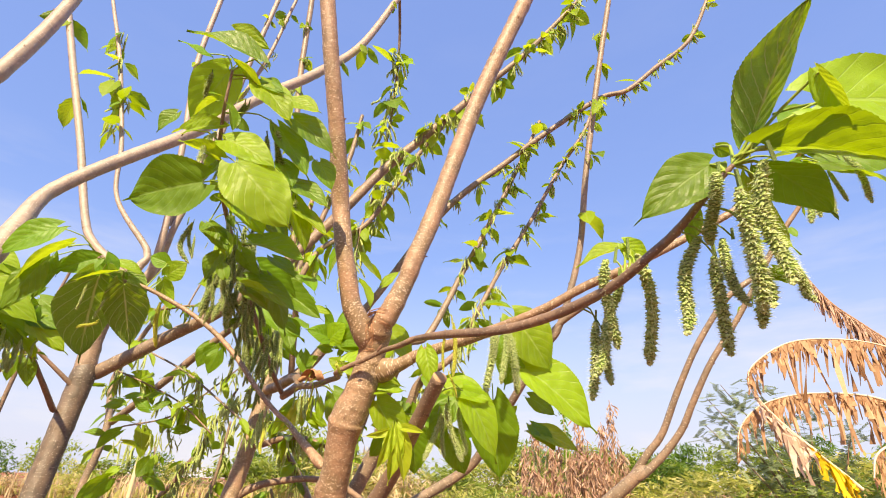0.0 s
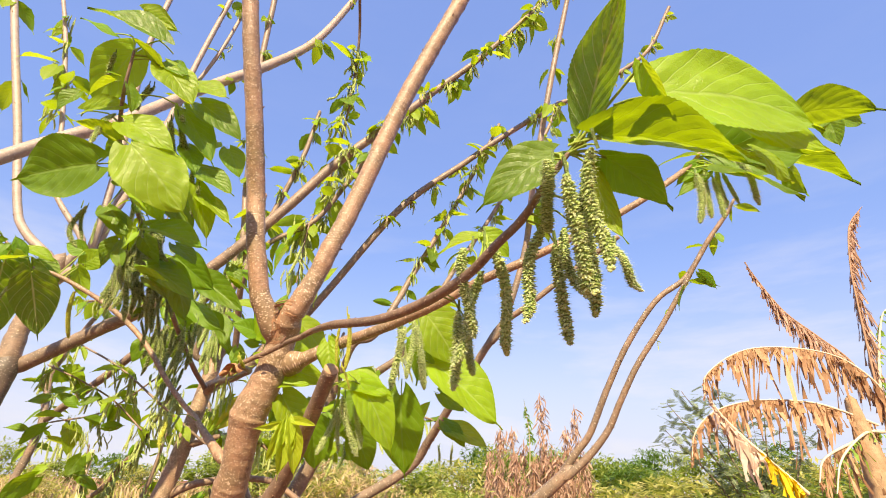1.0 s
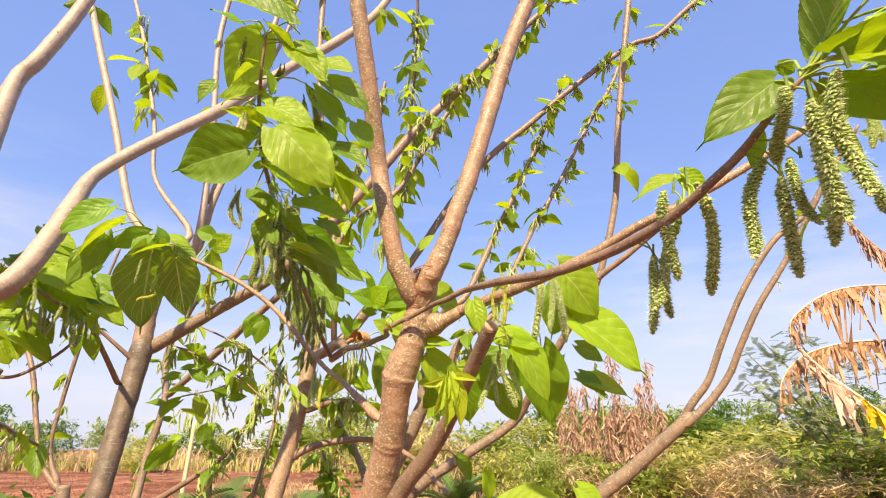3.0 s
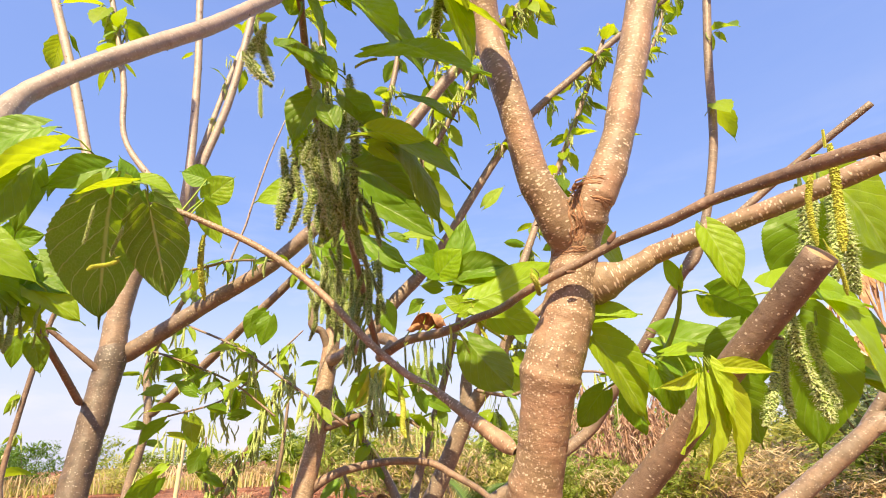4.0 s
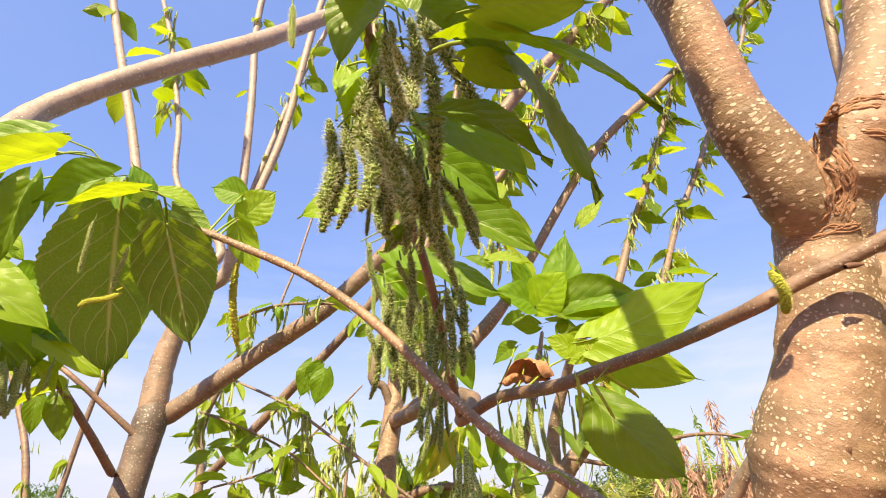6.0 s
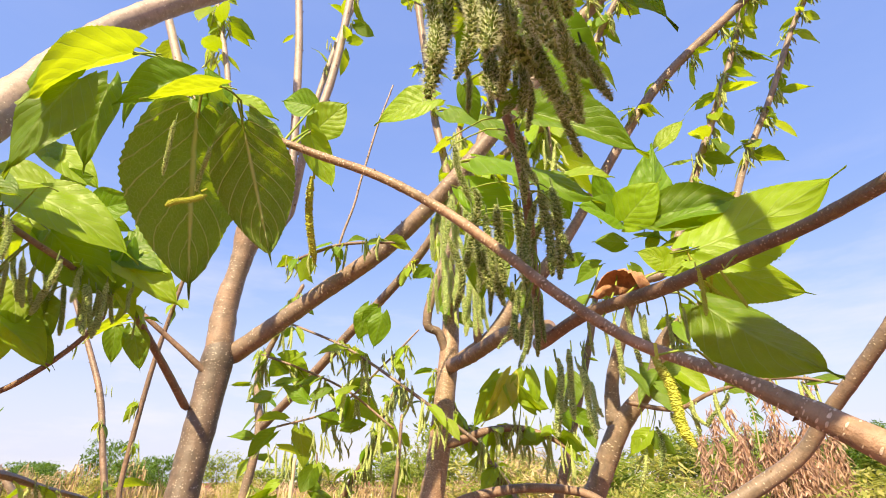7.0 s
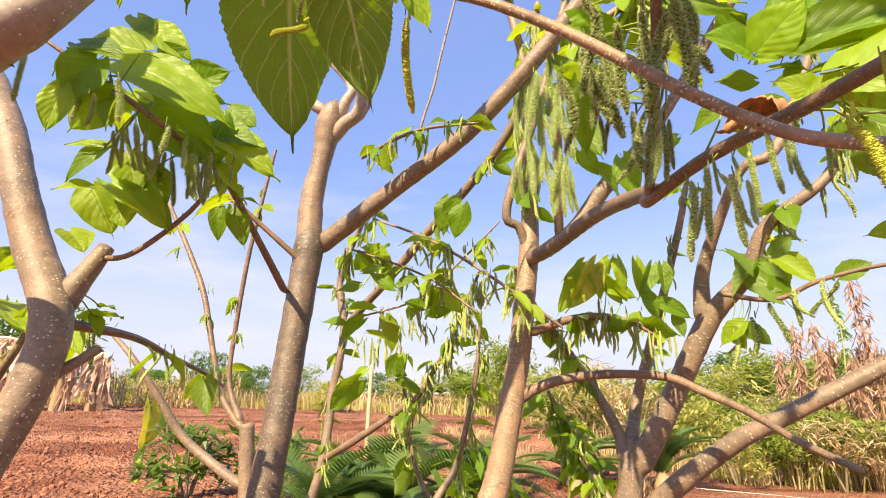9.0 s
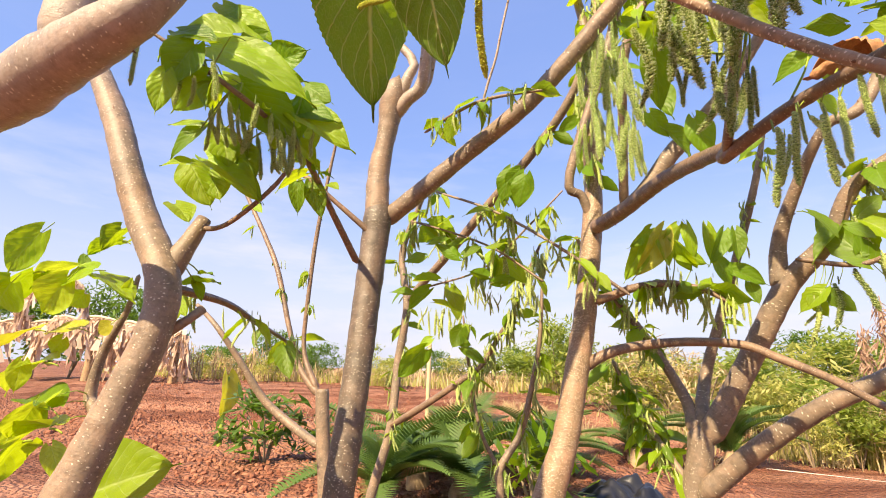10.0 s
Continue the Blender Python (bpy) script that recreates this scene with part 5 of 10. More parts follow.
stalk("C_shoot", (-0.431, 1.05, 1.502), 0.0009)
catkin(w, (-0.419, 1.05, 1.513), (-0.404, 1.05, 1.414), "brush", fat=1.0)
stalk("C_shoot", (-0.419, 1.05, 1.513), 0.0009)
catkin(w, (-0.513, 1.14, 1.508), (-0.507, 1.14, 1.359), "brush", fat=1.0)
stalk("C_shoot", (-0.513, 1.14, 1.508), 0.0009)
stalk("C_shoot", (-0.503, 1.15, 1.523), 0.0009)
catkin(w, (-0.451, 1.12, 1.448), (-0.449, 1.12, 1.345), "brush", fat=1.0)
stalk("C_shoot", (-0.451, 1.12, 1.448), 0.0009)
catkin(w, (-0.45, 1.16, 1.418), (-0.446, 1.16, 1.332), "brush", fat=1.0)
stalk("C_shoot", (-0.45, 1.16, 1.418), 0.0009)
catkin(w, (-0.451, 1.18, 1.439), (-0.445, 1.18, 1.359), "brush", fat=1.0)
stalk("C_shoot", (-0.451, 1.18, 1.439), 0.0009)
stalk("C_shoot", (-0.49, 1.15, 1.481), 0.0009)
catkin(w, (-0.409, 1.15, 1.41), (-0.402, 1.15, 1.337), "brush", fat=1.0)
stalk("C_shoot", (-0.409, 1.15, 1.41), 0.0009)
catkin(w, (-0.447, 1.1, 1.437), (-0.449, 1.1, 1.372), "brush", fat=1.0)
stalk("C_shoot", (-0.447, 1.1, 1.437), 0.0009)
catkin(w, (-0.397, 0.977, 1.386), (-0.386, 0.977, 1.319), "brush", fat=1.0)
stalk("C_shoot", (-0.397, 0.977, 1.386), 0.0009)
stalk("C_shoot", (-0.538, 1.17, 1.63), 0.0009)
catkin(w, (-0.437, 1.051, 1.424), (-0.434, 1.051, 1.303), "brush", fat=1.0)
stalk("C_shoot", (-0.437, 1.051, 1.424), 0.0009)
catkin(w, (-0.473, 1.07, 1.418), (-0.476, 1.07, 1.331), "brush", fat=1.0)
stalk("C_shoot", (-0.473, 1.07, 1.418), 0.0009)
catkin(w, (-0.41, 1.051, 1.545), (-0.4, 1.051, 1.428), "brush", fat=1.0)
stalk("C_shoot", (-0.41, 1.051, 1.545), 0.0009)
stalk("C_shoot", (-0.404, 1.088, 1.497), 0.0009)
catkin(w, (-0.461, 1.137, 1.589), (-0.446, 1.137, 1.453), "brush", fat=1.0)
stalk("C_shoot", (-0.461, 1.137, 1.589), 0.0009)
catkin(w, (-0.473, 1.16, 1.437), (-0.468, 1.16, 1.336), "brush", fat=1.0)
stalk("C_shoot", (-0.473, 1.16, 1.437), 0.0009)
catkin(w, (-0.468, 1.2, 1.506), (-0.458, 1.2, 1.417), "brush", fat=1.0)
stalk("C_shoot", (-0.468, 1.2, 1.506), 0.0009)
stalk("C_shoot", (-0.442, 1.162, 1.441), 0.0009)
catkin(w, (-0.415, 1.107, 1.381), (-0.404, 1.107, 1.299), "brush", fat=1.0)
stalk("C_shoot", (-0.415, 1.107, 1.381), 0.0009)
catkin(w, (-0.449, 1.158, 1.396), (-0.448, 1.158, 1.335), "brush", fat=1.0)
stalk("C_shoot", (-0.449, 1.158, 1.396), 0.0009)
catkin(w, (-0.476, 1.167, 1.425), (-0.472, 1.167, 1.387), "brush", fat=1.0)
stalk("C_shoot", (-0.476, 1.167, 1.425), 0.0009)
stalk("C_shoot", (-0.528, 1.236, 1.49), 0.0009)
catkin(w, (-0.465, 1.188, 1.35), (-0.454, 1.188, 1.289), "brush", fat=1.0)
stalk("C_shoot", (-0.465, 1.188, 1.35), 0.0009)
catkin(w, (-0.416, 1.165, 1.371), (-0.412, 1.165, 1.3), "brush", fat=1.0)
stalk("C_shoot", (-0.416, 1.165, 1.371), 0.0009)
catkin(w, (-0.431, 1.032, 1.493), (-0.428, 1.032, 1.403), "brush", fat=1.0)
stalk("C_shoot", (-0.431, 1.032, 1.493), 0.0009)
stalk("C_shoot", (-0.414, 1.023, 1.463), 0.0009)
catkin(w, (-0.513, 1.118, 1.484), (-0.506, 1.118, 1.36), "brush", fat=1.0)
stalk("C_shoot", (-0.513, 1.118, 1.484), 0.0009)
catkin(w, (-0.484, 1.127, 1.492), (-0.478, 1.127, 1.374), "brush", fat=1.0)
stalk("C_shoot", (-0.484, 1.127, 1.492), 0.0009)
catkin(w, (-0.438, 1.073, 1.413), (-0.434, 1.073, 1.336), "brush", fat=1.0)
stalk("C_shoot", (-0.438, 1.073, 1.413), 0.0009)
stalk("C_shoot", (-0.426, 1.122, 1.395), 0.0009)
catkin(w, (-0.433, 1.138, 1.419), (-0.428, 1.138, 1.362), "brush", fat=1.0)
stalk("C_shoot", (-0.433, 1.138, 1.419), 0.0009)
catkin(w, (-0.496, 1.142, 1.478), (-0.49, 1.142, 1.376), "brush", fat=1.0)
stalk("C_shoot", (-0.496, 1.142, 1.478), 0.0009)
catkin(w, (-0.394, 1.142, 1.392), (-0.388, 1.142, 1.321), "brush", fat=1.0)
stalk("C_shoot", (-0.394, 1.142, 1.392), 0.0009)
stalk("C_shoot", (-0.413, 1.051, 1.377), 0.0009)
w = STEMS["C_shoot"][0]
catkin(w, (-0.455, 1.35, 1.382), (-0.448, 1.35, 1.268), "brush", fat=1.0)
stalk("C_shoot", (-0.455, 1.35, 1.382), 0.0009)
catkin(w, (-0.44, 1.38, 1.4), (-0.43, 1.38, 1.279), "brush", fat=1.0)
stalk("C_shoot", (-0.44, 1.38, 1.4), 0.0009)
catkin(w, (-0.466, 1.36, 1.372), (-0.469, 1.36, 1.273), "brush", fat=1.0)
stalk("C_shoot", (-0.466, 1.36, 1.372), 0.0009)
stalk("C_shoot", (-0.569, 1.4, 1.417), 0.0009)
catkin(w, (-0.584, 1.42, 1.375), (-0.576, 1.42, 1.272), "brush", fat=1.0)
stalk("C_shoot", (-0.584, 1.42, 1.375), 0.0009)
catkin(w, (-0.551, 1.4, 1.397), (-0.542, 1.4, 1.279), "brush", fat=1.0)
stalk("C_shoot", (-0.551, 1.4, 1.397), 0.0009)
catkin(w, (-0.511, 1.38, 1.385), (-0.503, 1.38, 1.279), "brush", fat=1.0)
stalk("C_shoot", (-0.511, 1.38, 1.385), 0.0009)
stalk("C_shoot", (-0.556, 1.3, 1.445), 0.0009)
catkin(w, (-0.45, 1.37, 1.382), (-0.44, 1.37, 1.291), "brush", fat=1.0)
stalk("C_shoot", (-0.45, 1.37, 1.382), 0.0009)
catkin(w, (-0.485, 1.36, 1.382), (-0.482, 1.36, 1.294), "brush", fat=1.0)
stalk("C_shoot", (-0.485, 1.36, 1.382), 0.0009)
catkin(w, (-0.527, 1.38, 1.379), (-0.52, 1.38, 1.288), "brush", fat=1.0)
stalk("C_shoot", (-0.527, 1.38, 1.379), 0.0009)
stalk("C_shoot", (-0.442, 1.333, 1.356), 0.0009)
catkin(w, (-0.457, 1.398, 1.414), (-0.445, 1.398, 1.278), "brush", fat=1.0)
stalk("C_shoot", (-0.457, 1.398, 1.414), 0.0009)
catkin(w, (-0.486, 1.408, 1.391), (-0.488, 1.408, 1.274), "brush", fat=1.0)
stalk("C_shoot", (-0.486, 1.408, 1.391), 0.0009)
catkin(w, (-0.542, 1.355, 1.405), (-0.532, 1.355, 1.301), "brush", fat=1.0)
stalk("C_shoot", (-0.542, 1.355, 1.405), 0.0009)
stalk("C_shoot", (-0.585, 1.409, 1.376), 0.0009)
catkin(w, (-0.55, 1.426, 1.394), (-0.538, 1.426, 1.262), "brush", fat=1.0)
stalk("C_shoot", (-0.55, 1.426, 1.394), 0.0009)
catkin(w, (-0.543, 1.434, 1.386), (-0.538, 1.434, 1.289), "brush", fat=1.0)
stalk("C_shoot", (-0.543, 1.434, 1.386), 0.0009)
catkin(w, (-0.555, 1.316, 1.448), (-0.541, 1.316, 1.368), "brush", fat=1.0)
stalk("C_shoot", (-0.555, 1.316, 1.448), 0.0009)
stalk("C_shoot", (-0.443, 1.323, 1.367), 0.0009)
catkin(w, (-0.512, 1.416, 1.388), (-0.51, 1.416, 1.306), "brush", fat=1.0)
stalk("C_shoot", (-0.512, 1.416, 1.388), 0.0009)
catkin(w, (-0.559, 1.434, 1.395), (-0.555, 1.434, 1.303), "brush", fat=1.0)
stalk("C_shoot", (-0.559, 1.434, 1.395), 0.0009)
w = STEMS["C_shoot"][0]
catkin(w, (-0.455, 0.9, 1.473), (-0.451, 0.9, 1.381), "brush", fat=1.05)
stalk("C_shoot", (-0.455, 0.9, 1.473), 0.0009)
stalk("C_shoot", (-0.43, 0.9, 1.466), 0.0009)
catkin(w, (-0.444, 0.9, 1.472), (-0.443, 0.9, 1.404), "brush", fat=1.05)
stalk("C_shoot", (-0.444, 0.9, 1.472), 0.0009)
w = STEMS["L_limb"][0]
catkin(w, (-0.5, 1, 1.496), (-0.495, 1, 1.444), "near", fat=1)
stalk("L_limb", (-0.5, 1, 1.496), 0.0009)
catkin(w, (-0.468, 1, 1.482), (-0.471, 1, 1.467), "near", fat=1)
stalk("L_limb", (-0.468, 1, 1.482), 0.0009)
w = STEMS["C_limb"][0]
leaf(w, (-0.524, 1.42, 1.343), (-0.508, 1.42, 1.374), 104, "big_leaf", 0.68)
stalk("C_limb", (-0.524, 1.42, 1.343))
w = STEMS["C_limb"][0]
catkin(w, (-0.401, 1.5, 1.256), (-0.395, 1.5, 1.21), "near", fat=1)
stalk("C_limb", (-0.401, 1.5, 1.256), 0.0009)
catkin(w, (-0.371, 1.46, 1.262), (-0.366, 1.46, 1.186), "near", fat=1)
stalk("C_limb", (-0.371, 1.46, 1.262), 0.0009)
catkin(w, (-0.349, 1.44, 1.243), (-0.344, 1.44, 1.171), "near", fat=1)
stalk("C_limb", (-0.349, 1.44, 1.243), 0.0009)
catkin(w, (-0.331, 1.42, 1.235), (-0.33, 1.42, 1.182), "near", fat=1)
stalk("C_limb", (-0.331, 1.42, 1.235), 0.0009)
catkin(w, (-0.387, 1.48, 1.249), (-0.386, 1.48, 1.169), "near", fat=1)
stalk("C_limb", (-0.387, 1.48, 1.249), 0.0009)
catkin(w, (-0.319, 1.4, 1.235), (-0.316, 1.4, 1.197), "near", fat=1)
stalk("C_limb", (-0.319, 1.4, 1.235), 0.0009)
catkin(w, (-0.42, 1.52, 1.265), (-0.419, 1.52, 1.215), "near", fat=1)
stalk("C_limb", (-0.42, 1.52, 1.265), 0.0009)
catkin(w, (-0.36, 1.45, 1.249), (-0.356, 1.45, 1.204), "near", fat=1)
stalk("C_limb", (-0.36, 1.45, 1.249), 0.0009)
w = STEMS["C_limb"][0]
catkin(w, (-0.46, 1.4, 1.188), (-0.453, 1.4, 1.105), "near", fat=1.1)
stalk("C_limb", (-0.46, 1.4, 1.188), 0.0009)
catkin(w, (-0.441, 1.38, 1.193), (-0.442, 1.38, 1.12), "near", fat=1.1)
stalk("C_limb", (-0.441, 1.38, 1.193), 0.0009)
catkin(w, (-0.436, 1.35, 1.171), (-0.428, 1.35, 1.116), "near", fat=1.1)
stalk("C_limb", (-0.436, 1.35, 1.171), 0.0009)
catkin(w, (-0.428, 1.33, 1.162), (-0.423, 1.33, 1.098), "near", fat=1.1)
stalk("C_limb", (-0.428, 1.33, 1.162), 0.0009)
catkin(w, (-0.449, 1.42, 1.188), (-0.45, 1.42, 1.131), "near", fat=1.1)
stalk("C_limb", (-0.449, 1.42, 1.188), 0.0009)
catkin(w, (-0.427, 1.3, 1.144), (-0.421, 1.3, 1.102), "near", fat=1.1)
stalk("C_limb", (-0.427, 1.3, 1.144), 0.0009)
w = STEMS["C_limb"][0]
catkin(w, (-0.31, 1.33, 1.252), (-0.312, 1.33, 1.202), "ripe", fat=1.1)
stalk("C_limb", (-0.31, 1.33, 1.252), 0.0009)
catkin(w, (-0.291, 1.31, 1.241), (-0.285, 1.31, 1.202), "ripe", fat=1.1)
stalk("C_limb", (-0.291, 1.31, 1.241), 0.0009)
catkin(w, (-0.188, 1.094, 1.254), (-0.176, 1.109, 1.229), "ripe", fat=2.6)
stalk("C_limb", (-0.186, 1.1, 1.26), 0.0009)
w = STEMS["A_T"][0]
leaf(w, (-0.856, 1.203, 1.487), (-0.982, 1.361, 1.322), -27, "big_under", 0.64, 0)
stalk("A_T", (-0.856, 1.203, 1.487))
leaf(w, (-0.808, 1.235, 1.475), (-0.839, 1.368, 1.35), -22, "big_under", 0.6, 0)
stalk("A_T", (-0.808, 1.235, 1.475))
w = STEMS["A_T"][0]
stalk("A_T", (-0.805, 1.392, 1.518), 0.0009)
catkin(w, (-0.374, 1.22, 1.147), (-0.377, 1.22, 1.082), "ripe", fat=1.5)
stalk("A_T", (-0.374, 1.22, 1.147), 0.0009)
w = STEMS["A_T"][0]
catkin(w, (-0.819, 1.204, 1.426), (-0.842, 1.221, 1.377), "near", fat=1.1)
catkin(w, (-0.834, 1.218, 1.377), (-0.871, 1.214, 1.361), "ripe", fat=2.2)
stalk("A_T", (-0.922, 1.298, 1.512), 0.0009)
catkin(w, (-0.856, 1.178, 1.455), (-0.878, 1.201, 1.396), "near", fat=0.9)
stalk("A_T", (-0.97, 1.262, 1.556), 0.0009)
w = STEMS["B_twig"][0]
catkin(w, (-1.291, 1.236, 1.447), (-1.299, 1.246, 1.367), "near", fat=1.1)
stalk("B_twig", (-1.291, 1.236, 1.447), 0.0009)
catkin(w, (-1.296, 1.275, 1.469), (-1.295, 1.29, 1.384), "near", fat=1.1)
stalk("B_twig", (-1.296, 1.275, 1.469), 0.0009)
catkin(w, (-1.311, 1.33, 1.414), (-1.315, 1.342, 1.333), "near", fat=1.1)
stalk("B_twig", (-1.311, 1.33, 1.414), 0.0009)
catkin(w, (-1.315, 1.379, 1.441), (-1.326, 1.391, 1.34), "near", fat=1.1)
stalk("B_twig", (-1.315, 1.379, 1.441), 0.0009)
catkin(w, (-1.314, 1.435, 1.417), (-1.309, 1.456, 1.315), "near", fat=1.1)
stalk("B_twig", (-1.314, 1.435, 1.417), 0.0009)
catkin(w, (-1.316, 1.481, 1.419), (-1.309, 1.499, 1.345), "near", fat=1.1)
stalk("B_twig", (-1.316, 1.481, 1.419), 0.0009)
catkin(w, (-1.25, 1.14, 1.408), (-1.255, 1.149, 1.339), "near", fat=1.1)
stalk("B_twig", (-1.25, 1.14, 1.408), 0.0009)
catkin(w, (-1.293, 1.486, 1.409), (-1.294, 1.496, 1.35), "near", fat=1.1)
stalk("B_twig", (-1.293, 1.486, 1.409), 0.0009)
catkin(w, (-1.323, 1.424, 1.395), (-1.319, 1.443, 1.303), "near", fat=1.1)
stalk("B_twig", (-1.323, 1.424, 1.395), 0.0009)
catkin(w, (-1.315, 1.457, 1.421), (-1.324, 1.469, 1.327), "near", fat=1.1)
stalk("B_twig", (-1.315, 1.457, 1.421), 0.0009)
catkin(w, (-1.311, 1.313, 1.388), (-1.31, 1.327, 1.315), "near", fat=1.1)
stalk("B_twig", (-1.311, 1.313, 1.388), 0.0009)
catkin(w, (-1.321, 1.401, 1.397), (-1.316, 1.416, 1.328), "near", fat=1.1)
stalk("B_twig", (-1.321, 1.401, 1.397), 0.0009)
w = STEMS["C_trunk"][0]
catkin(w, (-0.763, 2, 1.857), (-0.772, 2, 1.706), "near", fat=1)
stalk("C_trunk", (-0.763, 2, 1.857), 0.0009)
catkin(w, (-0.787, 2, 1.83), (-0.787, 2, 1.676), "near", fat=1)
stalk("C_trunk", (-0.787, 2, 1.83), 0.0009)
catkin(w, (-0.746, 2.02, 1.846), (-0.747, 2.02, 1.683), "near", fat=1)
stalk("C_trunk", (-0.746, 2.02, 1.846), 0.0009)
catkin(w, (-0.711, 2, 1.872), (-0.708, 2, 1.767), "near", fat=1)
stalk("C_trunk", (-0.711, 2, 1.872), 0.0009)
catkin(w, (-0.708, 1.98, 1.713), (-0.697, 1.98, 1.558), "near", fat=1)
stalk("C_trunk", (-0.708, 1.98, 1.713), 0.0009)
catkin(w, (-0.683, 1.98, 1.689), (-0.671, 1.98, 1.532), "near", fat=1)
stalk("C_trunk", (-0.683, 1.98, 1.689), 0.0009)
catkin(w, (-0.698, 2, 1.73), (-0.701, 2, 1.603), "near", fat=1)
stalk("C_trunk", (-0.698, 2, 1.73), 0.0009)
catkin(w, (-0.749, 2.02, 1.634), (-0.748, 2.02, 1.486), "near", fat=1)
stalk("C_trunk", (-0.749, 2.02, 1.634), 0.0009)
catkin(w, (-0.671, 1.98, 1.614), (-0.659, 1.98, 1.529), "near", fat=1)
stalk("C_trunk", (-0.671, 1.98, 1.614), 0.0009)
catkin(w, (-0.783, 2.02, 1.703), (-0.782, 2.02, 1.554), "near", fat=1)
stalk("C_trunk", (-0.783, 2.02, 1.703), 0.0009)
catkin(w, (-0.738, 2.02, 1.591), (-0.738, 2.02, 1.45), "near", fat=1)
stalk("C_trunk", (-0.738, 2.02, 1.591), 0.0009)
catkin(w, (-0.7, 2, 1.571), (-0.7, 2, 1.42), "near", fat=1)
stalk("C_trunk", (-0.7, 2, 1.571), 0.0009)
catkin(w, (-0.681, 2, 1.551), (-0.682, 2, 1.431), "near", fat=1)
stalk("C_trunk", (-0.681, 2, 1.551), 0.0009)
catkin(w, (-0.754, 2, 1.749), (-0.756, 2, 1.602), "near", fat=1)
stalk("C_trunk", (-0.754, 2, 1.749), 0.0009)
catkin(w, (-0.805, 2.02, 1.797), (-0.806, 2.02, 1.676), "near", fat=1)
stalk("C_trunk", (-0.805, 2.02, 1.797), 0.0009)
catkin(w, (-0.733, 2, 1.726), (-0.733, 2, 1.595), "near", fat=1)
stalk("C_trunk", (-0.733, 2, 1.726), 0.0009)
catkin(w, (-0.719, 2.02, 1.554), (-0.723, 2.02, 1.388), "near", fat=1)
stalk("C_trunk", (-0.719, 2.02, 1.554), 0.0009)
catkin(w, (-0.773, 2.02, 1.6), (-0.773, 2.02, 1.488), "near", fat=1)
stalk("C_trunk", (-0.773, 2.02, 1.6), 0.0009)
catkin(w, (-0.803, 2.05, 1.589), (-0.811, 2.05, 1.477), "near", fat=1)
stalk("C_trunk", (-0.803, 2.05, 1.589), 0.0009)
catkin(w, (-0.826, 2.05, 1.578), (-0.833, 2.05, 1.481), "near", fat=1)
stalk("C_trunk", (-0.826, 2.05, 1.578), 0.0009)
catkin(w, (-0.671, 2, 1.503), (-0.672, 2, 1.4), "near", fat=1)
stalk("C_trunk", (-0.671, 2, 1.503), 0.0009)
catkin(w, (-0.759, 1.977, 1.812), (-0.762, 1.977, 1.711), "near", fat=1)
stalk("C_trunk", (-0.759, 1.977, 1.812), 0.0009)
catkin(w, (-0.742, 1.952, 1.783), (-0.74, 1.952, 1.605), "near", fat=1)
stalk("C_trunk", (-0.742, 1.952, 1.783), 0.0009)
catkin(w, (-0.731, 2.069, 1.892), (-0.73, 2.069, 1.695), "near", fat=1)
stalk("C_trunk", (-0.731, 2.069, 1.892), 0.0009)
catkin(w, (-0.717, 2.005, 1.871), (-0.712, 2.005, 1.812), "near", fat=1)
stalk("C_trunk", (-0.717, 2.005, 1.871), 0.0009)
catkin(w, (-0.729, 2.01, 1.687), (-0.711, 2.01, 1.548), "near", fat=1)
stalk("C_trunk", (-0.729, 2.01, 1.687), 0.0009)
catkin(w, (-0.677, 1.959, 1.669), (-0.67, 1.959, 1.506), "near", fat=1)
stalk("C_trunk", (-0.677, 1.959, 1.669), 0.0009)
catkin(w, (-0.694, 2.02, 1.772), (-0.696, 2.02, 1.682), "near", fat=1)
stalk("C_trunk", (-0.694, 2.02, 1.772), 0.0009)
catkin(w, (-0.774, 1.976, 1.609), (-0.769, 1.976, 1.436), "near", fat=1)
stalk("C_trunk", (-0.774, 1.976, 1.609), 0.0009)
catkin(w, (-0.672, 2.022, 1.652), (-0.664, 2.022, 1.575), "near", fat=1)
stalk("C_trunk", (-0.672, 2.022, 1.652), 0.0009)
catkin(w, (-0.78, 2.045, 1.659), (-0.773, 2.045, 1.554), "near", fat=1)
stalk("C_trunk", (-0.78, 2.045, 1.659), 0.0009)
catkin(w, (-0.766, 2.035, 1.597), (-0.764, 2.035, 1.495), "near", fat=1)
stalk("C_trunk", (-0.766, 2.035, 1.597), 0.0009)
catkin(w, (-0.676, 1.953, 1.504), (-0.678, 1.953, 1.382), "near", fat=1)
stalk("C_trunk", (-0.676, 1.953, 1.504), 0.0009)
catkin(w, (-0.68, 1.995, 1.513), (-0.675, 1.995, 1.435), "near", fat=1)
stalk("C_trunk", (-0.68, 1.995, 1.513), 0.0009)
catkin(w, (-0.761, 1.958, 1.724), (-0.759, 1.958, 1.596), "near", fat=1)
stalk("C_trunk", (-0.761, 1.958, 1.724), 0.0009)
catkin(w, (-0.805, 1.985, 1.726), (-0.803, 1.985, 1.604), "near", fat=1)
stalk("C_trunk", (-0.805, 1.985, 1.726), 0.0009)
catkin(w, (-0.715, 2.034, 1.694), (-0.717, 2.034, 1.606), "near", fat=1)
stalk("C_trunk", (-0.715, 2.034, 1.694), 0.0009)
catkin(w, (-0.689, 1.991, 1.517), (-0.692, 1.991, 1.386), "near", fat=1)
stalk("C_trunk", (-0.689, 1.991, 1.517), 0.0009)
catkin(w, (-0.766, 2.027, 1.586), (-0.768, 2.027, 1.511), "near", fat=1)
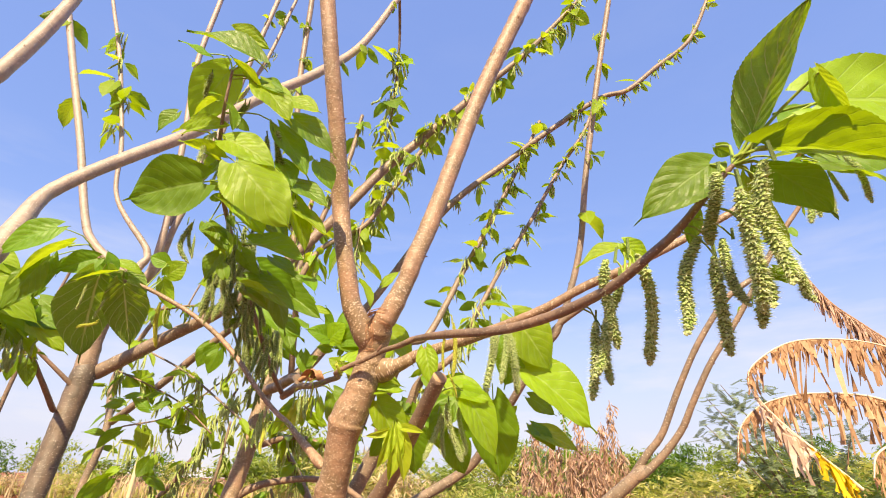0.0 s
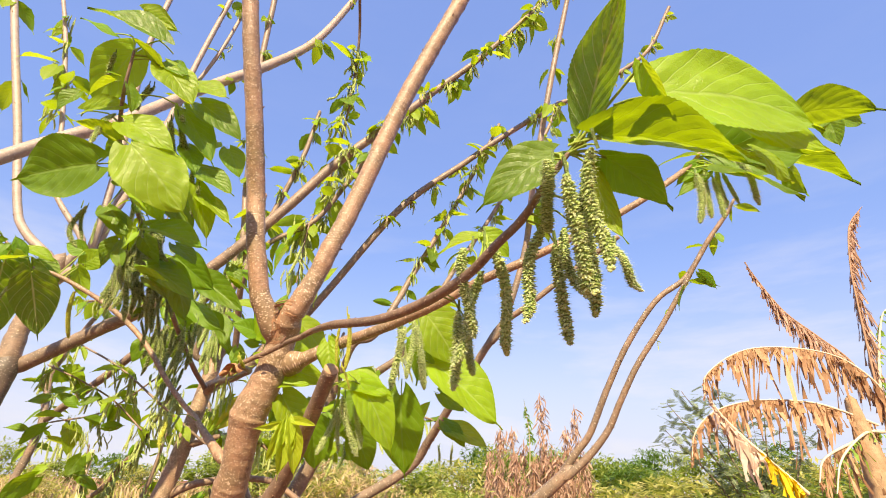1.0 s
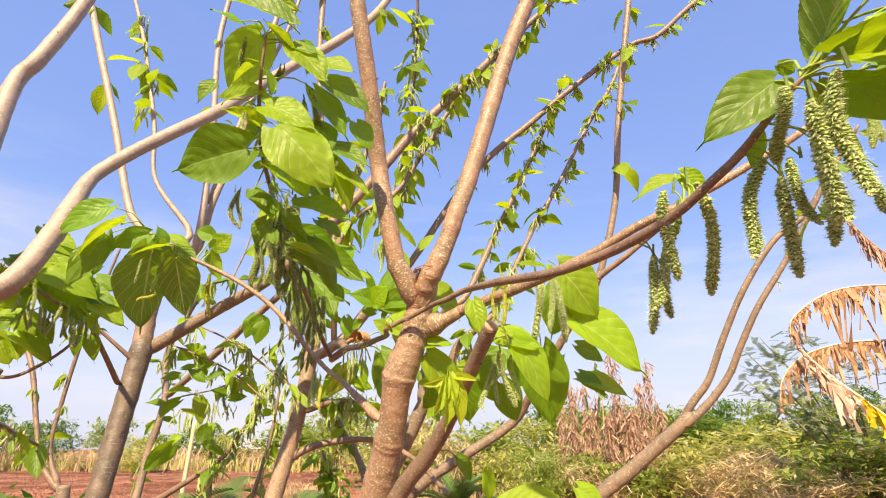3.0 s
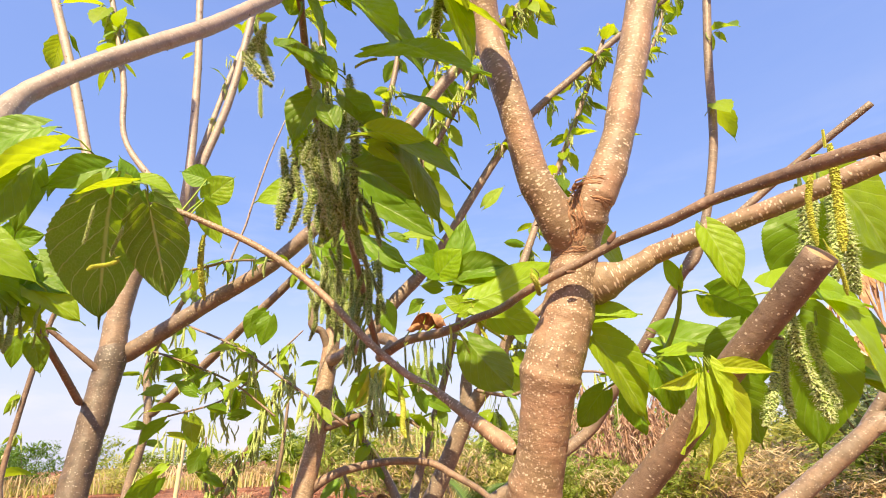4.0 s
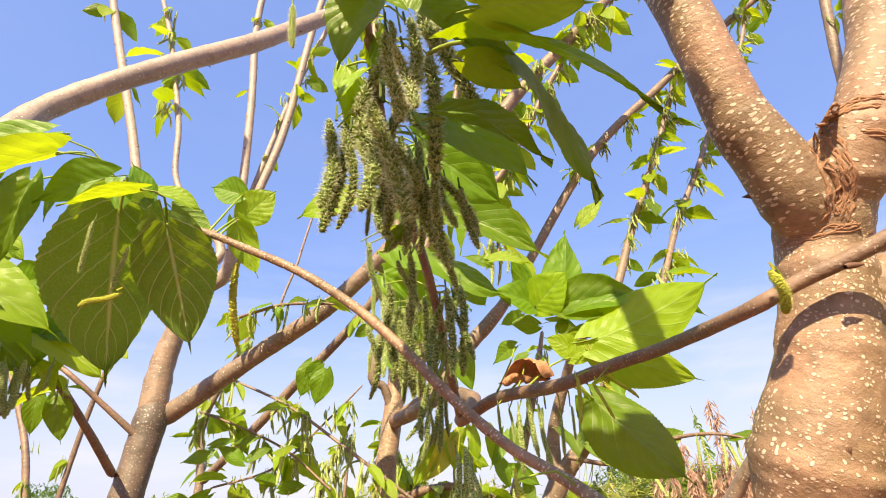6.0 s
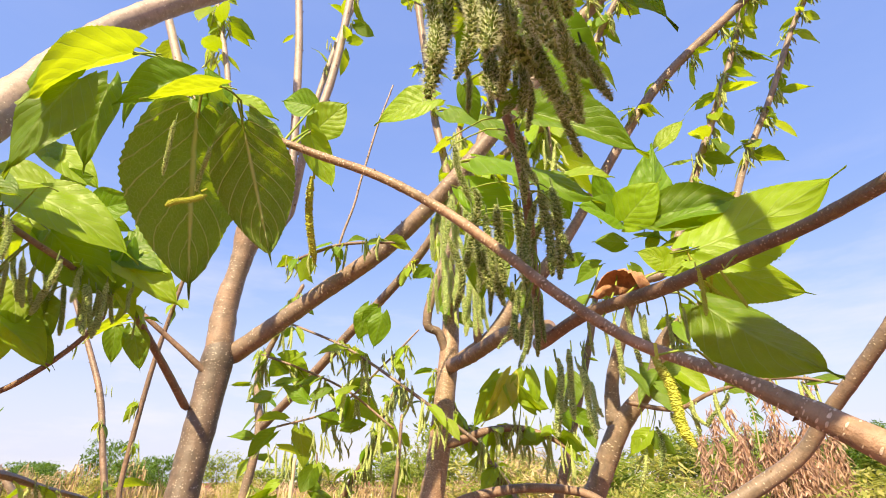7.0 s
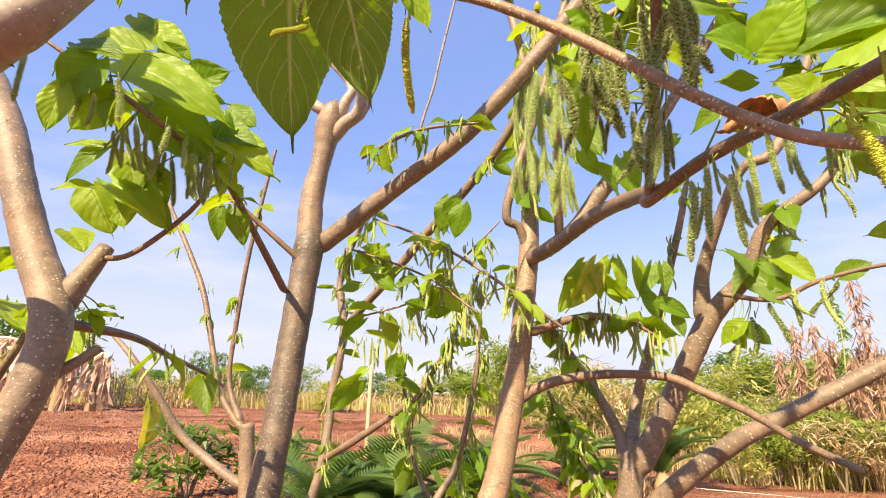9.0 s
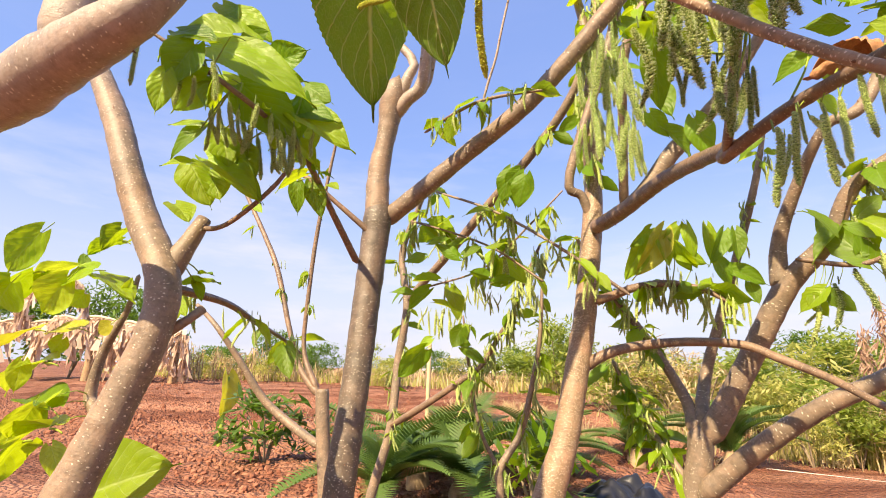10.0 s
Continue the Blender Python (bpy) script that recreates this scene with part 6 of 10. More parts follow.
stalk("C_trunk", (-0.766, 2.027, 1.586), 0.0009)
catkin(w, (-0.797, 2.093, 1.606), (-0.809, 2.093, 1.541), "near", fat=1)
stalk("C_trunk", (-0.797, 2.093, 1.606), 0.0009)
catkin(w, (-0.837, 2.058, 1.538), (-0.837, 2.058, 1.481), "near", fat=1)
stalk("C_trunk", (-0.837, 2.058, 1.538), 0.0009)
catkin(w, (-0.686, 1.999, 1.536), (-0.681, 1.999, 1.439), "near", fat=1)
stalk("C_trunk", (-0.686, 1.999, 1.536), 0.0009)
w = STEMS["C_shoot"][0]
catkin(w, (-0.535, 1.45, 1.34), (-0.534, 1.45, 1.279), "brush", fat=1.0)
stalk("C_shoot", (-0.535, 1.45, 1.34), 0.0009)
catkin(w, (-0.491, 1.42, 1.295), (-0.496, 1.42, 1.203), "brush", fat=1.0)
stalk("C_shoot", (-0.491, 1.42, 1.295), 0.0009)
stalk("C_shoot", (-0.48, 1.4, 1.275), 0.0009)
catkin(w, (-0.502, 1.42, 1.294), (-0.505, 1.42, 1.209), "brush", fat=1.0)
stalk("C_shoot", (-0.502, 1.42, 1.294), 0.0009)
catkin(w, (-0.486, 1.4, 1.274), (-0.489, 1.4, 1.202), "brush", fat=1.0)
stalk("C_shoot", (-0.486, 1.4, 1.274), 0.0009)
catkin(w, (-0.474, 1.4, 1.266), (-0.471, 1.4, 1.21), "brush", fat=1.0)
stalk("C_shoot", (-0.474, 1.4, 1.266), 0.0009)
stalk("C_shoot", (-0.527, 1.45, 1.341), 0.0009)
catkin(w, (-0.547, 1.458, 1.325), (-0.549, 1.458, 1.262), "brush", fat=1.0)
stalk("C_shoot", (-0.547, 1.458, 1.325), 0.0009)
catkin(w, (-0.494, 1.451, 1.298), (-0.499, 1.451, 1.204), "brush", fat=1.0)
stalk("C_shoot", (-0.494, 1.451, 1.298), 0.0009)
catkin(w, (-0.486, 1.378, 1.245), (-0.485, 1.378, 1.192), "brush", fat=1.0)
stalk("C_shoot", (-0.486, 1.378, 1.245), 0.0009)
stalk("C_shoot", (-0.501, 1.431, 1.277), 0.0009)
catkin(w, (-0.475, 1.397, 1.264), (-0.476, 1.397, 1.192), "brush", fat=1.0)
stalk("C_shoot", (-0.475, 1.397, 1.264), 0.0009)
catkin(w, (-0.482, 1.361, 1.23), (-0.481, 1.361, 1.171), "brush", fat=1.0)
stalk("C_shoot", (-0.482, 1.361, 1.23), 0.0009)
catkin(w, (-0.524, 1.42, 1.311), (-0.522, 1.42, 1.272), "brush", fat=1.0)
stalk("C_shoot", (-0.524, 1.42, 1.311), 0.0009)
w = STEMS["C_trunk"][0]
leaf(w, (-0.687, 2.1, 1.861), (-0.561, 2, 1.795), 7, "big_leaf", 0.61)
stalk("C_trunk", (-0.687, 2.1, 1.861))
leaf(w, (-0.668, 2, 1.77), (-0.515, 1.9, 1.684), -15, "big_leaf", 0.53)
stalk("C_trunk", (-0.668, 2, 1.77))
leaf(w, (-0.692, 2, 1.829), (-0.629, 2, 1.74), 63, "big_leaf", 0.61)
stalk("C_trunk", (-0.692, 2, 1.829))
leaf(w, (-0.833, 2.05, 1.614), (-0.889, 2.05, 1.585), -119, "big_leaf", 0.61)
stalk("C_trunk", (-0.833, 2.05, 1.614))
leaf(w, (-0.638, 1.9, 1.575), (-0.572, 1.85, 1.475), 22, "big_leaf", 0.61)
stalk("C_trunk", (-0.638, 1.9, 1.575))
leaf(w, (-0.637, 1.95, 1.529), (-0.6, 1.95, 1.463), 92, "big_leaf", 0.61)
stalk("C_trunk", (-0.637, 1.95, 1.529))
leaf(w, (-0.604, 1.95, 1.478), (-0.543, 1.95, 1.397), -26, "big_leaf", 0.53)
stalk("C_trunk", (-0.604, 1.95, 1.478))
leaf(w, (-0.559, 1.8, 1.572), (-0.482, 1.75, 1.537), 10, "big_leaf", 0.61)
stalk("C_trunk", (-0.559, 1.8, 1.572))
leaf(w, (-0.545, 1.9, 1.467), (-0.522, 1.9, 1.372), 3, "big_leaf", 0.61)
stalk("C_trunk", (-0.545, 1.9, 1.467))
leaf(w, (-1.057, 2.2, 1.565), (-1.116, 2.2, 1.518), -117, "big_leaf", 0.68)
stalk("C_trunk", (-1.057, 2.2, 1.565))
leaf(w, (-1.039, 2.2, 1.543), (-1.068, 2.2, 1.434), -25, "big_leaf", 0.68)
stalk("C_trunk", (-1.039, 2.2, 1.543))
leaf(w, (-1.086, 2.2, 1.571), (-1.126, 2.2, 1.462), -109, "big_leaf", 0.68)
stalk("C_trunk", (-1.086, 2.2, 1.571))
w = STEMS["D_tw"][0]
leaf(w, (-0.039, 2.53, 1.308), (0.033, 2.5, 1.338), 89, "small_leaf", 0.76)
stalk("D_tw", (-0.039, 2.53, 1.308))
leaf(w, (-0.174, 2.6, 1.274), (-0.286, 2.62, 1.446), -88, "small_leaf", 0.53)
stalk("D_tw", (-0.174, 2.6, 1.274))
leaf(w, (-0.187, 2.6, 1.296), (-0.133, 2.6, 1.382), 91, "small_leaf", 0.61)
stalk("D_tw", (-0.187, 2.6, 1.296))
leaf(w, (0.142, 2.45, 1.304), (0.221, 2.42, 1.328), 36, "small_leaf", 0.61)
stalk("D_tw", (0.142, 2.45, 1.304))
leaf(w, (-0.281, 2.6, 1.196), (-0.355, 2.6, 1.129), -70, "small_young", 0.61)
stalk("D_tw", (-0.281, 2.6, 1.196))
leaf(w, (-0.275, 2.6, 1.187), (-0.206, 2.6, 1.127), 85, "small_leaf", 0.61)
stalk("D_tw", (-0.275, 2.6, 1.187))
leaf(w, (-0.316, 2.6, 1.18), (-0.278, 2.6, 1.111), 94, "small_young", 0.61)
stalk("D_tw", (-0.316, 2.6, 1.18))
w = STEMS["D_tw"][0]
catkin(w, (-0.147, 2.57, 1.28), (-0.137, 2.57, 1.194), "far", fat=1.9)
stalk("D_tw", (-0.147, 2.57, 1.28), 0.0009)
catkin(w, (-0.075, 2.54, 1.296), (-0.075, 2.54, 1.155), "far", fat=1.2)
stalk("D_tw", (-0.075, 2.54, 1.296), 0.0009)
catkin(w, (-0.056, 2.53, 1.296), (-0.074, 2.53, 1.189), "brush", fat=1.5)
stalk("D_tw", (-0.056, 2.53, 1.296), 0.0009)
catkin(w, (0.058, 2.48, 1.311), (0.05, 2.48, 1.223), "far", fat=1.2)
stalk("D_tw", (0.058, 2.48, 1.311), 0.0009)
catkin(w, (0.072, 2.48, 1.313), (0.073, 2.48, 1.238), "far", fat=1.2)
stalk("D_tw", (0.072, 2.48, 1.313), 0.0009)
catkin(w, (0.118, 2.45, 1.304), (0.11, 2.45, 1.209), "far", fat=1.2)
stalk("D_tw", (0.118, 2.45, 1.304), 0.0009)
catkin(w, (0.136, 2.45, 1.303), (0.129, 2.45, 1.18), "far", fat=1.2)
stalk("D_tw", (0.136, 2.45, 1.303), 0.0009)
catkin(w, (0.154, 2.45, 1.301), (0.152, 2.45, 1.236), "far", fat=1.2)
stalk("D_tw", (0.154, 2.45, 1.301), 0.0009)
catkin(w, (-0.247, 2.6, 1.212), (-0.249, 2.6, 1.082), "brush", fat=1.4)
stalk("D_tw", (-0.247, 2.6, 1.212), 0.0009)
catkin(w, (-0.194, 2.6, 1.253), (-0.198, 2.6, 1.126), "brush", fat=1.5)
stalk("D_tw", (-0.194, 2.6, 1.253), 0.0009)
catkin(w, (-0.134, 2.57, 1.271), (-0.152, 2.57, 1.178), "far", fat=1.9)
stalk("D_tw", (-0.134, 2.57, 1.271), 0.0009)
catkin(w, (-0.309, 2.6, 1.171), (-0.316, 2.6, 1.033), "far", fat=1.2)
stalk("D_tw", (-0.309, 2.6, 1.171), 0.0009)
catkin(w, (-0.292, 2.6, 1.179), (-0.293, 2.6, 1.092), "far", fat=1.9)
stalk("D_tw", (-0.292, 2.6, 1.179), 0.0009)
w = STEMS["bl_stick"][0]
leaf(w, (-2.48, 1.5, 1.347), (-2.657, 1.45, 1.192), -122, "big_young", 0.53)
stalk("bl_stick", (-2.48, 1.5, 1.347))
leaf(w, (-2.044, 1.55, 1.284), (-2.263, 1.55, 1.281), -4, "big_leaf", 0.38)
stalk("bl_stick", (-2.044, 1.55, 1.284))
leaf(w, (-2.285, 1.55, 1.228), (-2.537, 1.52, 1.253), -6, "big_lime", 0.46)
stalk("bl_stick", (-2.285, 1.55, 1.228))
leaf(w, (-2.188, 1.55, 1.206), (-2.376, 1.52, 1.175), -57, "big_young", 0.53)
stalk("bl_stick", (-2.188, 1.55, 1.206))
leaf(w, (-2.265, 1.52, 1.176), (-2.403, 1.5, 1.057), -125, "big_lime", 0.68)
stalk("bl_stick", (-2.265, 1.52, 1.176))
leaf(w, (-2.463, 1.5, 1.215), (-2.728, 1.48, 1.152), -9, "big_leaf", 0.61)
stalk("bl_stick", (-2.463, 1.5, 1.215))
leaf(w, (-2.261, 1.6, 1.208), (-2.006, 1.6, 1.13), 4, "big_young", 0.46)
stalk("bl_stick", (-2.261, 1.6, 1.208))
leaf(w, (-2.132, 1.6, 1.043), (-2.178, 1.58, 1.014), -101, "big_yellow", 0.91)
stalk("bl_stick", (-2.132, 1.6, 1.043))
leaf(w, (-2.32, 1.6, 1.038), (-2.526, 1.58, 1.041), -32, "big_yellow", 0.53)
stalk("bl_stick", (-2.32, 1.6, 1.038))
leaf(w, (-2.36, 1.5, 1.027), (-2.583, 1.48, 0.993), -23, "big_yellow", 0.53)
stalk("bl_stick", (-2.36, 1.5, 1.027))
leaf(w, (-2.375, 1.55, 0.931), (-2.65, 1.52, 0.898), -25, "big_lime", 0.53)
stalk("bl_stick", (-2.375, 1.55, 0.931))
leaf(w, (-2.395, 1.5, 0.929), (-2.42, 1.5, 0.829), -57, "big_lime", 0.68)
stalk("bl_stick", (-2.395, 1.5, 0.929))
leaf(w, (-2.268, 1.55, 0.799), (-2.496, 1.55, 0.841), -20, "big_leaf", 0.61)
stalk("bl_stick", (-2.268, 1.55, 0.799))
leaf(w, (-2.251, 1.55, 0.749), (-2.538, 1.52, 0.713), 0, "big_lime", 0.53)
stalk("bl_stick", (-2.251, 1.55, 0.749))
leaf(w, (-2.256, 1.55, 0.835), (-2.364, 1.52, 0.766), -36, "big_lime", 0.53)
stalk("bl_stick", (-2.256, 1.55, 0.835))
leaf(w, (-2.465, 1.45, 1.169), (-2.626, 1.45, 1.068), -135, "big_young", 0.84)
stalk("bl_stick", (-2.465, 1.45, 1.169))
leaf(w, (-2.281, 1.58, 1.142), (-2.38, 1.58, 1.096), -140, "big_lime", 0.68)
stalk("bl_stick", (-2.281, 1.58, 1.142))
leaf(w, (-2.368, 1.58, 1.002), (-2.452, 1.58, 0.93), -142, "big_lime", 0.53)
stalk("bl_stick", (-2.368, 1.58, 1.002))
leaf(w, (-2.255, 1.5, 0.806), (-2.38, 1.5, 0.688), -171, "big_lime", 0.61)
stalk("bl_stick", (-2.255, 1.5, 0.806))
leaf(w, (-2.363, 1.6, 1.235), (-2.392, 1.6, 1.306), -15, "big_leaf", 0.53)
stalk("bl_stick", (-2.363, 1.6, 1.235))
leaf(w, (-2.125, 1.62, 1.14), (-2.094, 1.62, 1.19), 150, "big_lime", 0.53)
stalk("bl_stick", (-2.125, 1.62, 1.14))
leaf(w, (-2.279, 1.5, 0.713), (-2.498, 1.5, 0.614), -9, "big_young", 0.61)
stalk("bl_stick", (-2.279, 1.5, 0.713))
leaf(w, (-2.108, 1.5, 0.714), (-2.013, 1.5, 0.643), 22, "big_lime", 0.53)
stalk("bl_stick", (-2.108, 1.5, 0.714))
w = STEMS["E_trunk"][0]
leaf(w, (-1.604, 1.36, 0.689), (-1.446, 1.42, 0.76), 70, "big_young", 0.95)
stalk("E_trunk", (-1.604, 1.36, 0.689))
leaf(w, (-1.744, 1.4, 1.242), (-1.871, 1.42, 1.226), 4, "big_leaf", 0.46)
stalk("E_trunk", (-1.744, 1.4, 1.242))
leaf(w, (-1.622, 1.42, 1.212), (-1.623, 1.42, 1.153), -57, "big_leaf", 0.61)
stalk("E_trunk", (-1.622, 1.42, 1.212))
leaf(w, (-1.531, 1.45, 1.101), (-1.446, 1.47, 1.117), 7, "big_young", 0.46)
stalk("E_trunk", (-1.531, 1.45, 1.101))
leaf(w, (-1.486, 1.45, 1.122), (-1.439, 1.45, 1.125), 3, "big_leaf", 0.46)
stalk("E_trunk", (-1.486, 1.45, 1.122))
leaf(w, (-1.568, 1.45, 1.084), (-1.514, 1.45, 1.033), 40, "big_young", 0.53)
stalk("E_trunk", (-1.568, 1.45, 1.084))
leaf(w, (-1.502, 1.45, 1.105), (-1.463, 1.45, 1.067), 18, "big_leaf", 0.53)
stalk("E_trunk", (-1.502, 1.45, 1.105))
w = STEMS["D_4"][0]
leaf(w, (-0.342, 2.2, 1.32), (-0.284, 2.15, 1.259), 10, "small_leaf", 0.46)
stalk("D_4", (-0.342, 2.2, 1.32))
leaf(w, (-0.275, 2.2, 1.277), (-0.221, 2.2, 1.245), 65, "small_leaf", 0.61)
stalk("D_4", (-0.275, 2.2, 1.277))
leaf(w, (-0.252, 2.2, 1.301), (-0.199, 2.2, 1.346), 93, "small_leaf", 0.61)
stalk("D_4", (-0.252, 2.2, 1.301))
leaf(w, (-0.408, 2.3, 1.56), (-0.471, 2.3, 1.523), -53, "small_leaf", 0.61)
stalk("D_4", (-0.408, 2.3, 1.56))
leaf(w, (-0.284, 2.2, 1.607), (-0.248, 2.2, 1.552), 74, "big_young", 0.61)
stalk("D_4", (-0.284, 2.2, 1.607))
leaf(w, (-0.413, 2.3, 1.697), (-0.485, 2.3, 1.664), -113, "small_leaf", 0.61)
stalk("D_4", (-0.413, 2.3, 1.697))

# leaves and catkins on the nearer shoots
w = STEMS["C_shoot"][0]
leaf(w, (-0.33, 0.783, 1.772), (-0.444, 0.723, 1.822), -67, "big_leaf", 0.55, 1)
stalk("C_shoot", (-0.33, 0.783, 1.772))
leaf(w, (-0.398, 0.813, 1.776), (-0.477, 0.834, 1.661), -130, "big_young", 0.72, 2)
stalk("C_shoot", (-0.398, 0.813, 1.776))
leaf(w, (-0.326, 0.796, 1.722), (-0.357, 0.748, 1.751), -12, "big_young", 0.55, 0)
stalk("C_shoot", (-0.326, 0.796, 1.722))
leaf(w, (-0.514, 0.856, 1.706), (-0.542, 0.845, 1.659), -77, "big_leaf", 0.7, 1)
stalk("C_shoot", (-0.514, 0.856, 1.706))
leaf(w, (-0.387, 0.841, 1.581), (-0.444, 0.798, 1.599), 11, "big_young", 0.6, 4)
stalk("C_shoot", (-0.387, 0.841, 1.581))
leaf(w, (-0.471, 0.841, 1.648), (-0.375, 0.808, 1.651), 85, "big_young", 0.5, 1)
stalk("C_shoot", (-0.471, 0.841, 1.648))
leaf(w, (-0.411, 0.844, 1.53), (-0.56, 0.828, 1.488), -111, "big_leaf", 0.76, 1)
stalk("C_shoot", (-0.411, 0.844, 1.53))
leaf(w, (-0.336, 0.813, 1.55), (-0.222, 0.834, 1.444), 77, "big_young", 0.8, 3)
stalk("C_shoot", (-0.336, 0.813, 1.55))
leaf(w, (-0.376, 0.827, 1.612), (-0.27, 0.815, 1.571), 66, "big_young", 0.7, 2)
stalk("C_shoot", (-0.376, 0.827, 1.612))
leaf(w, (-0.322, 0.803, 1.731), (-0.246, 0.812, 1.647), 60, "big_young", 0.72, 0)
stalk("C_shoot", (-0.322, 0.803, 1.731))
leaf(w, (-0.338, 0.819, 1.743), (-0.273, 0.799, 1.717), 60, "big_leaf", 0.7, 1)
stalk("C_shoot", (-0.338, 0.819, 1.743))
leaf(w, (-0.283, 0.857, 1.735), (-0.211, 0.843, 1.699), 65, "big_young", 0.7, 0)
stalk("C_shoot", (-0.283, 0.857, 1.735))
leaf(w, (-0.277, 0.874, 1.701), (-0.179, 0.873, 1.639), 67, "big_leaf", 0.62, 2)
stalk("C_shoot", (-0.277, 0.874, 1.701))
leaf(w, (-0.303, 0.873, 1.679), (-0.224, 0.892, 1.575), 59, "big_leaf", 0.55, 0)
stalk("C_shoot", (-0.303, 0.873, 1.679))
leaf(w, (-0.293, 0.897, 1.609), (-0.255, 0.891, 1.553), 46, "big_leaf", 0.75, 1)
stalk("C_shoot", (-0.293, 0.897, 1.609))
leaf(w, (-0.229, 0.93, 1.633), (-0.191, 0.927, 1.574), 61, "big_leaf", 0.75, 2)
stalk("C_shoot", (-0.229, 0.93, 1.633))
leaf(w, (-0.273, 0.922, 1.579), (-0.188, 0.917, 1.525), 53, "big_leaf", 0.62, 0)
stalk("C_shoot", (-0.273, 0.922, 1.579))
leaf(w, (-0.27, 0.919, 1.54), (-0.213, 0.936, 1.44), 58, "big_young", 0.5, 2)
stalk("C_shoot", (-0.27, 0.919, 1.54))
leaf(w, (-0.269, 0.936, 1.53), (-0.183, 0.934, 1.468), 38, "big_young", 0.5, 0)
stalk("C_shoot", (-0.269, 0.936, 1.53))
leaf(w, (-0.338, 0.93, 1.447), (-0.219, 0.911, 1.422), 51, "big_leaf", 0.58, 1)
stalk("C_shoot", (-0.338, 0.93, 1.447))
leaf(w, (-0.438, 0.938, 1.496), (-0.376, 0.931, 1.444), 41, "big_leaf", 0.75, 3)
stalk("C_shoot", (-0.438, 0.938, 1.496))
leaf(w, (-0.361, 0.909, 1.513), (-0.301, 0.903, 1.459), 53, "big_young", 0.8, 1)
stalk("C_shoot", (-0.361, 0.909, 1.513))
leaf(w, (-0.361, 0.988, 1.396), (-0.242, 0.978, 1.353), 44, "big_leaf", 0.55, 2)
stalk("C_shoot", (-0.361, 0.988, 1.396))
leaf(w, (-0.316, 0.989, 1.442), (-0.255, 0.977, 1.399), 36, "big_leaf", 0.6, 0)
stalk("C_shoot", (-0.316, 0.989, 1.442))
leaf(w, (-0.408, 0.908, 1.534), (-0.346, 0.896, 1.493), 36, "big_young", 0.6, 1)
stalk("C_shoot", (-0.408, 0.908, 1.534))
leaf(w, (-0.332, 1.016, 1.409), (-0.264, 1.032, 1.31), 47, "big_leaf", 0.55, 3)
stalk("C_shoot", (-0.332, 1.016, 1.409))
leaf(w, (-0.421, 0.975, 1.443), (-0.443, 0.969, 1.385), -78, "big_leaf", 0.7, 1)
stalk("C_shoot", (-0.421, 0.975, 1.443))
leaf(w, (-0.252, 0.924, 1.645), (-0.256, 0.905, 1.616), -31, "big_young", 0.9, 0)
stalk("C_shoot", (-0.252, 0.924, 1.645))
leaf(w, (-0.444, 0.805, 1.813), (-0.484, 0.765, 1.826), -59, "big_leaf", 0.6, 3)
stalk("C_shoot", (-0.444, 0.805, 1.813))
leaf(w, (-0.396, 0.793, 1.863), (-0.316, 0.784, 1.815), 91, "big_young", 0.5, 1)
stalk("C_shoot", (-0.396, 0.793, 1.863))
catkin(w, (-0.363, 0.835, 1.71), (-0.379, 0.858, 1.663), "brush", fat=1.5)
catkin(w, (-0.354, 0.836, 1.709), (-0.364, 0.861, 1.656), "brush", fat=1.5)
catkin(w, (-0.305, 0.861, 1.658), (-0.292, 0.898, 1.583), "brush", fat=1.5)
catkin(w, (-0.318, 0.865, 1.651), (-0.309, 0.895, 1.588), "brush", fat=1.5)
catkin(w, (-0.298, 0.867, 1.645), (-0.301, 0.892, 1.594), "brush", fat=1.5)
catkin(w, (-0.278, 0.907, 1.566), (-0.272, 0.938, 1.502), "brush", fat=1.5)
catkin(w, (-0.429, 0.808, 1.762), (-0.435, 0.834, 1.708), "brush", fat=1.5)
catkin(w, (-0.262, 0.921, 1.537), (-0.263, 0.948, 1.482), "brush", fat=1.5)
w = STEMS["C_limb"][0]
leaf(w, (-0.347, 1.55, 1.424), (-0.292, 1.502, 1.462), 111, "big_young", 0.95, 0)
stalk("C_limb", (-0.347, 1.55, 1.424))
leaf(w, (-0.35, 1.558, 1.431), (-0.403, 1.499, 1.446), -87, "big_leaf", 0.8, 1)
stalk("C_limb", (-0.35, 1.558, 1.431))
leaf(w, (-0.308, 1.541, 1.421), (-0.182, 1.493, 1.407), 86, "big_leaf", 0.62, 1)
stalk("C_limb", (-0.308, 1.541, 1.421))
leaf(w, (-0.306, 1.558, 1.434), (-0.267, 1.532, 1.557), 147, "big_leaf", 0.55, 3)
stalk("C_limb", (-0.306, 1.558, 1.434))
leaf(w, (-0.291, 1.53, 1.405), (-0.192, 1.484, 1.418), 55, "big_leaf", 0.5, 2)
stalk("C_limb", (-0.291, 1.53, 1.405))
leaf(w, (-0.267, 1.499, 1.343), (-0.098, 1.484, 1.383), -100, "big_young", 0.66, 2)
stalk("C_limb", (-0.267, 1.499, 1.343))
leaf(w, (-0.26, 1.53, 1.33), (-0.119, 1.611, 1.3), -65, "big_young", 0.5, 0)
stalk("C_limb", (-0.26, 1.53, 1.33))
leaf(w, (-0.289, 1.445, 1.25), (-0.205, 1.38, 1.129), -124, "big_leaf", 0.56, 1)
stalk("C_limb", (-0.289, 1.445, 1.25))
leaf(w, (-0.287, 1.468, 1.252), (-0.246, 1.515, 1.182), -151, "big_leaf", 0.4, 4)
stalk("C_limb", (-0.287, 1.468, 1.252))
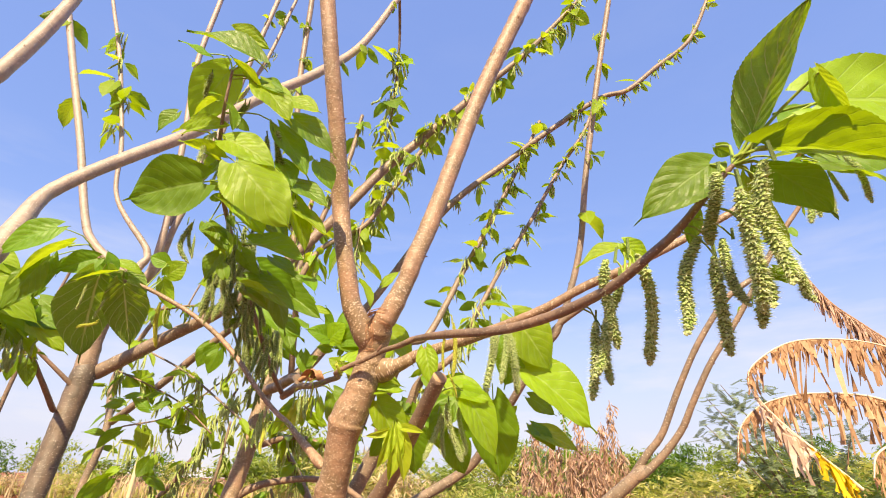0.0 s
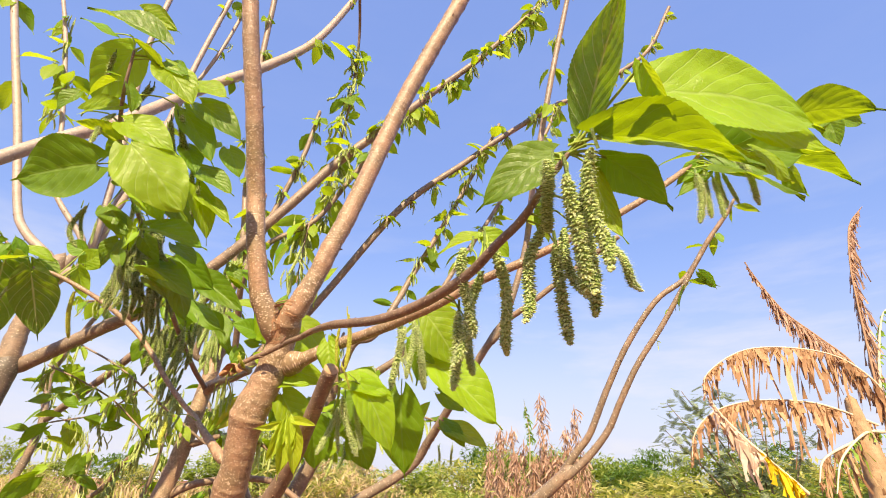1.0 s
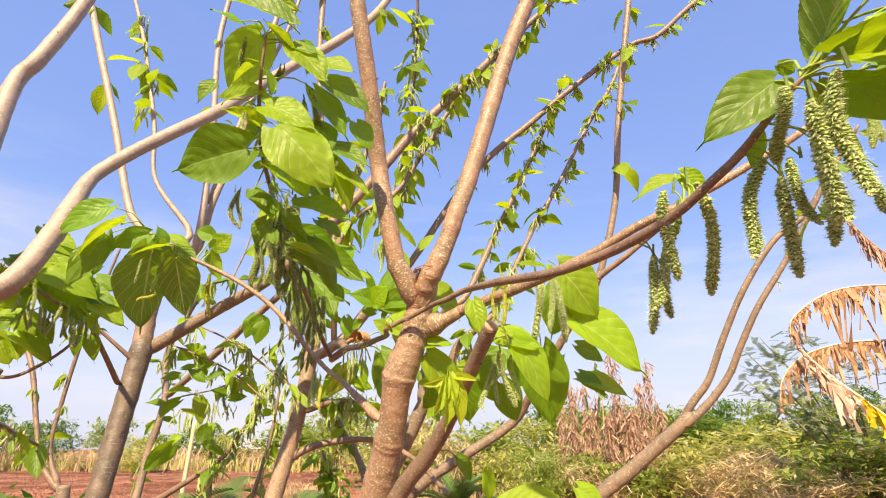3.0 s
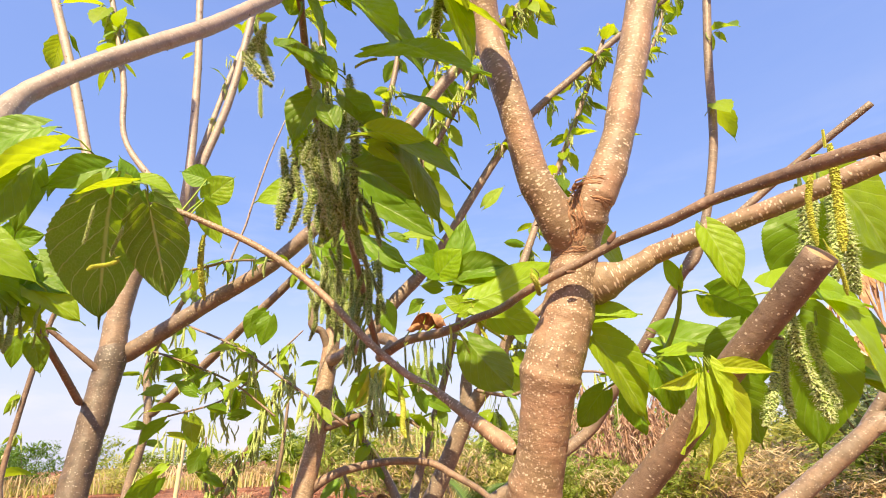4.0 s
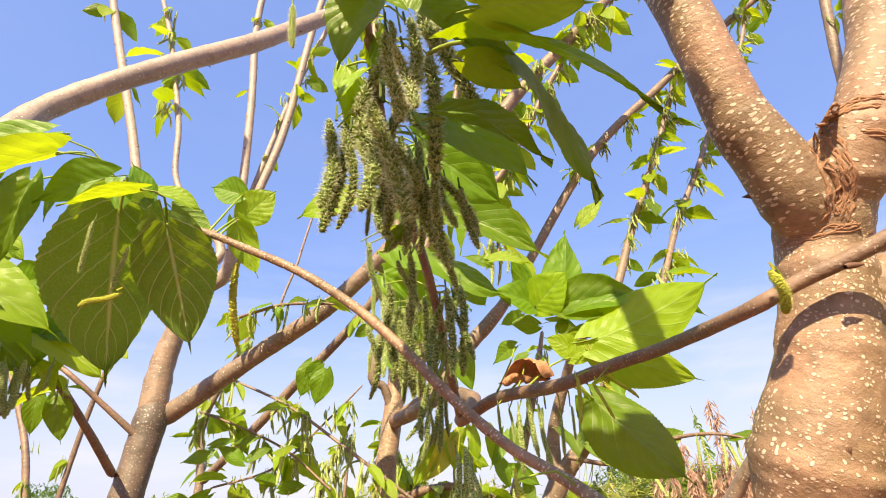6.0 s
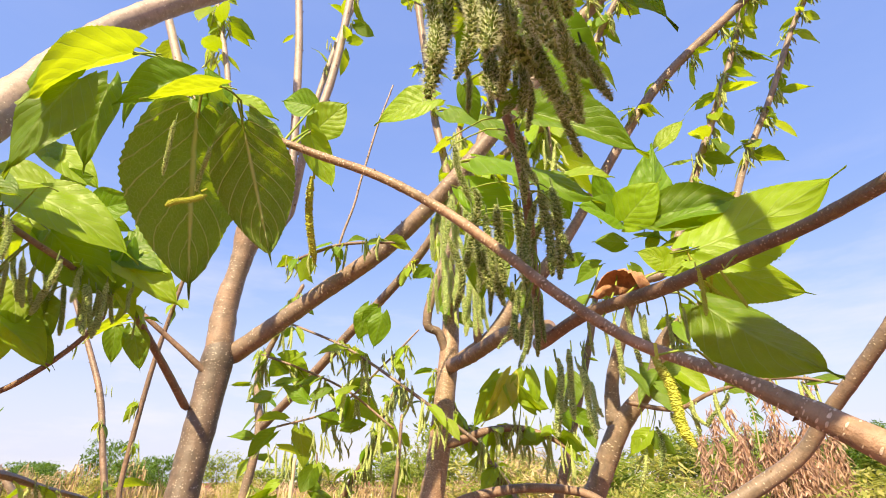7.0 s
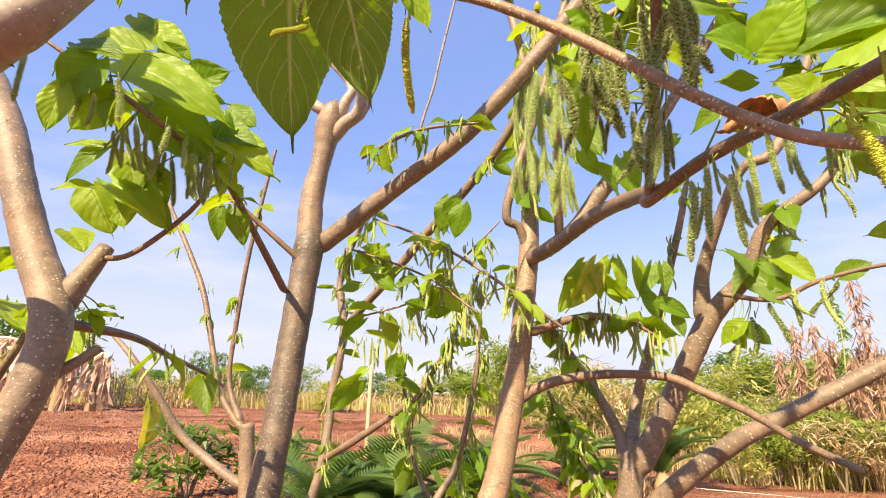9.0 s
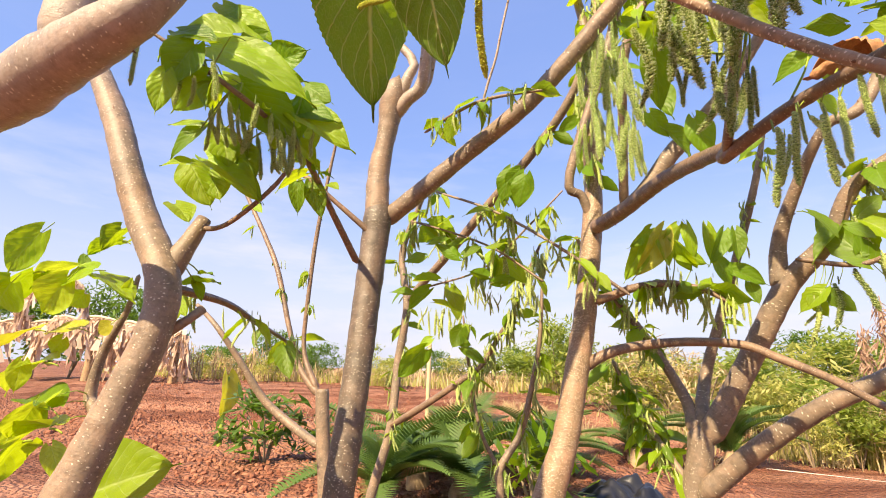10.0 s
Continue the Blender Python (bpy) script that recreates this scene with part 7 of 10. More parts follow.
leaf(w, (-0.415, 1.533, 1.511), (-0.348, 1.531, 1.509), 57, "big_young", 0.6, 1)
stalk("C_limb", (-0.415, 1.533, 1.511))
leaf(w, (-0.416, 1.536, 1.504), (-0.457, 1.515, 1.521), -70, "big_leaf", 0.6, 0)
stalk("C_limb", (-0.416, 1.536, 1.504))
leaf(w, (-0.257, 1.537, 1.366), (-0.317, 1.536, 1.377), -40, "big_leaf", 0.5, 1)
stalk("C_limb", (-0.257, 1.537, 1.366))
leaf(w, (-0.294, 1.539, 1.339), (-0.335, 1.515, 1.361), -104, "big_young", 0.8, 2)
stalk("C_limb", (-0.294, 1.539, 1.339))
leaf(w, (-0.306, 1.519, 1.325), (-0.262, 1.5, 1.343), 89, "big_young", 0.75, 0)
stalk("C_limb", (-0.306, 1.519, 1.325))
leaf(w, (-0.348, 1.583, 1.403), (-0.392, 1.566, 1.41), -89, "big_leaf", 0.75, 3)
stalk("C_limb", (-0.348, 1.583, 1.403))
leaf(w, (-0.329, 1.557, 1.398), (-0.281, 1.562, 1.394), 46, "big_leaf", 0.5, 1)
stalk("C_limb", (-0.329, 1.557, 1.398))
leaf(w, (-0.391, 1.586, 1.371), (-0.438, 1.603, 1.354), -77, "big_leaf", 0.7, 1)
stalk("C_limb", (-0.391, 1.586, 1.371))
leaf(w, (-0.366, 1.551, 1.317), (-0.396, 1.542, 1.316), -90, "big_young", 0.8, 0)
stalk("C_limb", (-0.366, 1.551, 1.317))
leaf(w, (-0.186, 1.698, 1.199), (-0.228, 1.686, 1.197), -78, "big_young", 0.75, 2)
stalk("C_limb", (-0.186, 1.698, 1.199))
leaf(w, (-0.316, 1.559, 1.378), (-0.299, 1.55, 1.407), 110, "big_leaf", 0.6, 2)
stalk("C_limb", (-0.316, 1.559, 1.378))
leaf(w, (-0.36, 1.596, 1.463), (-0.367, 1.578, 1.543), 153, "big_leaf", 0.55, 3)
stalk("C_limb", (-0.36, 1.596, 1.463))
leaf(w, (-0.235, 1.738, 1.675), (-0.177, 1.728, 1.732), 85, "big_young", 0.5, 0)
stalk("C_limb", (-0.235, 1.738, 1.675))
catkin(w, (-0.277, 1.502, 1.331), (-0.261, 1.538, 1.266), "ripe", fat=1.3)
catkin(w, (-0.269, 1.518, 1.302), (-0.21, 1.548, 1.277), "ripe", fat=1)
catkin(w, (-0.254, 1.513, 1.322), (-0.248, 1.532, 1.288), "ripe", fat=1.4)
w = STEMS["A_stub"][0]
leaf(w, (0.038, 1.043, 1.197), (0.126, 1.033, 1.187), 46, "big_young", 0.85, 1)
stalk("A_stub", (0.038, 1.043, 1.197))
leaf(w, (0.07, 1.026, 1.191), (0.157, 1.045, 1.084), 63, "big_young", 0.62, 2)
stalk("A_stub", (0.07, 1.026, 1.191))
leaf(w, (0.176, 1.118, 1.361), (0.265, 1.125, 1.256), 82, "big_young", 0.85, 2)
stalk("A_stub", (0.176, 1.118, 1.361))
leaf(w, (0.199, 1.161, 1.261), (0.353, 1.154, 1.153), 60, "big_young", 0.66, 1)
stalk("A_stub", (0.199, 1.161, 1.261))
leaf(w, (0.191, 1.171, 1.339), (0.146, 1.204, 1.224), -108, "big_leaf", 0.8, 3)
stalk("A_stub", (0.191, 1.171, 1.339))
leaf(w, (0.212, 1.215, 1.21), (0.273, 1.223, 1.177), 65, "big_leaf", 0.75, 0)
stalk("A_stub", (0.212, 1.215, 1.21))
leaf(w, (0.131, 1.18, 1.198), (0.141, 1.207, 1.03), 8, "big_leaf", 0.62, 1)
stalk("A_stub", (0.131, 1.18, 1.198))
leaf(w, (0.044, 1.18, 1.128), (0.078, 1.217, 1.046), 120, "big_leaf", 0.7, 0)
stalk("A_stub", (0.044, 1.18, 1.128))
leaf(w, (0.09, 1.187, 1.2), (0.072, 1.188, 1.114), 7, "big_leaf", 0.7, 3)
stalk("A_stub", (0.09, 1.187, 1.2))
leaf(w, (0.226, 1.295, 1.151), (0.326, 1.259, 1.128), 40, "big_young", 0.62, 2)
stalk("A_stub", (0.226, 1.295, 1.151))
leaf(w, (0.222, 1.291, 1.16), (0.275, 1.263, 1.108), 40, "big_leaf", 0.6, 0)
stalk("A_stub", (0.222, 1.291, 1.16))
leaf(w, (-0.121, 1.154, 1.207), (-0.054, 1.155, 1.22), 54, "big_young", 0.6, 1)
stalk("A_stub", (-0.121, 1.154, 1.207))
leaf(w, (-0.11, 1.182, 1.354), (-0.031, 1.194, 1.289), 61, "big_young", 0.7, 2)
stalk("A_stub", (-0.11, 1.182, 1.354))
leaf(w, (-0.032, 1.119, 1.129), (-0.015, 1.157, 1.04), 125, "big_leaf", 0.6, 1)
stalk("A_stub", (-0.032, 1.119, 1.129))
leaf(w, (0.044, 1.137, 1.18), (-0.01, 1.14, 1.108), -74, "big_leaf", 0.6, 2)
stalk("A_stub", (0.044, 1.137, 1.18))
leaf(w, (0.038, 1.166, 0.897), (0.169, 1.117, 0.912), 44, "big_young", 0.6, 1)
stalk("A_stub", (0.038, 1.166, 0.897))
leaf(w, (0.185, 1.22, 0.928), (0.24, 1.223, 0.881), 61, "big_young", 0.75, 0)
stalk("A_stub", (0.185, 1.22, 0.928))
leaf(w, (-0.058, 1.23, 0.984), (-0.021, 1.253, 0.937), 76, "big_leaf", 0.6, 1)
stalk("A_stub", (-0.058, 1.23, 0.984))
leaf(w, (0.006, 1.191, 0.962), (0.008, 1.218, 0.895), 167, "big_young", 0.4, 4)
stalk("A_stub", (0.006, 1.191, 0.962))
leaf(w, (0.161, 1.283, 1.166), (0.189, 1.27, 1.205), 85, "big_young", 0.6, 0)
stalk("A_stub", (0.161, 1.283, 1.166))
leaf(w, (-0.051, 1.024, 1.118), (-0.053, 1.039, 1.028), -33, "big_lime", 0.36, 4)
leaf(w, (-0.058, 1.024, 1.115), (-0.076, 1.028, 1.05), -37, "big_lime", 0.36, 4)
leaf(w, (-0.042, 1.026, 1.116), (-0.025, 1.04, 1.031), -27, "big_lime", 0.36, 4)
leaf(w, (-0.062, 1.022, 1.12), (-0.099, 1.004, 1.104), -113, "big_lime", 0.36, 4)
leaf(w, (-0.038, 1.023, 1.124), (0.005, 1.007, 1.117), 75, "big_lime", 0.36, 4)
leaf(w, (-0.046, 1.021, 1.126), (-0.037, 1.022, 1.073), -28, "big_lime", 0.36, 4)
catkin(w, (0.125, 1.082, 1.331), (0.135, 1.136, 1.202), "near", fat=1.2)
catkin(w, (0.147, 1.084, 1.331), (0.157, 1.128, 1.225), "near", fat=1.2)
catkin(w, (0.167, 1.089, 1.324), (0.189, 1.14, 1.203), "near", fat=1.2)
catkin(w, (0.026, 1.038, 1.153), (0.006, 1.068, 1.075), "near", fat=1.2)
catkin(w, (0.045, 1.033, 1.17), (0.054, 1.074, 1.072), "near", fat=1.2)
catkin(w, (0.065, 1.038, 1.161), (0.063, 1.069, 1.086), "near", fat=1.2)
catkin(w, (0.035, 1.044, 1.14), (0.03, 1.069, 1.078), "near", fat=1.2)
catkin(w, (0.134, 1.088, 1.319), (0.124, 1.127, 1.221), "near", fat=1.2)
catkin(w, (0.176, 1.11, 1.274), (0.184, 1.137, 1.209), "near", fat=1.2)
catkin(w, (0.215, 1.184, 1.102), (0.208, 1.2, 1.061), "near", fat=1.2)
catkin(w, (0.24, 1.185, 1.104), (0.235, 1.201, 1.065), "near", fat=1.2)
catkin(w, (0.04, 0.937, 1.271), (0.032, 0.96, 1.211), "ripe", fat=1)
catkin(w, (0.053, 0.93, 1.29), (0.058, 0.965, 1.205), "ripe", fat=1)
catkin(w, (0.047, 0.962, 1.211), (0.066, 0.979, 1.172), "ripe", fat=1)
leaf(w, (-0.117, 1.175, 1.191), (-0.043, 1.195, 1.088), 73, "big_young", 0.62, 1)
stalk("A_stub", (-0.117, 1.175, 1.191))
stalk("A_stub", (0.017, 1.151, 1.224))
leaf(w, (-0.004, 1.051, 1.272), (0.013, 1.04, 1.2), 1, "big_young", 0.6, 1)
stalk("A_stub", (-0.004, 1.051, 1.272))
leaf(w, (-0.031, 1.184, 1.165), (0.021, 1.144, 1.166), 35, "big_young", 0.5, 0)
stalk("A_stub", (-0.031, 1.184, 1.165))
leaf(w, (-0.038, 1.201, 1.148), (-0.007, 1.221, 1.086), 106, "big_leaf", 0.6, 3)
stalk("A_stub", (-0.038, 1.201, 1.148))
w = STEMS["A_T"][0]
leaf(w, (-0.906, 1.138, 1.542), (-0.963, 1.056, 1.438), 4, "big_young", 0.58, 1)
stalk("A_T", (-0.906, 1.138, 1.542))
leaf(w, (-0.974, 1.156, 1.604), (-1.073, 1.097, 1.522), -77, "big_leaf", 0.6, 2)
stalk("A_T", (-0.974, 1.156, 1.604))
leaf(w, (-0.86, 1.182, 1.527), (-0.926, 1.139, 1.48), -97, "big_leaf", 0.68, 1)
stalk("A_T", (-0.86, 1.182, 1.527))
leaf(w, (-0.797, 1.174, 1.489), (-0.859, 1.125, 1.455), -10, "big_young", 0.5, 0)
stalk("A_T", (-0.797, 1.174, 1.489))
leaf(w, (-0.928, 1.106, 1.475), (-0.96, 1.074, 1.356), -78, "big_leaf", 0.5, 3)
stalk("A_T", (-0.928, 1.106, 1.475))
leaf(w, (-0.958, 1.156, 1.521), (-0.976, 1.16, 1.406), -32, "big_leaf", 0.5, 1)
stalk("A_T", (-0.958, 1.156, 1.521))
leaf(w, (-0.835, 1.22, 1.513), (-0.846, 1.193, 1.559), -87, "big_leaf", 0.75, 0)
stalk("A_T", (-0.835, 1.22, 1.513))
leaf(w, (-0.851, 1.246, 1.543), (-0.79, 1.271, 1.53), 62, "big_young", 0.6, 1)
stalk("A_T", (-0.851, 1.246, 1.543))
leaf(w, (-0.902, 1.213, 1.531), (-0.934, 1.222, 1.494), -141, "big_young", 1, 2)
stalk("A_T", (-0.902, 1.213, 1.531))
leaf(w, (-0.884, 1.219, 1.531), (-0.843, 1.271, 1.498), 105, "big_leaf", 0.75, 1)
stalk("A_T", (-0.884, 1.219, 1.531))
leaf(w, (-0.845, 1.277, 1.531), (-0.807, 1.334, 1.485), -62, "big_under", 0.72, 1)
stalk("A_T", (-0.845, 1.277, 1.531))
leaf(w, (-0.776, 1.331, 1.582), (-0.825, 1.309, 1.597), -103, "big_leaf", 0.9, 1)
stalk("A_T", (-0.776, 1.331, 1.582))
leaf(w, (-0.778, 1.346, 1.549), (-0.724, 1.342, 1.591), 122, "big_young", 0.95, 0)
stalk("A_T", (-0.778, 1.346, 1.549))
leaf(w, (-0.772, 1.324, 1.527), (-0.768, 1.382, 1.459), -51, "big_young", 0.55, 3)
stalk("A_T", (-0.772, 1.324, 1.527))
leaf(w, (-0.935, 1.182, 1.528), (-0.958, 1.174, 1.482), -78, "big_leaf", 0.5, 2)
stalk("A_T", (-0.935, 1.182, 1.528))
leaf(w, (-0.902, 1.235, 1.487), (-0.917, 1.21, 1.529), -87, "big_young", 0.6, 0)
stalk("A_T", (-0.902, 1.235, 1.487))
catkin(w, (-0.775, 1.352, 1.47), (-0.796, 1.402, 1.354), "ripe", fat=1.1)

w = STEMS["B_twig"][0]
leaf(w, (-1.225, 1.275, 1.499), (-1.313, 1.203, 1.504), -67, "big_young", 0.66, 1)
stalk("B_twig", (-1.225, 1.275, 1.499))
leaf(w, (-1.32, 1.296, 1.521), (-1.123, 1.368, 1.45), 58, "big_young", 0.55, 2)
stalk("B_twig", (-1.32, 1.296, 1.521))
leaf(w, (-1.259, 1.39, 1.518), (-1.171, 1.389, 1.528), 111, "big_leaf", 0.85, 1)
stalk("B_twig", (-1.259, 1.39, 1.518))
leaf(w, (-1.293, 1.35, 1.465), (-1.178, 1.398, 1.363), 75, "big_leaf", 0.7, 3)
stalk("B_twig", (-1.293, 1.35, 1.465))
leaf(w, (-1.273, 1.464, 1.454), (-1.134, 1.512, 1.383), 52, "big_young", 0.6, 1)
stalk("B_twig", (-1.273, 1.464, 1.454))
leaf(w, (-1.288, 1.472, 1.479), (-1.178, 1.498, 1.436), 61, "big_leaf", 0.62, 0)
stalk("B_twig", (-1.288, 1.472, 1.479))
leaf(w, (-1.261, 1.265, 1.42), (-1.314, 1.232, 1.356), -108, "big_young", 0.85, 2)
stalk("B_twig", (-1.261, 1.265, 1.42))
leaf(w, (-1.255, 1.231, 1.46), (-1.294, 1.207, 1.383), -104, "big_leaf", 0.8, 1)
stalk("B_twig", (-1.255, 1.231, 1.46))
leaf(w, (-1.312, 1.31, 1.362), (-1.354, 1.26, 1.357), -45, "big_young", 0.6, 0)
stalk("B_twig", (-1.312, 1.31, 1.362))
leaf(w, (-1.305, 1.295, 1.348), (-1.357, 1.257, 1.296), -69, "big_leaf", 0.55, 2)
stalk("B_twig", (-1.305, 1.295, 1.348))
leaf(w, (-1.335, 1.303, 1.289), (-1.361, 1.261, 1.282), -48, "big_young", 0.6, 1)
stalk("B_twig", (-1.335, 1.303, 1.289))
leaf(w, (-1.396, 1.338, 1.312), (-1.336, 1.356, 1.234), 46, "big_young", 0.85, 3)
stalk("B_twig", (-1.396, 1.338, 1.312))
leaf(w, (-1.378, 1.37, 1.308), (-1.34, 1.374, 1.242), 46, "big_young", 0.95, 0)
stalk("B_twig", (-1.378, 1.37, 1.308))
leaf(w, (-1.361, 1.35, 1.32), (-1.241, 1.389, 1.25), 41, "big_young", 0.55, 1)
stalk("B_twig", (-1.361, 1.35, 1.32))
leaf(w, (-1.337, 1.39, 1.299), (-1.258, 1.403, 1.256), 42, "big_leaf", 0.6, 2)
stalk("B_twig", (-1.337, 1.39, 1.299))
leaf(w, (-1.345, 1.359, 1.378), (-1.312, 1.366, 1.299), 50, "big_young", 0.85, 0)
stalk("B_twig", (-1.345, 1.359, 1.378))
leaf(w, (-1.329, 1.395, 1.358), (-1.283, 1.403, 1.292), 58, "big_leaf", 0.7, 1)
stalk("B_twig", (-1.329, 1.395, 1.358))
leaf(w, (-1.323, 1.327, 1.623), (-1.226, 1.354, 1.563), 65, "big_young", 0.6, 2)
stalk("B_twig", (-1.323, 1.327, 1.623))
leaf(w, (-1.338, 1.316, 1.636), (-1.291, 1.321, 1.581), 49, "big_leaf", 0.7, 1)
stalk("B_twig", (-1.338, 1.316, 1.636))
leaf(w, (-1.275, 1.492, 1.532), (-1.206, 1.5, 1.493), 69, "big_leaf", 0.85, 3)
stalk("B_twig", (-1.275, 1.492, 1.532))
leaf(w, (-1.344, 1.341, 1.493), (-1.283, 1.355, 1.43), 44, "big_young", 0.8, 0)
stalk("B_twig", (-1.344, 1.341, 1.493))
leaf(w, (-1.399, 1.322, 1.226), (-1.342, 1.323, 1.193), 20, "big_young", 0.9, 1)
stalk("B_twig", (-1.399, 1.322, 1.226))
leaf(w, (-1.297, 1.401, 1.507), (-1.193, 1.414, 1.496), 60, "big_young", 0.5, 1)
stalk("B_twig", (-1.297, 1.401, 1.507))
leaf(w, (-1.298, 1.223, 1.498), (-1.204, 1.239, 1.463), 54, "big_leaf", 0.6, 0)
stalk("B_twig", (-1.298, 1.223, 1.498))
leaf(w, (-1.305, 1.355, 1.564), (-1.243, 1.347, 1.565), 118, "big_leaf", 0.8, 2)
stalk("B_twig", (-1.305, 1.355, 1.564))
leaf(w, (-1.247, 1.464, 1.484), (-1.262, 1.461, 1.377), -37, "big_leaf", 0.5, 3)
stalk("B_twig", (-1.247, 1.464, 1.484))
leaf(w, (-1.3, 1.272, 1.418), (-1.283, 1.234, 1.45), -102, "big_leaf", 0.7, 2)
stalk("B_twig", (-1.3, 1.272, 1.418))
leaf(w, (-1.291, 1.211, 1.407), (-1.293, 1.204, 1.329), -51, "big_young", 0.6, 0)
stalk("B_twig", (-1.291, 1.211, 1.407))
leaf(w, (-1.274, 1.524, 1.444), (-1.261, 1.516, 1.383), -48, "big_young", 0.6, 1)
stalk("B_twig", (-1.274, 1.524, 1.444))
leaf(w, (-1.402, 1.609, 1.375), (-1.387, 1.61, 1.294), -47, "big_leaf", 0.55, 2)
stalk("B_twig", (-1.402, 1.609, 1.375))
leaf(w, (-1.368, 1.625, 1.37), (-1.332, 1.638, 1.278), 58, "big_leaf", 0.55, 0)
stalk("B_twig", (-1.368, 1.625, 1.37))
catkin(w, (-1.226, 1.251, 1.431), (-1.227, 1.273, 1.364), "near", fat=1.5)
catkin(w, (-1.234, 1.221, 1.389), (-1.244, 1.233, 1.342), "near", fat=1.5)
catkin(w, (-1.235, 1.295, 1.381), (-1.237, 1.319, 1.308), "near", fat=1.3)
catkin(w, (-1.206, 1.325, 1.387), (-1.234, 1.344, 1.299), "near", fat=1.2)
catkin(w, (-1.257, 1.281, 1.363), (-1.27, 1.296, 1.308), "near", fat=1.3)
catkin(w, (-1.225, 1.385, 1.369), (-1.225, 1.414, 1.285), "near", fat=1.3)
catkin(w, (-1.218, 1.409, 1.368), (-1.21, 1.438, 1.295), "near", fat=1.3)
catkin(w, (-1.211, 1.432, 1.367), (-1.205, 1.452, 1.318), "near", fat=1.5)
catkin(w, (-1.221, 1.397, 1.369), (-1.22, 1.426, 1.285), "near", fat=1.2)
catkin(w, (-1.202, 1.412, 1.378), (-1.22, 1.431, 1.302), "near", fat=1.2)
catkin(w, (-1.2, 1.46, 1.389), (-1.201, 1.476, 1.34), "near", fat=1.5)
catkin(w, (-1.246, 1.283, 1.371), (-1.258, 1.298, 1.314), "near", fat=1.2)
catkin(w, (-1.228, 1.311, 1.373), (-1.238, 1.327, 1.314), "near", fat=1.2)
catkin(w, (-1.221, 1.334, 1.344), (-1.228, 1.344, 1.305), "near", fat=1.6)
w = STEMS["C_shoot"][0]
leaf(w, (-0.457, 1.225, 1.525), (-0.358, 1.259, 1.446), 110, "big_leaf", 0.72, 1)
stalk("C_shoot", (-0.457, 1.225, 1.525))
leaf(w, (-0.579, 1.313, 1.528), (-0.662, 1.294, 1.515), -87, "big_young", 0.7, 2)
stalk("C_shoot", (-0.579, 1.313, 1.528))
leaf(w, (-0.574, 1.449, 1.466), (-0.494, 1.49, 1.409), 89, "big_leaf", 0.75, 1)
stalk("C_shoot", (-0.574, 1.449, 1.466))
leaf(w, (-0.575, 1.509, 1.413), (-0.58, 1.558, 1.312), -177, "big_leaf", 0.42, 3)
stalk("C_shoot", (-0.575, 1.509, 1.413))
leaf(w, (-0.522, 1.209, 1.517), (-0.509, 1.145, 1.538), -27, "big_young", 0.6, 0)
stalk("C_shoot", (-0.522, 1.209, 1.517))
leaf(w, (-0.53, 1.288, 1.516), (-0.516, 1.313, 1.474), 139, "big_leaf", 0.6, 2)
stalk("C_shoot", (-0.53, 1.288, 1.516))
leaf(w, (-0.521, 1.522, 1.421), (-0.554, 1.536, 1.373), -110, "big_young", 0.6, 0)
stalk("C_shoot", (-0.521, 1.522, 1.421))
leaf(w, (-0.453, 1.458, 1.453), (-0.416, 1.491, 1.408), 114, "big_leaf", 0.75, 1)
stalk("C_shoot", (-0.453, 1.458, 1.453))
w = STEMS["C_arm"][0]
leaf(w, (-0.672, 2.342, 1.353), (-0.74, 2.297, 1.202), -103, "big_yellow", 0.5)
stalk("C_arm", (-0.672, 2.342, 1.353))
leaf(w, (-0.73, 2.318, 1.316), (-0.763, 2.285, 1.195), -90, "big_young", 0.55)
stalk("C_arm", (-0.73, 2.318, 1.316))
leaf(w, (-0.683, 2.341, 1.333), (-0.653, 2.338, 1.239), -28, "big_young", 0.5)
stalk("C_arm", (-0.683, 2.341, 1.333))
leaf(w, (-0.61, 2.373, 1.371), (-0.584, 2.371, 1.266), -27, "big_young", 0.45)
stalk("C_arm", (-0.61, 2.373, 1.371))
leaf(w, (-0.559, 2.404, 1.369), (-0.543, 2.397, 1.261), -28, "big_young", 0.42)
stalk("C_arm", (-0.559, 2.404, 1.369))
leaf(w, (-0.657, 2.365, 1.302), (-0.551, 2.392, 1.261), 76, "big_young", 0.5)
stalk("C_arm", (-0.657, 2.365, 1.302))
leaf(w, (-0.515, 2.466, 1.249), (-0.41, 2.493, 1.206), 76, "big_leaf", 0.5)
stalk("C_arm", (-0.515, 2.466, 1.249))
leaf(w, (-0.543, 2.441, 1.277), (-0.503, 2.441, 1.194), 64, "big_leaf", 0.6)
stalk("C_arm", (-0.543, 2.441, 1.277))
leaf(w, (-0.489, 2.449, 1.359), (-0.482, 2.434, 1.26), -27, "big_leaf", 0.5)
stalk("C_arm", (-0.489, 2.449, 1.359))
leaf(w, (-0.607, 2.409, 1.256), (-0.646, 2.322, 1.308), -172, "big_young", 0.5)
stalk("C_arm", (-0.607, 2.409, 1.256))
leaf(w, (-0.467, 2.505, 1.212), (-0.445, 2.49, 1.143), 34, "big_leaf", 0.6)
stalk("C_arm", (-0.467, 2.505, 1.212))
leaf(w, (-0.518, 2.433, 1.355), (-0.553, 2.395, 1.248), -81, "big_leaf", 0.45)
stalk("C_arm", (-0.518, 2.433, 1.355))
leaf(w, (-0.631, 2.362, 1.367), (-0.663, 2.321, 1.276), -84, "big_young", 0.5)
stalk("C_arm", (-0.631, 2.362, 1.367))
leaf(w, (-0.703, 2.322, 1.357), (-0.748, 2.267, 1.289), -99, "big_young", 0.5)
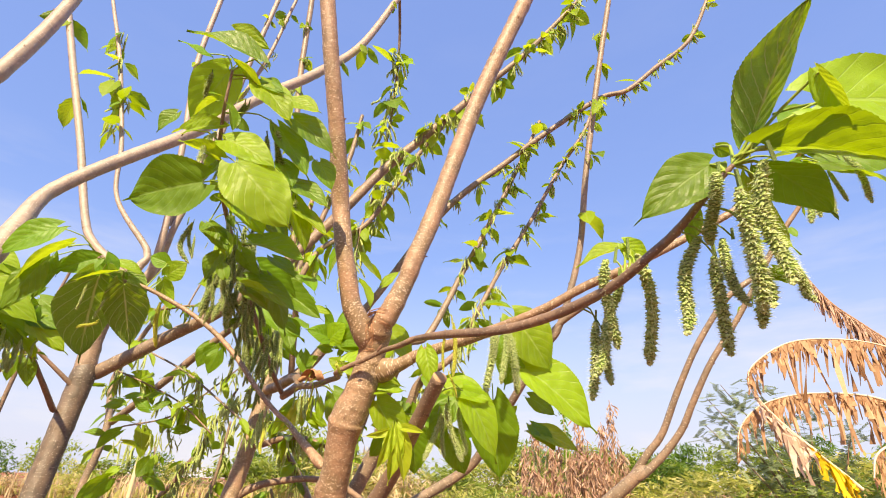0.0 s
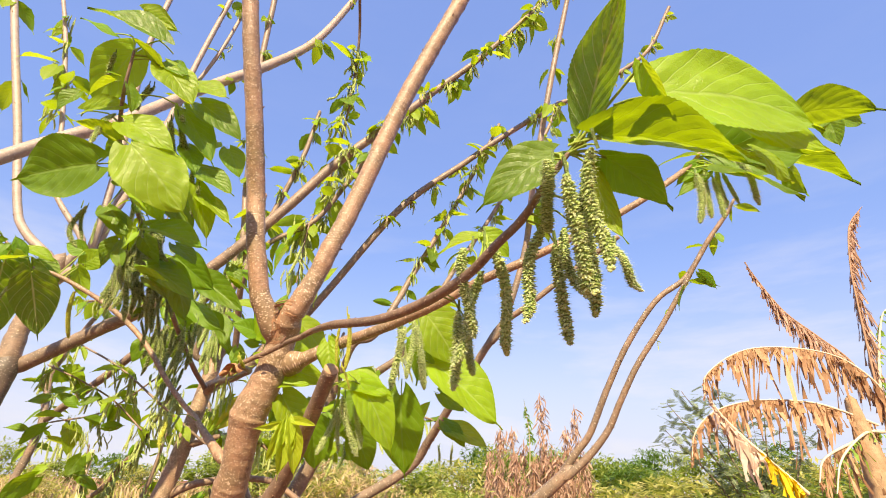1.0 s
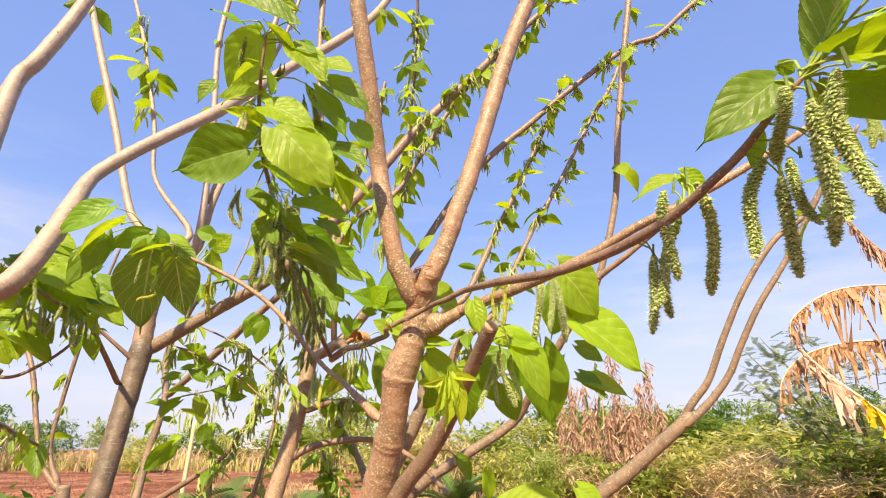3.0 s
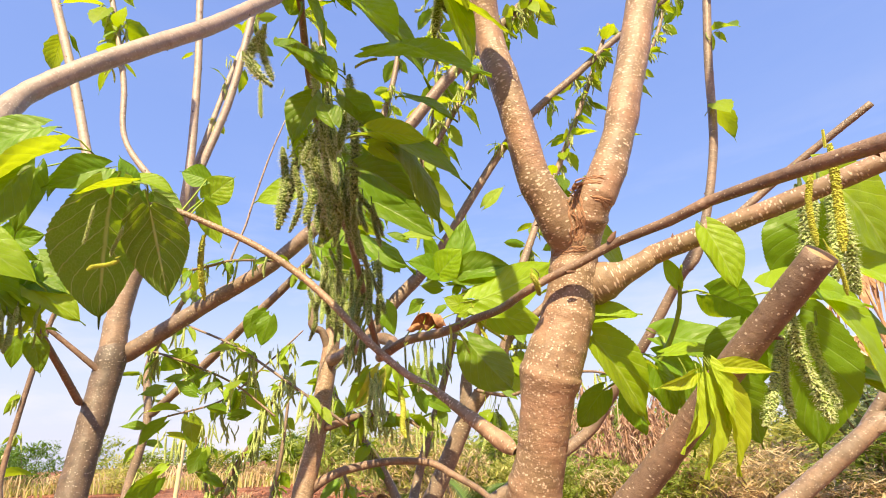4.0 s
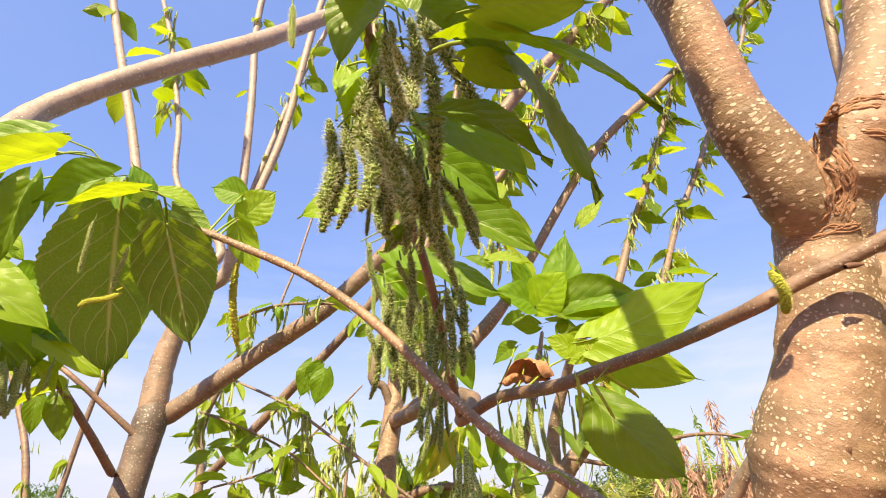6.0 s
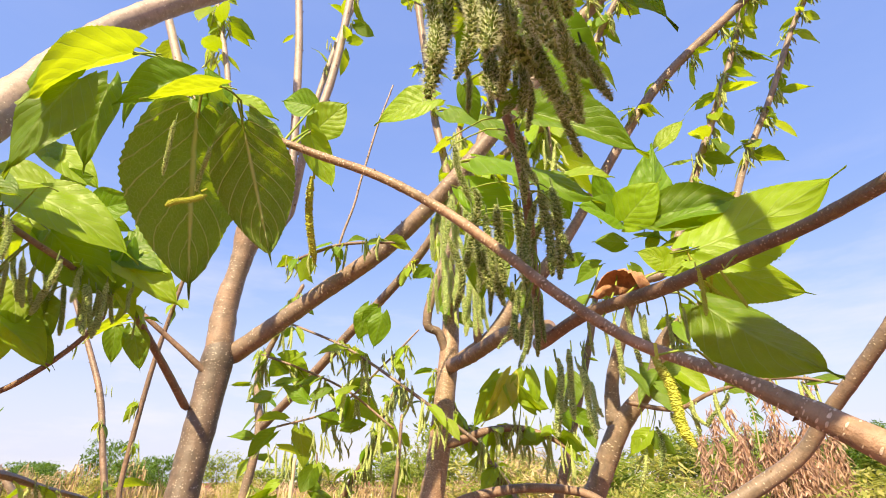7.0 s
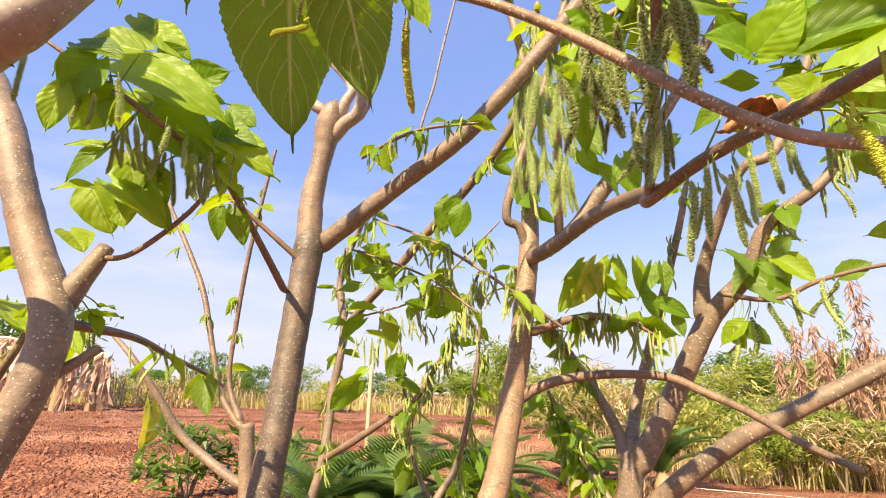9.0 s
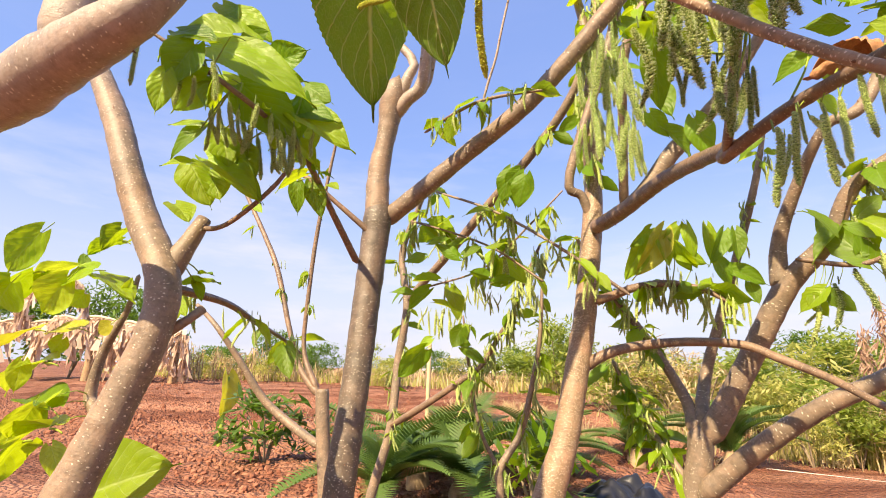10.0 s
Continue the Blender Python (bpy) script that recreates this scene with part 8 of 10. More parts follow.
stalk("C_arm", (-0.703, 2.322, 1.357))
catkin(w, (-0.671, 2.371, 1.254), (-0.67, 2.394, 1.177), "far", fat=1.2)
catkin(w, (-0.644, 2.392, 1.238), (-0.643, 2.414, 1.161), "far", fat=1.2)
catkin(w, (-0.6, 2.422, 1.224), (-0.599, 2.445, 1.147), "far", fat=1.2)
catkin(w, (-0.557, 2.447, 1.225), (-0.556, 2.47, 1.148), "far", fat=1.2)
catkin(w, (-0.526, 2.47, 1.21), (-0.525, 2.493, 1.133), "far", fat=1.2)
catkin(w, (-0.494, 2.499, 1.179), (-0.493, 2.521, 1.102), "far", fat=1.2)
catkin(w, (-0.683, 2.378, 1.205), (-0.682, 2.401, 1.128), "far", fat=1.2)
catkin(w, (-0.582, 2.438, 1.208), (-0.581, 2.46, 1.131), "far", fat=1.2)
catkin(w, (-0.506, 2.487, 1.195), (-0.506, 2.509, 1.118), "far", fat=1.2)
catkin(w, (-0.478, 2.512, 1.163), (-0.477, 2.535, 1.087), "far", fat=1.2)

# pairs of broad leaves and pale catkin bunches between the straight trunks
w = STEMS["M_tw3"][0]
leaf(w, (-1.158, 2.185, 1.222), (-1.211, 2.148, 1.241), 57, "big_leaf", 0.62)
leaf(w, (-1.146, 2.197, 1.206), (-1.081, 2.231, 1.221), -61, "big_leaf", 0.6)
leaf(w, (-1.231, 2.125, 1.279), (-1.289, 2.075, 1.33), -77, "big_leaf", 0.5)
leaf(w, (-1.219, 2.131, 1.285), (-1.165, 2.151, 1.324), 75, "big_leaf", 0.5)
leaf(w, (-1.305, 2.069, 1.319), (-1.243, 2.1, 1.341), 71, "big_leaf", 0.4)
w = STEMS["M_tw2"][0]
leaf(w, (-1.175, 2.304, 1.357), (-1.122, 2.348, 1.314), -79, "big_leaf", 0.62)
leaf(w, (-1.394, 2.218, 1.202), (-1.472, 2.189, 1.139), 35, "big_leaf", 0.62)
leaf(w, (-1.448, 2.19, 1.186), (-1.509, 2.15, 1.199), -58, "big_leaf", 0.5)
leaf(w, (-1.382, 2.237, 1.16), (-1.314, 2.282, 1.144), 58, "big_lime", 0.35)
leaf(w, (-1.396, 2.185, 1.313), (-1.464, 2.147, 1.3), -64, "big_leaf", 0.6)
w = STEMS["J_b"][0]
leaf(w, (-1.614, 2.547, 1.02), (-1.733, 2.505, 0.918), 50, "big_leaf", 0.72)
leaf(w, (-1.475, 2.604, 1.109), (-1.522, 2.599, 1.027), 58, "big_leaf", 0.85)
leaf(w, (-1.505, 2.599, 1.063), (-1.446, 2.642, 1.039), -74, "big_leaf", 0.6)
leaf(w, (-1.479, 2.625, 1.031), (-1.389, 2.693, 0.978), 66, "big_leaf", 0.45)
leaf(w, (-1.586, 2.552, 1.061), (-1.647, 2.525, 1.026), -67, "big_young", 0.6)
w = STEMS["J_b"][0]
catkin(w, (-1.487, 2.603, 1.172), (-1.493, 2.629, 1.069), "far", fat=1.1)
catkin(w, (-1.524, 2.578, 1.182), (-1.545, 2.595, 1.079), "far", fat=1.1)
catkin(w, (-1.589, 2.542, 1.173), (-1.605, 2.56, 1.078), "far", fat=1.1)
catkin(w, (-1.503, 2.598, 1.156), (-1.508, 2.615, 1.086), "far", fat=1.1)
catkin(w, (-1.624, 2.521, 1.173), (-1.622, 2.541, 1.109), "far", fat=1.1)
catkin(w, (-1.565, 2.561, 1.155), (-1.567, 2.587, 1.06), "far", fat=1.1)
catkin(w, (-1.599, 2.532, 1.185), (-1.615, 2.548, 1.097), "far", fat=1.1)
catkin(w, (-1.52, 2.582, 1.176), (-1.52, 2.607, 1.091), "far", fat=1.1)
catkin(w, (-1.549, 2.562, 1.186), (-1.555, 2.578, 1.116), "far", fat=1.1)
catkin(w, (-1.551, 2.566, 1.166), (-1.556, 2.586, 1.087), "far", fat=1.1)
catkin(w, (-1.569, 2.555, 1.166), (-1.585, 2.573, 1.072), "far", fat=1.1)
catkin(w, (-1.572, 2.553, 1.171), (-1.586, 2.57, 1.08), "far", fat=1.1)
catkin(w, (-1.546, 2.569, 1.167), (-1.559, 2.59, 1.068), "far", fat=1.1)
catkin(w, (-1.533, 2.572, 1.183), (-1.548, 2.587, 1.1), "far", fat=1.1)
w = STEMS["M_tw3"][0]
catkin(w, (-1.175, 2.162, 1.183), (-1.183, 2.174, 1.125), "far", fat=1.1)
catkin(w, (-1.176, 2.161, 1.184), (-1.179, 2.172, 1.138), "far", fat=1.1)
catkin(w, (-1.18, 2.163, 1.171), (-1.191, 2.171, 1.119), "far", fat=1.1)
catkin(w, (-1.188, 2.153, 1.187), (-1.188, 2.169, 1.132), "far", fat=1.1)
catkin(w, (-1.193, 2.153, 1.178), (-1.196, 2.162, 1.139), "far", fat=1.1)
catkin(w, (-1.209, 2.144, 1.177), (-1.21, 2.156, 1.131), "far", fat=1.1)
catkin(w, (-1.211, 2.139, 1.19), (-1.216, 2.151, 1.136), "far", fat=1.1)
w = STEMS["M_tw2"][0]
catkin(w, (-1.196, 2.295, 1.177), (-1.197, 2.311, 1.121), "far", fat=1.1)
catkin(w, (-1.198, 2.294, 1.175), (-1.21, 2.305, 1.113), "far", fat=1.1)
catkin(w, (-1.204, 2.291, 1.176), (-1.214, 2.3, 1.124), "far", fat=1.1)
catkin(w, (-1.198, 2.29, 1.19), (-1.205, 2.303, 1.13), "far", fat=1.1)
catkin(w, (-1.206, 2.285, 1.189), (-1.206, 2.302, 1.135), "far", fat=1.1)
catkin(w, (-1.179, 2.303, 1.184), (-1.18, 2.316, 1.139), "far", fat=1.1)
w = STEMS["I_b"][0]
catkin(w, (-1.359, 2.873, 1.167), (-1.377, 2.887, 1.083), "far", fat=1.1)
catkin(w, (-1.36, 2.865, 1.194), (-1.364, 2.891, 1.093), "far", fat=1.1)
catkin(w, (-1.375, 2.865, 1.162), (-1.374, 2.888, 1.086), "far", fat=1.1)
catkin(w, (-1.371, 2.865, 1.169), (-1.371, 2.894, 1.068), "far", fat=1.1)
catkin(w, (-1.338, 2.877, 1.198), (-1.344, 2.893, 1.129), "far", fat=1.1)
catkin(w, (-1.397, 2.849, 1.172), (-1.403, 2.872, 1.081), "far", fat=1.1)
catkin(w, (-1.371, 2.86, 1.188), (-1.377, 2.888, 1.078), "far", fat=1.1)
catkin(w, (-1.396, 2.843, 1.194), (-1.411, 2.862, 1.098), "far", fat=1.1)
catkin(w, (-1.375, 2.863, 1.168), (-1.374, 2.888, 1.085), "far", fat=1.1)
w = STEMS["I_b"][0]
catkin(w, (-1.276, 2.857, 1.31), (-1.286, 2.874, 1.23), "far", fat=1.1)
catkin(w, (-1.275, 2.863, 1.293), (-1.29, 2.875, 1.218), "far", fat=1.1)
catkin(w, (-1.276, 2.86, 1.299), (-1.277, 2.882, 1.224), "far", fat=1.1)
catkin(w, (-1.272, 2.861, 1.305), (-1.282, 2.88, 1.218), "far", fat=1.1)
catkin(w, (-1.305, 2.844, 1.298), (-1.317, 2.861, 1.212), "far", fat=1.1)
catkin(w, (-1.261, 2.87, 1.296), (-1.266, 2.9, 1.181), "far", fat=1.1)
catkin(w, (-1.323, 2.824, 1.326), (-1.326, 2.851, 1.23), "far", fat=1.1)
catkin(w, (-1.264, 2.865, 1.307), (-1.283, 2.887, 1.192), "far", fat=1.1)
catkin(w, (-1.314, 2.833, 1.317), (-1.326, 2.849, 1.234), "far", fat=1.1)
catkin(w, (-1.322, 2.828, 1.315), (-1.329, 2.845, 1.243), "far", fat=1.1)
w = STEMS["I_b"][0]
catkin(w, (-1.199, 2.841, 1.443), (-1.207, 2.865, 1.34), "far", fat=1.1)
catkin(w, (-1.201, 2.843, 1.432), (-1.216, 2.866, 1.32), "far", fat=1.1)
catkin(w, (-1.2, 2.837, 1.453), (-1.205, 2.861, 1.361), "far", fat=1.1)
catkin(w, (-1.237, 2.823, 1.425), (-1.256, 2.845, 1.311), "far", fat=1.1)
catkin(w, (-1.24, 2.812, 1.457), (-1.255, 2.836, 1.343), "far", fat=1.1)
catkin(w, (-1.231, 2.82, 1.449), (-1.24, 2.837, 1.37), "far", fat=1.1)
catkin(w, (-1.242, 2.817, 1.438), (-1.25, 2.836, 1.354), "far", fat=1.1)
catkin(w, (-1.199, 2.84, 1.446), (-1.22, 2.862, 1.327), "far", fat=1.1)
catkin(w, (-1.223, 2.828, 1.437), (-1.226, 2.86, 1.318), "far", fat=1.1)
w = STEMS["M_tw"][0]
catkin(w, (-1.359, 2.196, 1.351), (-1.361, 2.212, 1.288), "far", fat=1.1)
catkin(w, (-1.35, 2.202, 1.346), (-1.353, 2.215, 1.295), "far", fat=1.1)
catkin(w, (-1.364, 2.19, 1.36), (-1.369, 2.204, 1.3), "far", fat=1.1)
# leaves on the green shoot beside the forked trunk
w = STEMS["A_shoot"][0]
leaf(w, (-0.067, 1.222, 1.17), (-0.009, 1.259, 1.097), 166, "big_young", 0.55)
stalk("A_shoot", (-0.067, 1.222, 1.17))
leaf(w, (-0.097, 1.258, 1.132), (-0.143, 1.273, 1.089), 55, "big_leaf", 0.72)
stalk("A_shoot", (-0.097, 1.258, 1.132))
leaf(w, (-0.006, 1.268, 1.203), (0.104, 1.289, 1.176), -108, "big_leaf", 0.6)
stalk("A_shoot", (-0.006, 1.268, 1.203))
leaf(w, (-0.025, 1.237, 1.17), (0.044, 1.255, 1.142), 81, "big_leaf", 0.55)
stalk("A_shoot", (-0.025, 1.237, 1.17))
leaf(w, (-0.052, 1.294, 1.134), (-0.037, 1.324, 1.07), -35, "big_leaf", 0.6)
stalk("A_shoot", (-0.052, 1.294, 1.134))
leaf(w, (-0.007, 1.308, 1.162), (0.026, 1.335, 1.105), -44, "big_leaf", 0.8)
stalk("A_shoot", (-0.007, 1.308, 1.162))
leaf(w, (0.033, 1.17, 1.232), (0.096, 1.186, 1.209), -34, "big_leaf", 1)
stalk("A_shoot", (0.033, 1.17, 1.232))
leaf(w, (-0.006, 1.157, 1.243), (-0.021, 1.14, 1.278), -148, "big_young", 0.5)
stalk("A_shoot", (-0.006, 1.157, 1.243))
# ---- spur shoots along the farther branches ----
spurs("C_up", 18, 0.30, 0.98, 0.088, 4, 8, 0.07, 0.75)
spurs("D_main", 17, 0.40, 1.0, 0.088, 4, 8, 0.07, 0.75)
spurs("D_4", 16, 0.35, 1.0, 0.088, 4, 8, 0.07, 0.75)
spurs("B_tassel", 14, 0.15, 1.0, 0.14, 3, 7, 0.14)
spurs("C_shoot", 10, 0.45, 0.97, 0.06, 2, 0, 0.08, 0.25, True)
spurs("B_twig", 9, 0.4, 1.0, 0.06, 3, 0, 0.07, 0.6, True)
spurs("D_V", 7, 0.55, 1.0, 0.10, 3, 2, 0.06)
spurs("B_right", 18, 0.45, 1.0, 0.09, 4, 9, 0.08, 0.7)
spurs("D_5", 16, 0.3, 1.0, 0.09, 4, 9, 0.08, 0.7)
spurs("D_8", 9, 0.3, 1.0, 0.085, 4, 7, 0.075, 0.7)
spurs("B_s1", 3, 0.3, 0.8, 0.12, 3, 1, 0.06, 0.2)
spurs("B_s2", 7, 0.35, 0.62, 0.11, 3, 4, 0.10, 0.5)
spurs("B_s3", 3, 0.2, 0.9, 0.07, 2, 1, 0.05)
spurs("B_s4", 4, 0.2, 0.9, 0.07, 2, 1, 0.05)
spurs("B_s5", 10, 0.1, 0.9, 0.07, 2, 4, 0.06)
spurs("V_9", 9, 0.15, 0.95, 0.09, 4, 6, 0.075, 0.6)
spurs("N_tw", 7, 0.1, 1.0, 0.06, 2, 4, 0.06)
spurs("M_tw", 7, 0.1, 1.0, 0.09, 2, 5, 0.09, 0.75)
spurs("M_tw2", 6, 0.1, 1.0, 0.09, 2, 5, 0.09, 0.75)
spurs("M_tw3", 6, 0.05, 1.0, 0.09, 2, 4, 0.09, 0.7)
spurs("C_arm", 8, 0.3, 1.0, 0.10, 2, 4, 0.09)
spurs("C_trunk", 16, 0.66, 1.0, 0.12, 2, 6, 0.12, 0.2)
spurs("D_l1", 13, 0.35, 1.0, 0.08, 4, 6, 0.085, 0.6)
spurs("D_l2", 8, 0.35, 1.0, 0.07, 3, 4, 0.075, 0.7)
spurs("D_l4", 15, 0.1, 1.0, 0.10, 4, 4, 0.08, 0.55)
spurs("I_trunk", 15, 0.3, 1.0, 0.08, 3, 4, 0.085, 0.7)
spurs("I_b", 12, 0.35, 1.0, 0.07, 2, 8, 0.10, 0.5)
spurs("J_trunk", 12, 0.3, 1.0, 0.075, 2, 6, 0.085, 0.8)
spurs("J_b", 9, 0.2, 1.0, 0.08, 2, 4, 0.085, 0.4)
spurs("H_s1", 5, 0.2, 1.0, 0.08, 2, 2, 0.07)
spurs("H_s2", 4, 0.2, 1.0, 0.08, 2, 1, 0.07)
spurs("K_tw1", 6, 0.1, 1.0, 0.10, 2, 2, 0.08, 0.3)
spurs("F_a", 4, 0.75, 1.0, 0.05, 2, 1, 0.03)
spurs("F_b", 4, 0.6, 1.0, 0.05, 2, 1, 0.03)
spurs("L_limb", 5, 0.7, 1.0, 0.08, 2, 1, 0.05)
spurs("D_main", 10, 0.22, 0.45, 0.12, 2, 5, 0.11, 0.3)
# ---- beyond the orchard ----
DRY = island_material("dry banana leaf", (0.20, 0.105, 0.055), (0.64, 0.40, 0.24), 0.85, (0.45, 0.25, 0.12), 0.25, 0.15)
DRY_PALE = island_material("bleached banana leaf", (0.46, 0.31, 0.22), (0.86, 0.72, 0.60), 0.85, (0.6, 0.44, 0.32), 0.3, 0.15)
DRY_RED = island_material("dry reddish leaf", (0.22, 0.125, 0.085), (0.66, 0.46, 0.35), 0.85, (0.55, 0.33, 0.2), 0.3, 0.1)
RIB = grain_material("bleached midrib", (0.70, 0.62, 0.48), (0.55, 0.42, 0.28), 30, 0.7)
RIB_BROWN = grain_material("brown midrib", (0.40, 0.25, 0.16), (0.28, 0.17, 0.11), 30, 0.8)
PSEUDO = grain_material("fibrous banana stem", (0.30, 0.19, 0.11), (0.46, 0.33, 0.2), 14, 0.9, 0.02)
GREEN_BLADE = island_material("banana leaf", (0.12, 0.26, 0.03), (0.22, 0.38, 0.06), 0.5, (0.4, 0.6, 0.05), 0.35)
YELLOW_BLADE = island_material("yellow banana leaf", (0.75, 0.52, 0.03), (0.80, 0.62, 0.05), 0.6, (0.8, 0.6, 0.05), 0.3)
SHRUB = island_material("shrub foliage", (0.15, 0.22, 0.045), (0.36, 0.40, 0.12), 0.6, (0.40, 0.52, 0.07), 0.42)
SHRUB_DARK = island_material("dark glossy foliage", (0.055, 0.115, 0.022), (0.13, 0.22, 0.045), 0.4, (0.22, 0.40, 0.04), 0.32)
WEED = island_material("yellow-green weeds", (0.27, 0.30, 0.07), (0.58, 0.52, 0.20), 0.7, (0.55, 0.58, 0.12), 0.42)
STRAW = island_material("dry grass", (0.46, 0.33, 0.17), (0.74, 0.60, 0.38), 0.85, (0.6, 0.48, 0.26), 0.35, 0.1)
PALM = island_material("cycad leaflets", (0.04, 0.10, 0.02), (0.13, 0.21, 0.05), 0.5, (0.16, 0.28, 0.04), 0.2, 0.3)
FEATHER = island_material("feathery grey-green foliage", (0.16, 0.22, 0.13), (0.31, 0.37, 0.23), 0.7, (0.30, 0.38, 0.18), 0.3)
GRASS = island_material("mixed rough grass", (0.20, 0.23, 0.06), (0.60, 0.47, 0.24), 0.8, (0.5, 0.48, 0.16), 0.4, 0.1)
RG = random.Random(21)


def soup(quads):
    """Vertices and faces from loose triangles and quads."""
    v, f = [], []
    for q in quads:
        k = len(v)
        v += [tuple(p) for p in q]
        f.append(tuple(range(k, k + len(q))))
    return v, f


def tatters(rib, reach, density, droop, rg, mat, width=0.035, lift=0.0):
    """A torn leaf along a midrib: ragged strips on both sides, in bunches with bare stretches, twisted as they dry."""
    S = spline([(*p, 0.01) for p in rib], 0.03)
    T = np.gradient(S[:, :3], axis=0)
    quads = []
    n = len(S)
    shift = rg.uniform(0, 50)
    for i in range(0, n - 1):
        for side in (-1, 1):
            full = 0.5 + 0.9 * noise.noise(Vector((i * 0.21, side * 3.0, shift)))
            for _ in range(density):
                if rg.random() > full:
                    continue
                t = T[i] / (np.linalg.norm(T[i]) + 1e-9)
                out = np.cross(t, (0, 0, 1.0))
                out = out / (np.linalg.norm(out) + 1e-6) * side
                env = math.sin(math.pi * min(1.0, 0.12 + 0.93 * i / n)) ** 0.6
                ln = reach * env * rg.choice((0.2, 0.4, 0.65, 0.9, 1.15)) * rg.uniform(0.7, 1.25) * (0.55 + 0.7 * full)
                d1 = out * (1 - droop) + np.array([0, 0, -droop + lift]) + t * rg.uniform(-0.4, 0.5)
                a = S[i, :3] + t * rg.uniform(0, 0.03)
                w = t * width * rg.uniform(0.3, 1.3)
                left, right, p = a, a + w, a + 0.5 * w
                for k in range(3):
                    p = p + d1 * ln / 3
                    d1 = d1 * 0.6 + np.array([rg.uniform(-0.35, 0.35), rg.uniform(-0.35, 0.35), -0.55 - 0.3 * droop])
                    tw = w * (0.75 - 0.22 * k) * rg.uniform(0.5, 1.1) + np.array([rg.uniform(-1, 1), rg.uniform(-1, 1), 0]) * width * 0.45
                    nl, nr = p - tw * 0.5, p + tw * 0.5
                    quads.append([left, right, nr, nl])
                    left, right = nl, nr
    return soup(quads), S


def banana_leaf(parent, rib, reach, mat, droop=0.85, density=1, label="", seed=0, thick=0.012, width=0.035):
    rg = random.Random(seed)
    (v, f), S = tatters(rib, reach, density, droop, rg, mat, width)
    lf = part("leaf", mesh_of("leaf", v, f, [mat], smooth=False), parent, label)
    rv, rf, uv, idx, _, _ = sweep([(*p, thick * (1 - 0.7 * i / (len(rib) - 1))) for i, p in enumerate(rib)], 6, 0.05, 0.05, 0.0)
    rm = RIB_BROWN if mat is DRY_RED and seed % 3 else RIB
    part("midrib", mesh_of("midrib", rv, rf, [rm, rm, rm], uv, idx), lf)
    return lf


# dead banana with arching leaves beside the path
ban = thing("banana_plant", "tall banana plant with dead torn brown leaves", "banana plant", "banana plants", (5.0, 6.1, 0))
v, f, uv, idx, _, _ = sweep([(5.0, 6.1, -0.1, 0.16), (5.0, 6.1, 0.8, 0.14), (4.98, 6.1, 1.5, 0.11), (4.95, 6.1, 2.1, 0.06)], 14, 0.06, 0.2, 0.08)
part("stem", mesh_of("stem", v, f, [PSEUDO, PSEUDO, PSEUDO], uv, idx), ban)
banana_leaf(ban, [(5.34, 6.1, 2.02), (5.28, 6.03, 2.27), (4.9, 5.97, 2.56), (4.34, 5.9, 2.65), (3.69, 5.83, 2.59), (3.18, 5.77, 2.3), (3.05, 5.7, 2.03)], 0.42, DRY, 0.93, 2, "", 300, 0.014, 0.075)
banana_leaf(ban, [(5.18, 6.1, 1.83), (4.77, 6.05, 1.97), (4.37, 6, 2.05), (3.76, 5.95, 2.04), (3.26, 5.9, 1.91), (2.95, 5.85, 1.66), (2.83, 5.8, 1.34)], 0.38, DRY, 0.93, 2, "", 301, 0.014, 0.075)
banana_leaf(ban, [(5.27, 6.1, 2.08), (5.1, 6.08, 2.54), (4.77, 6.06, 2.85), (4.43, 6.04, 3.16), (4.17, 6.02, 3.61), (4.08, 6, 3.8)], 0.27, DRY_RED, 0.8, 8, "", 302, 0.016, 0.05)
banana_leaf(ban, [(5.29, 6.1, 2.08), (5.4, 6.14, 2.7), (5.51, 6.18, 3.31), (5.63, 6.22, 3.89), (5.85, 6.26, 4.53), (6.17, 6.3, 4.88)], 0.34, DRY_RED, 0.9, 8, "", 313, 0.016, 0.05)
banana_leaf(ban, [(5.16, 6.1, 1.76), (4.78, 6.03, 1.63), (4.36, 5.97, 1.44), (4.19, 5.9, 1.2)], 0.4, DRY, 0.95, 2, "", 304, 0.022, 0.05)
banana_leaf(ban, [(4.04, 5.9, 1.09), (3.82, 5.85, 1.28), (3.62, 5.8, 1.44)], 0.3, YELLOW_BLADE, 0.7, 2, "yellow broken leaf hanging low", 305, 0.022, 0.13)
banana_leaf(ban, [(3.62, 5.8, 1.44), (3.44, 5.78, 1.6), (3.24, 5.77, 1.83), (3.14, 5.75, 1.98)], 0.26, DRY_PALE, 0.8, 2, "", 306, 0.022, 0.11)
banana_leaf(ban, [(5.3, 6.1, 2.08), (5.52, 6.13, 2.7), (5.75, 6.17, 3.16), (5.93, 6.2, 3.33)], 0.16, GREEN_BLADE, 0.15, 1, "young green leaf still upright", 307, 0.022, 0.05)
banana_leaf(ban, [(5.22, 6.1, 1.76), (4.91, 6, 1.72), (4.5, 5.9, 1.44), (4.27, 5.8, 1.1)], 0.22, GREEN_BLADE, 0.5, 1, "drooping green leaf", 308, 0.022, 0.05)
banana_leaf(ban, [(5.27, 6.1, 1.89), (5.71, 6.07, 2.02), (5.96, 6.03, 1.77), (5.86, 6, 1.3)], 0.5, DRY, 0.95, 2, "", 309, 0.022, 0.05)
banana_leaf(ban, [(5.31, 6.1, 2.02), (5.81, 6.17, 2.44), (6.4, 6.23, 2.75), (6.83, 6.3, 2.63)], 0.5, DRY, 0.9, 2, "", 310, 0.022, 0.05)
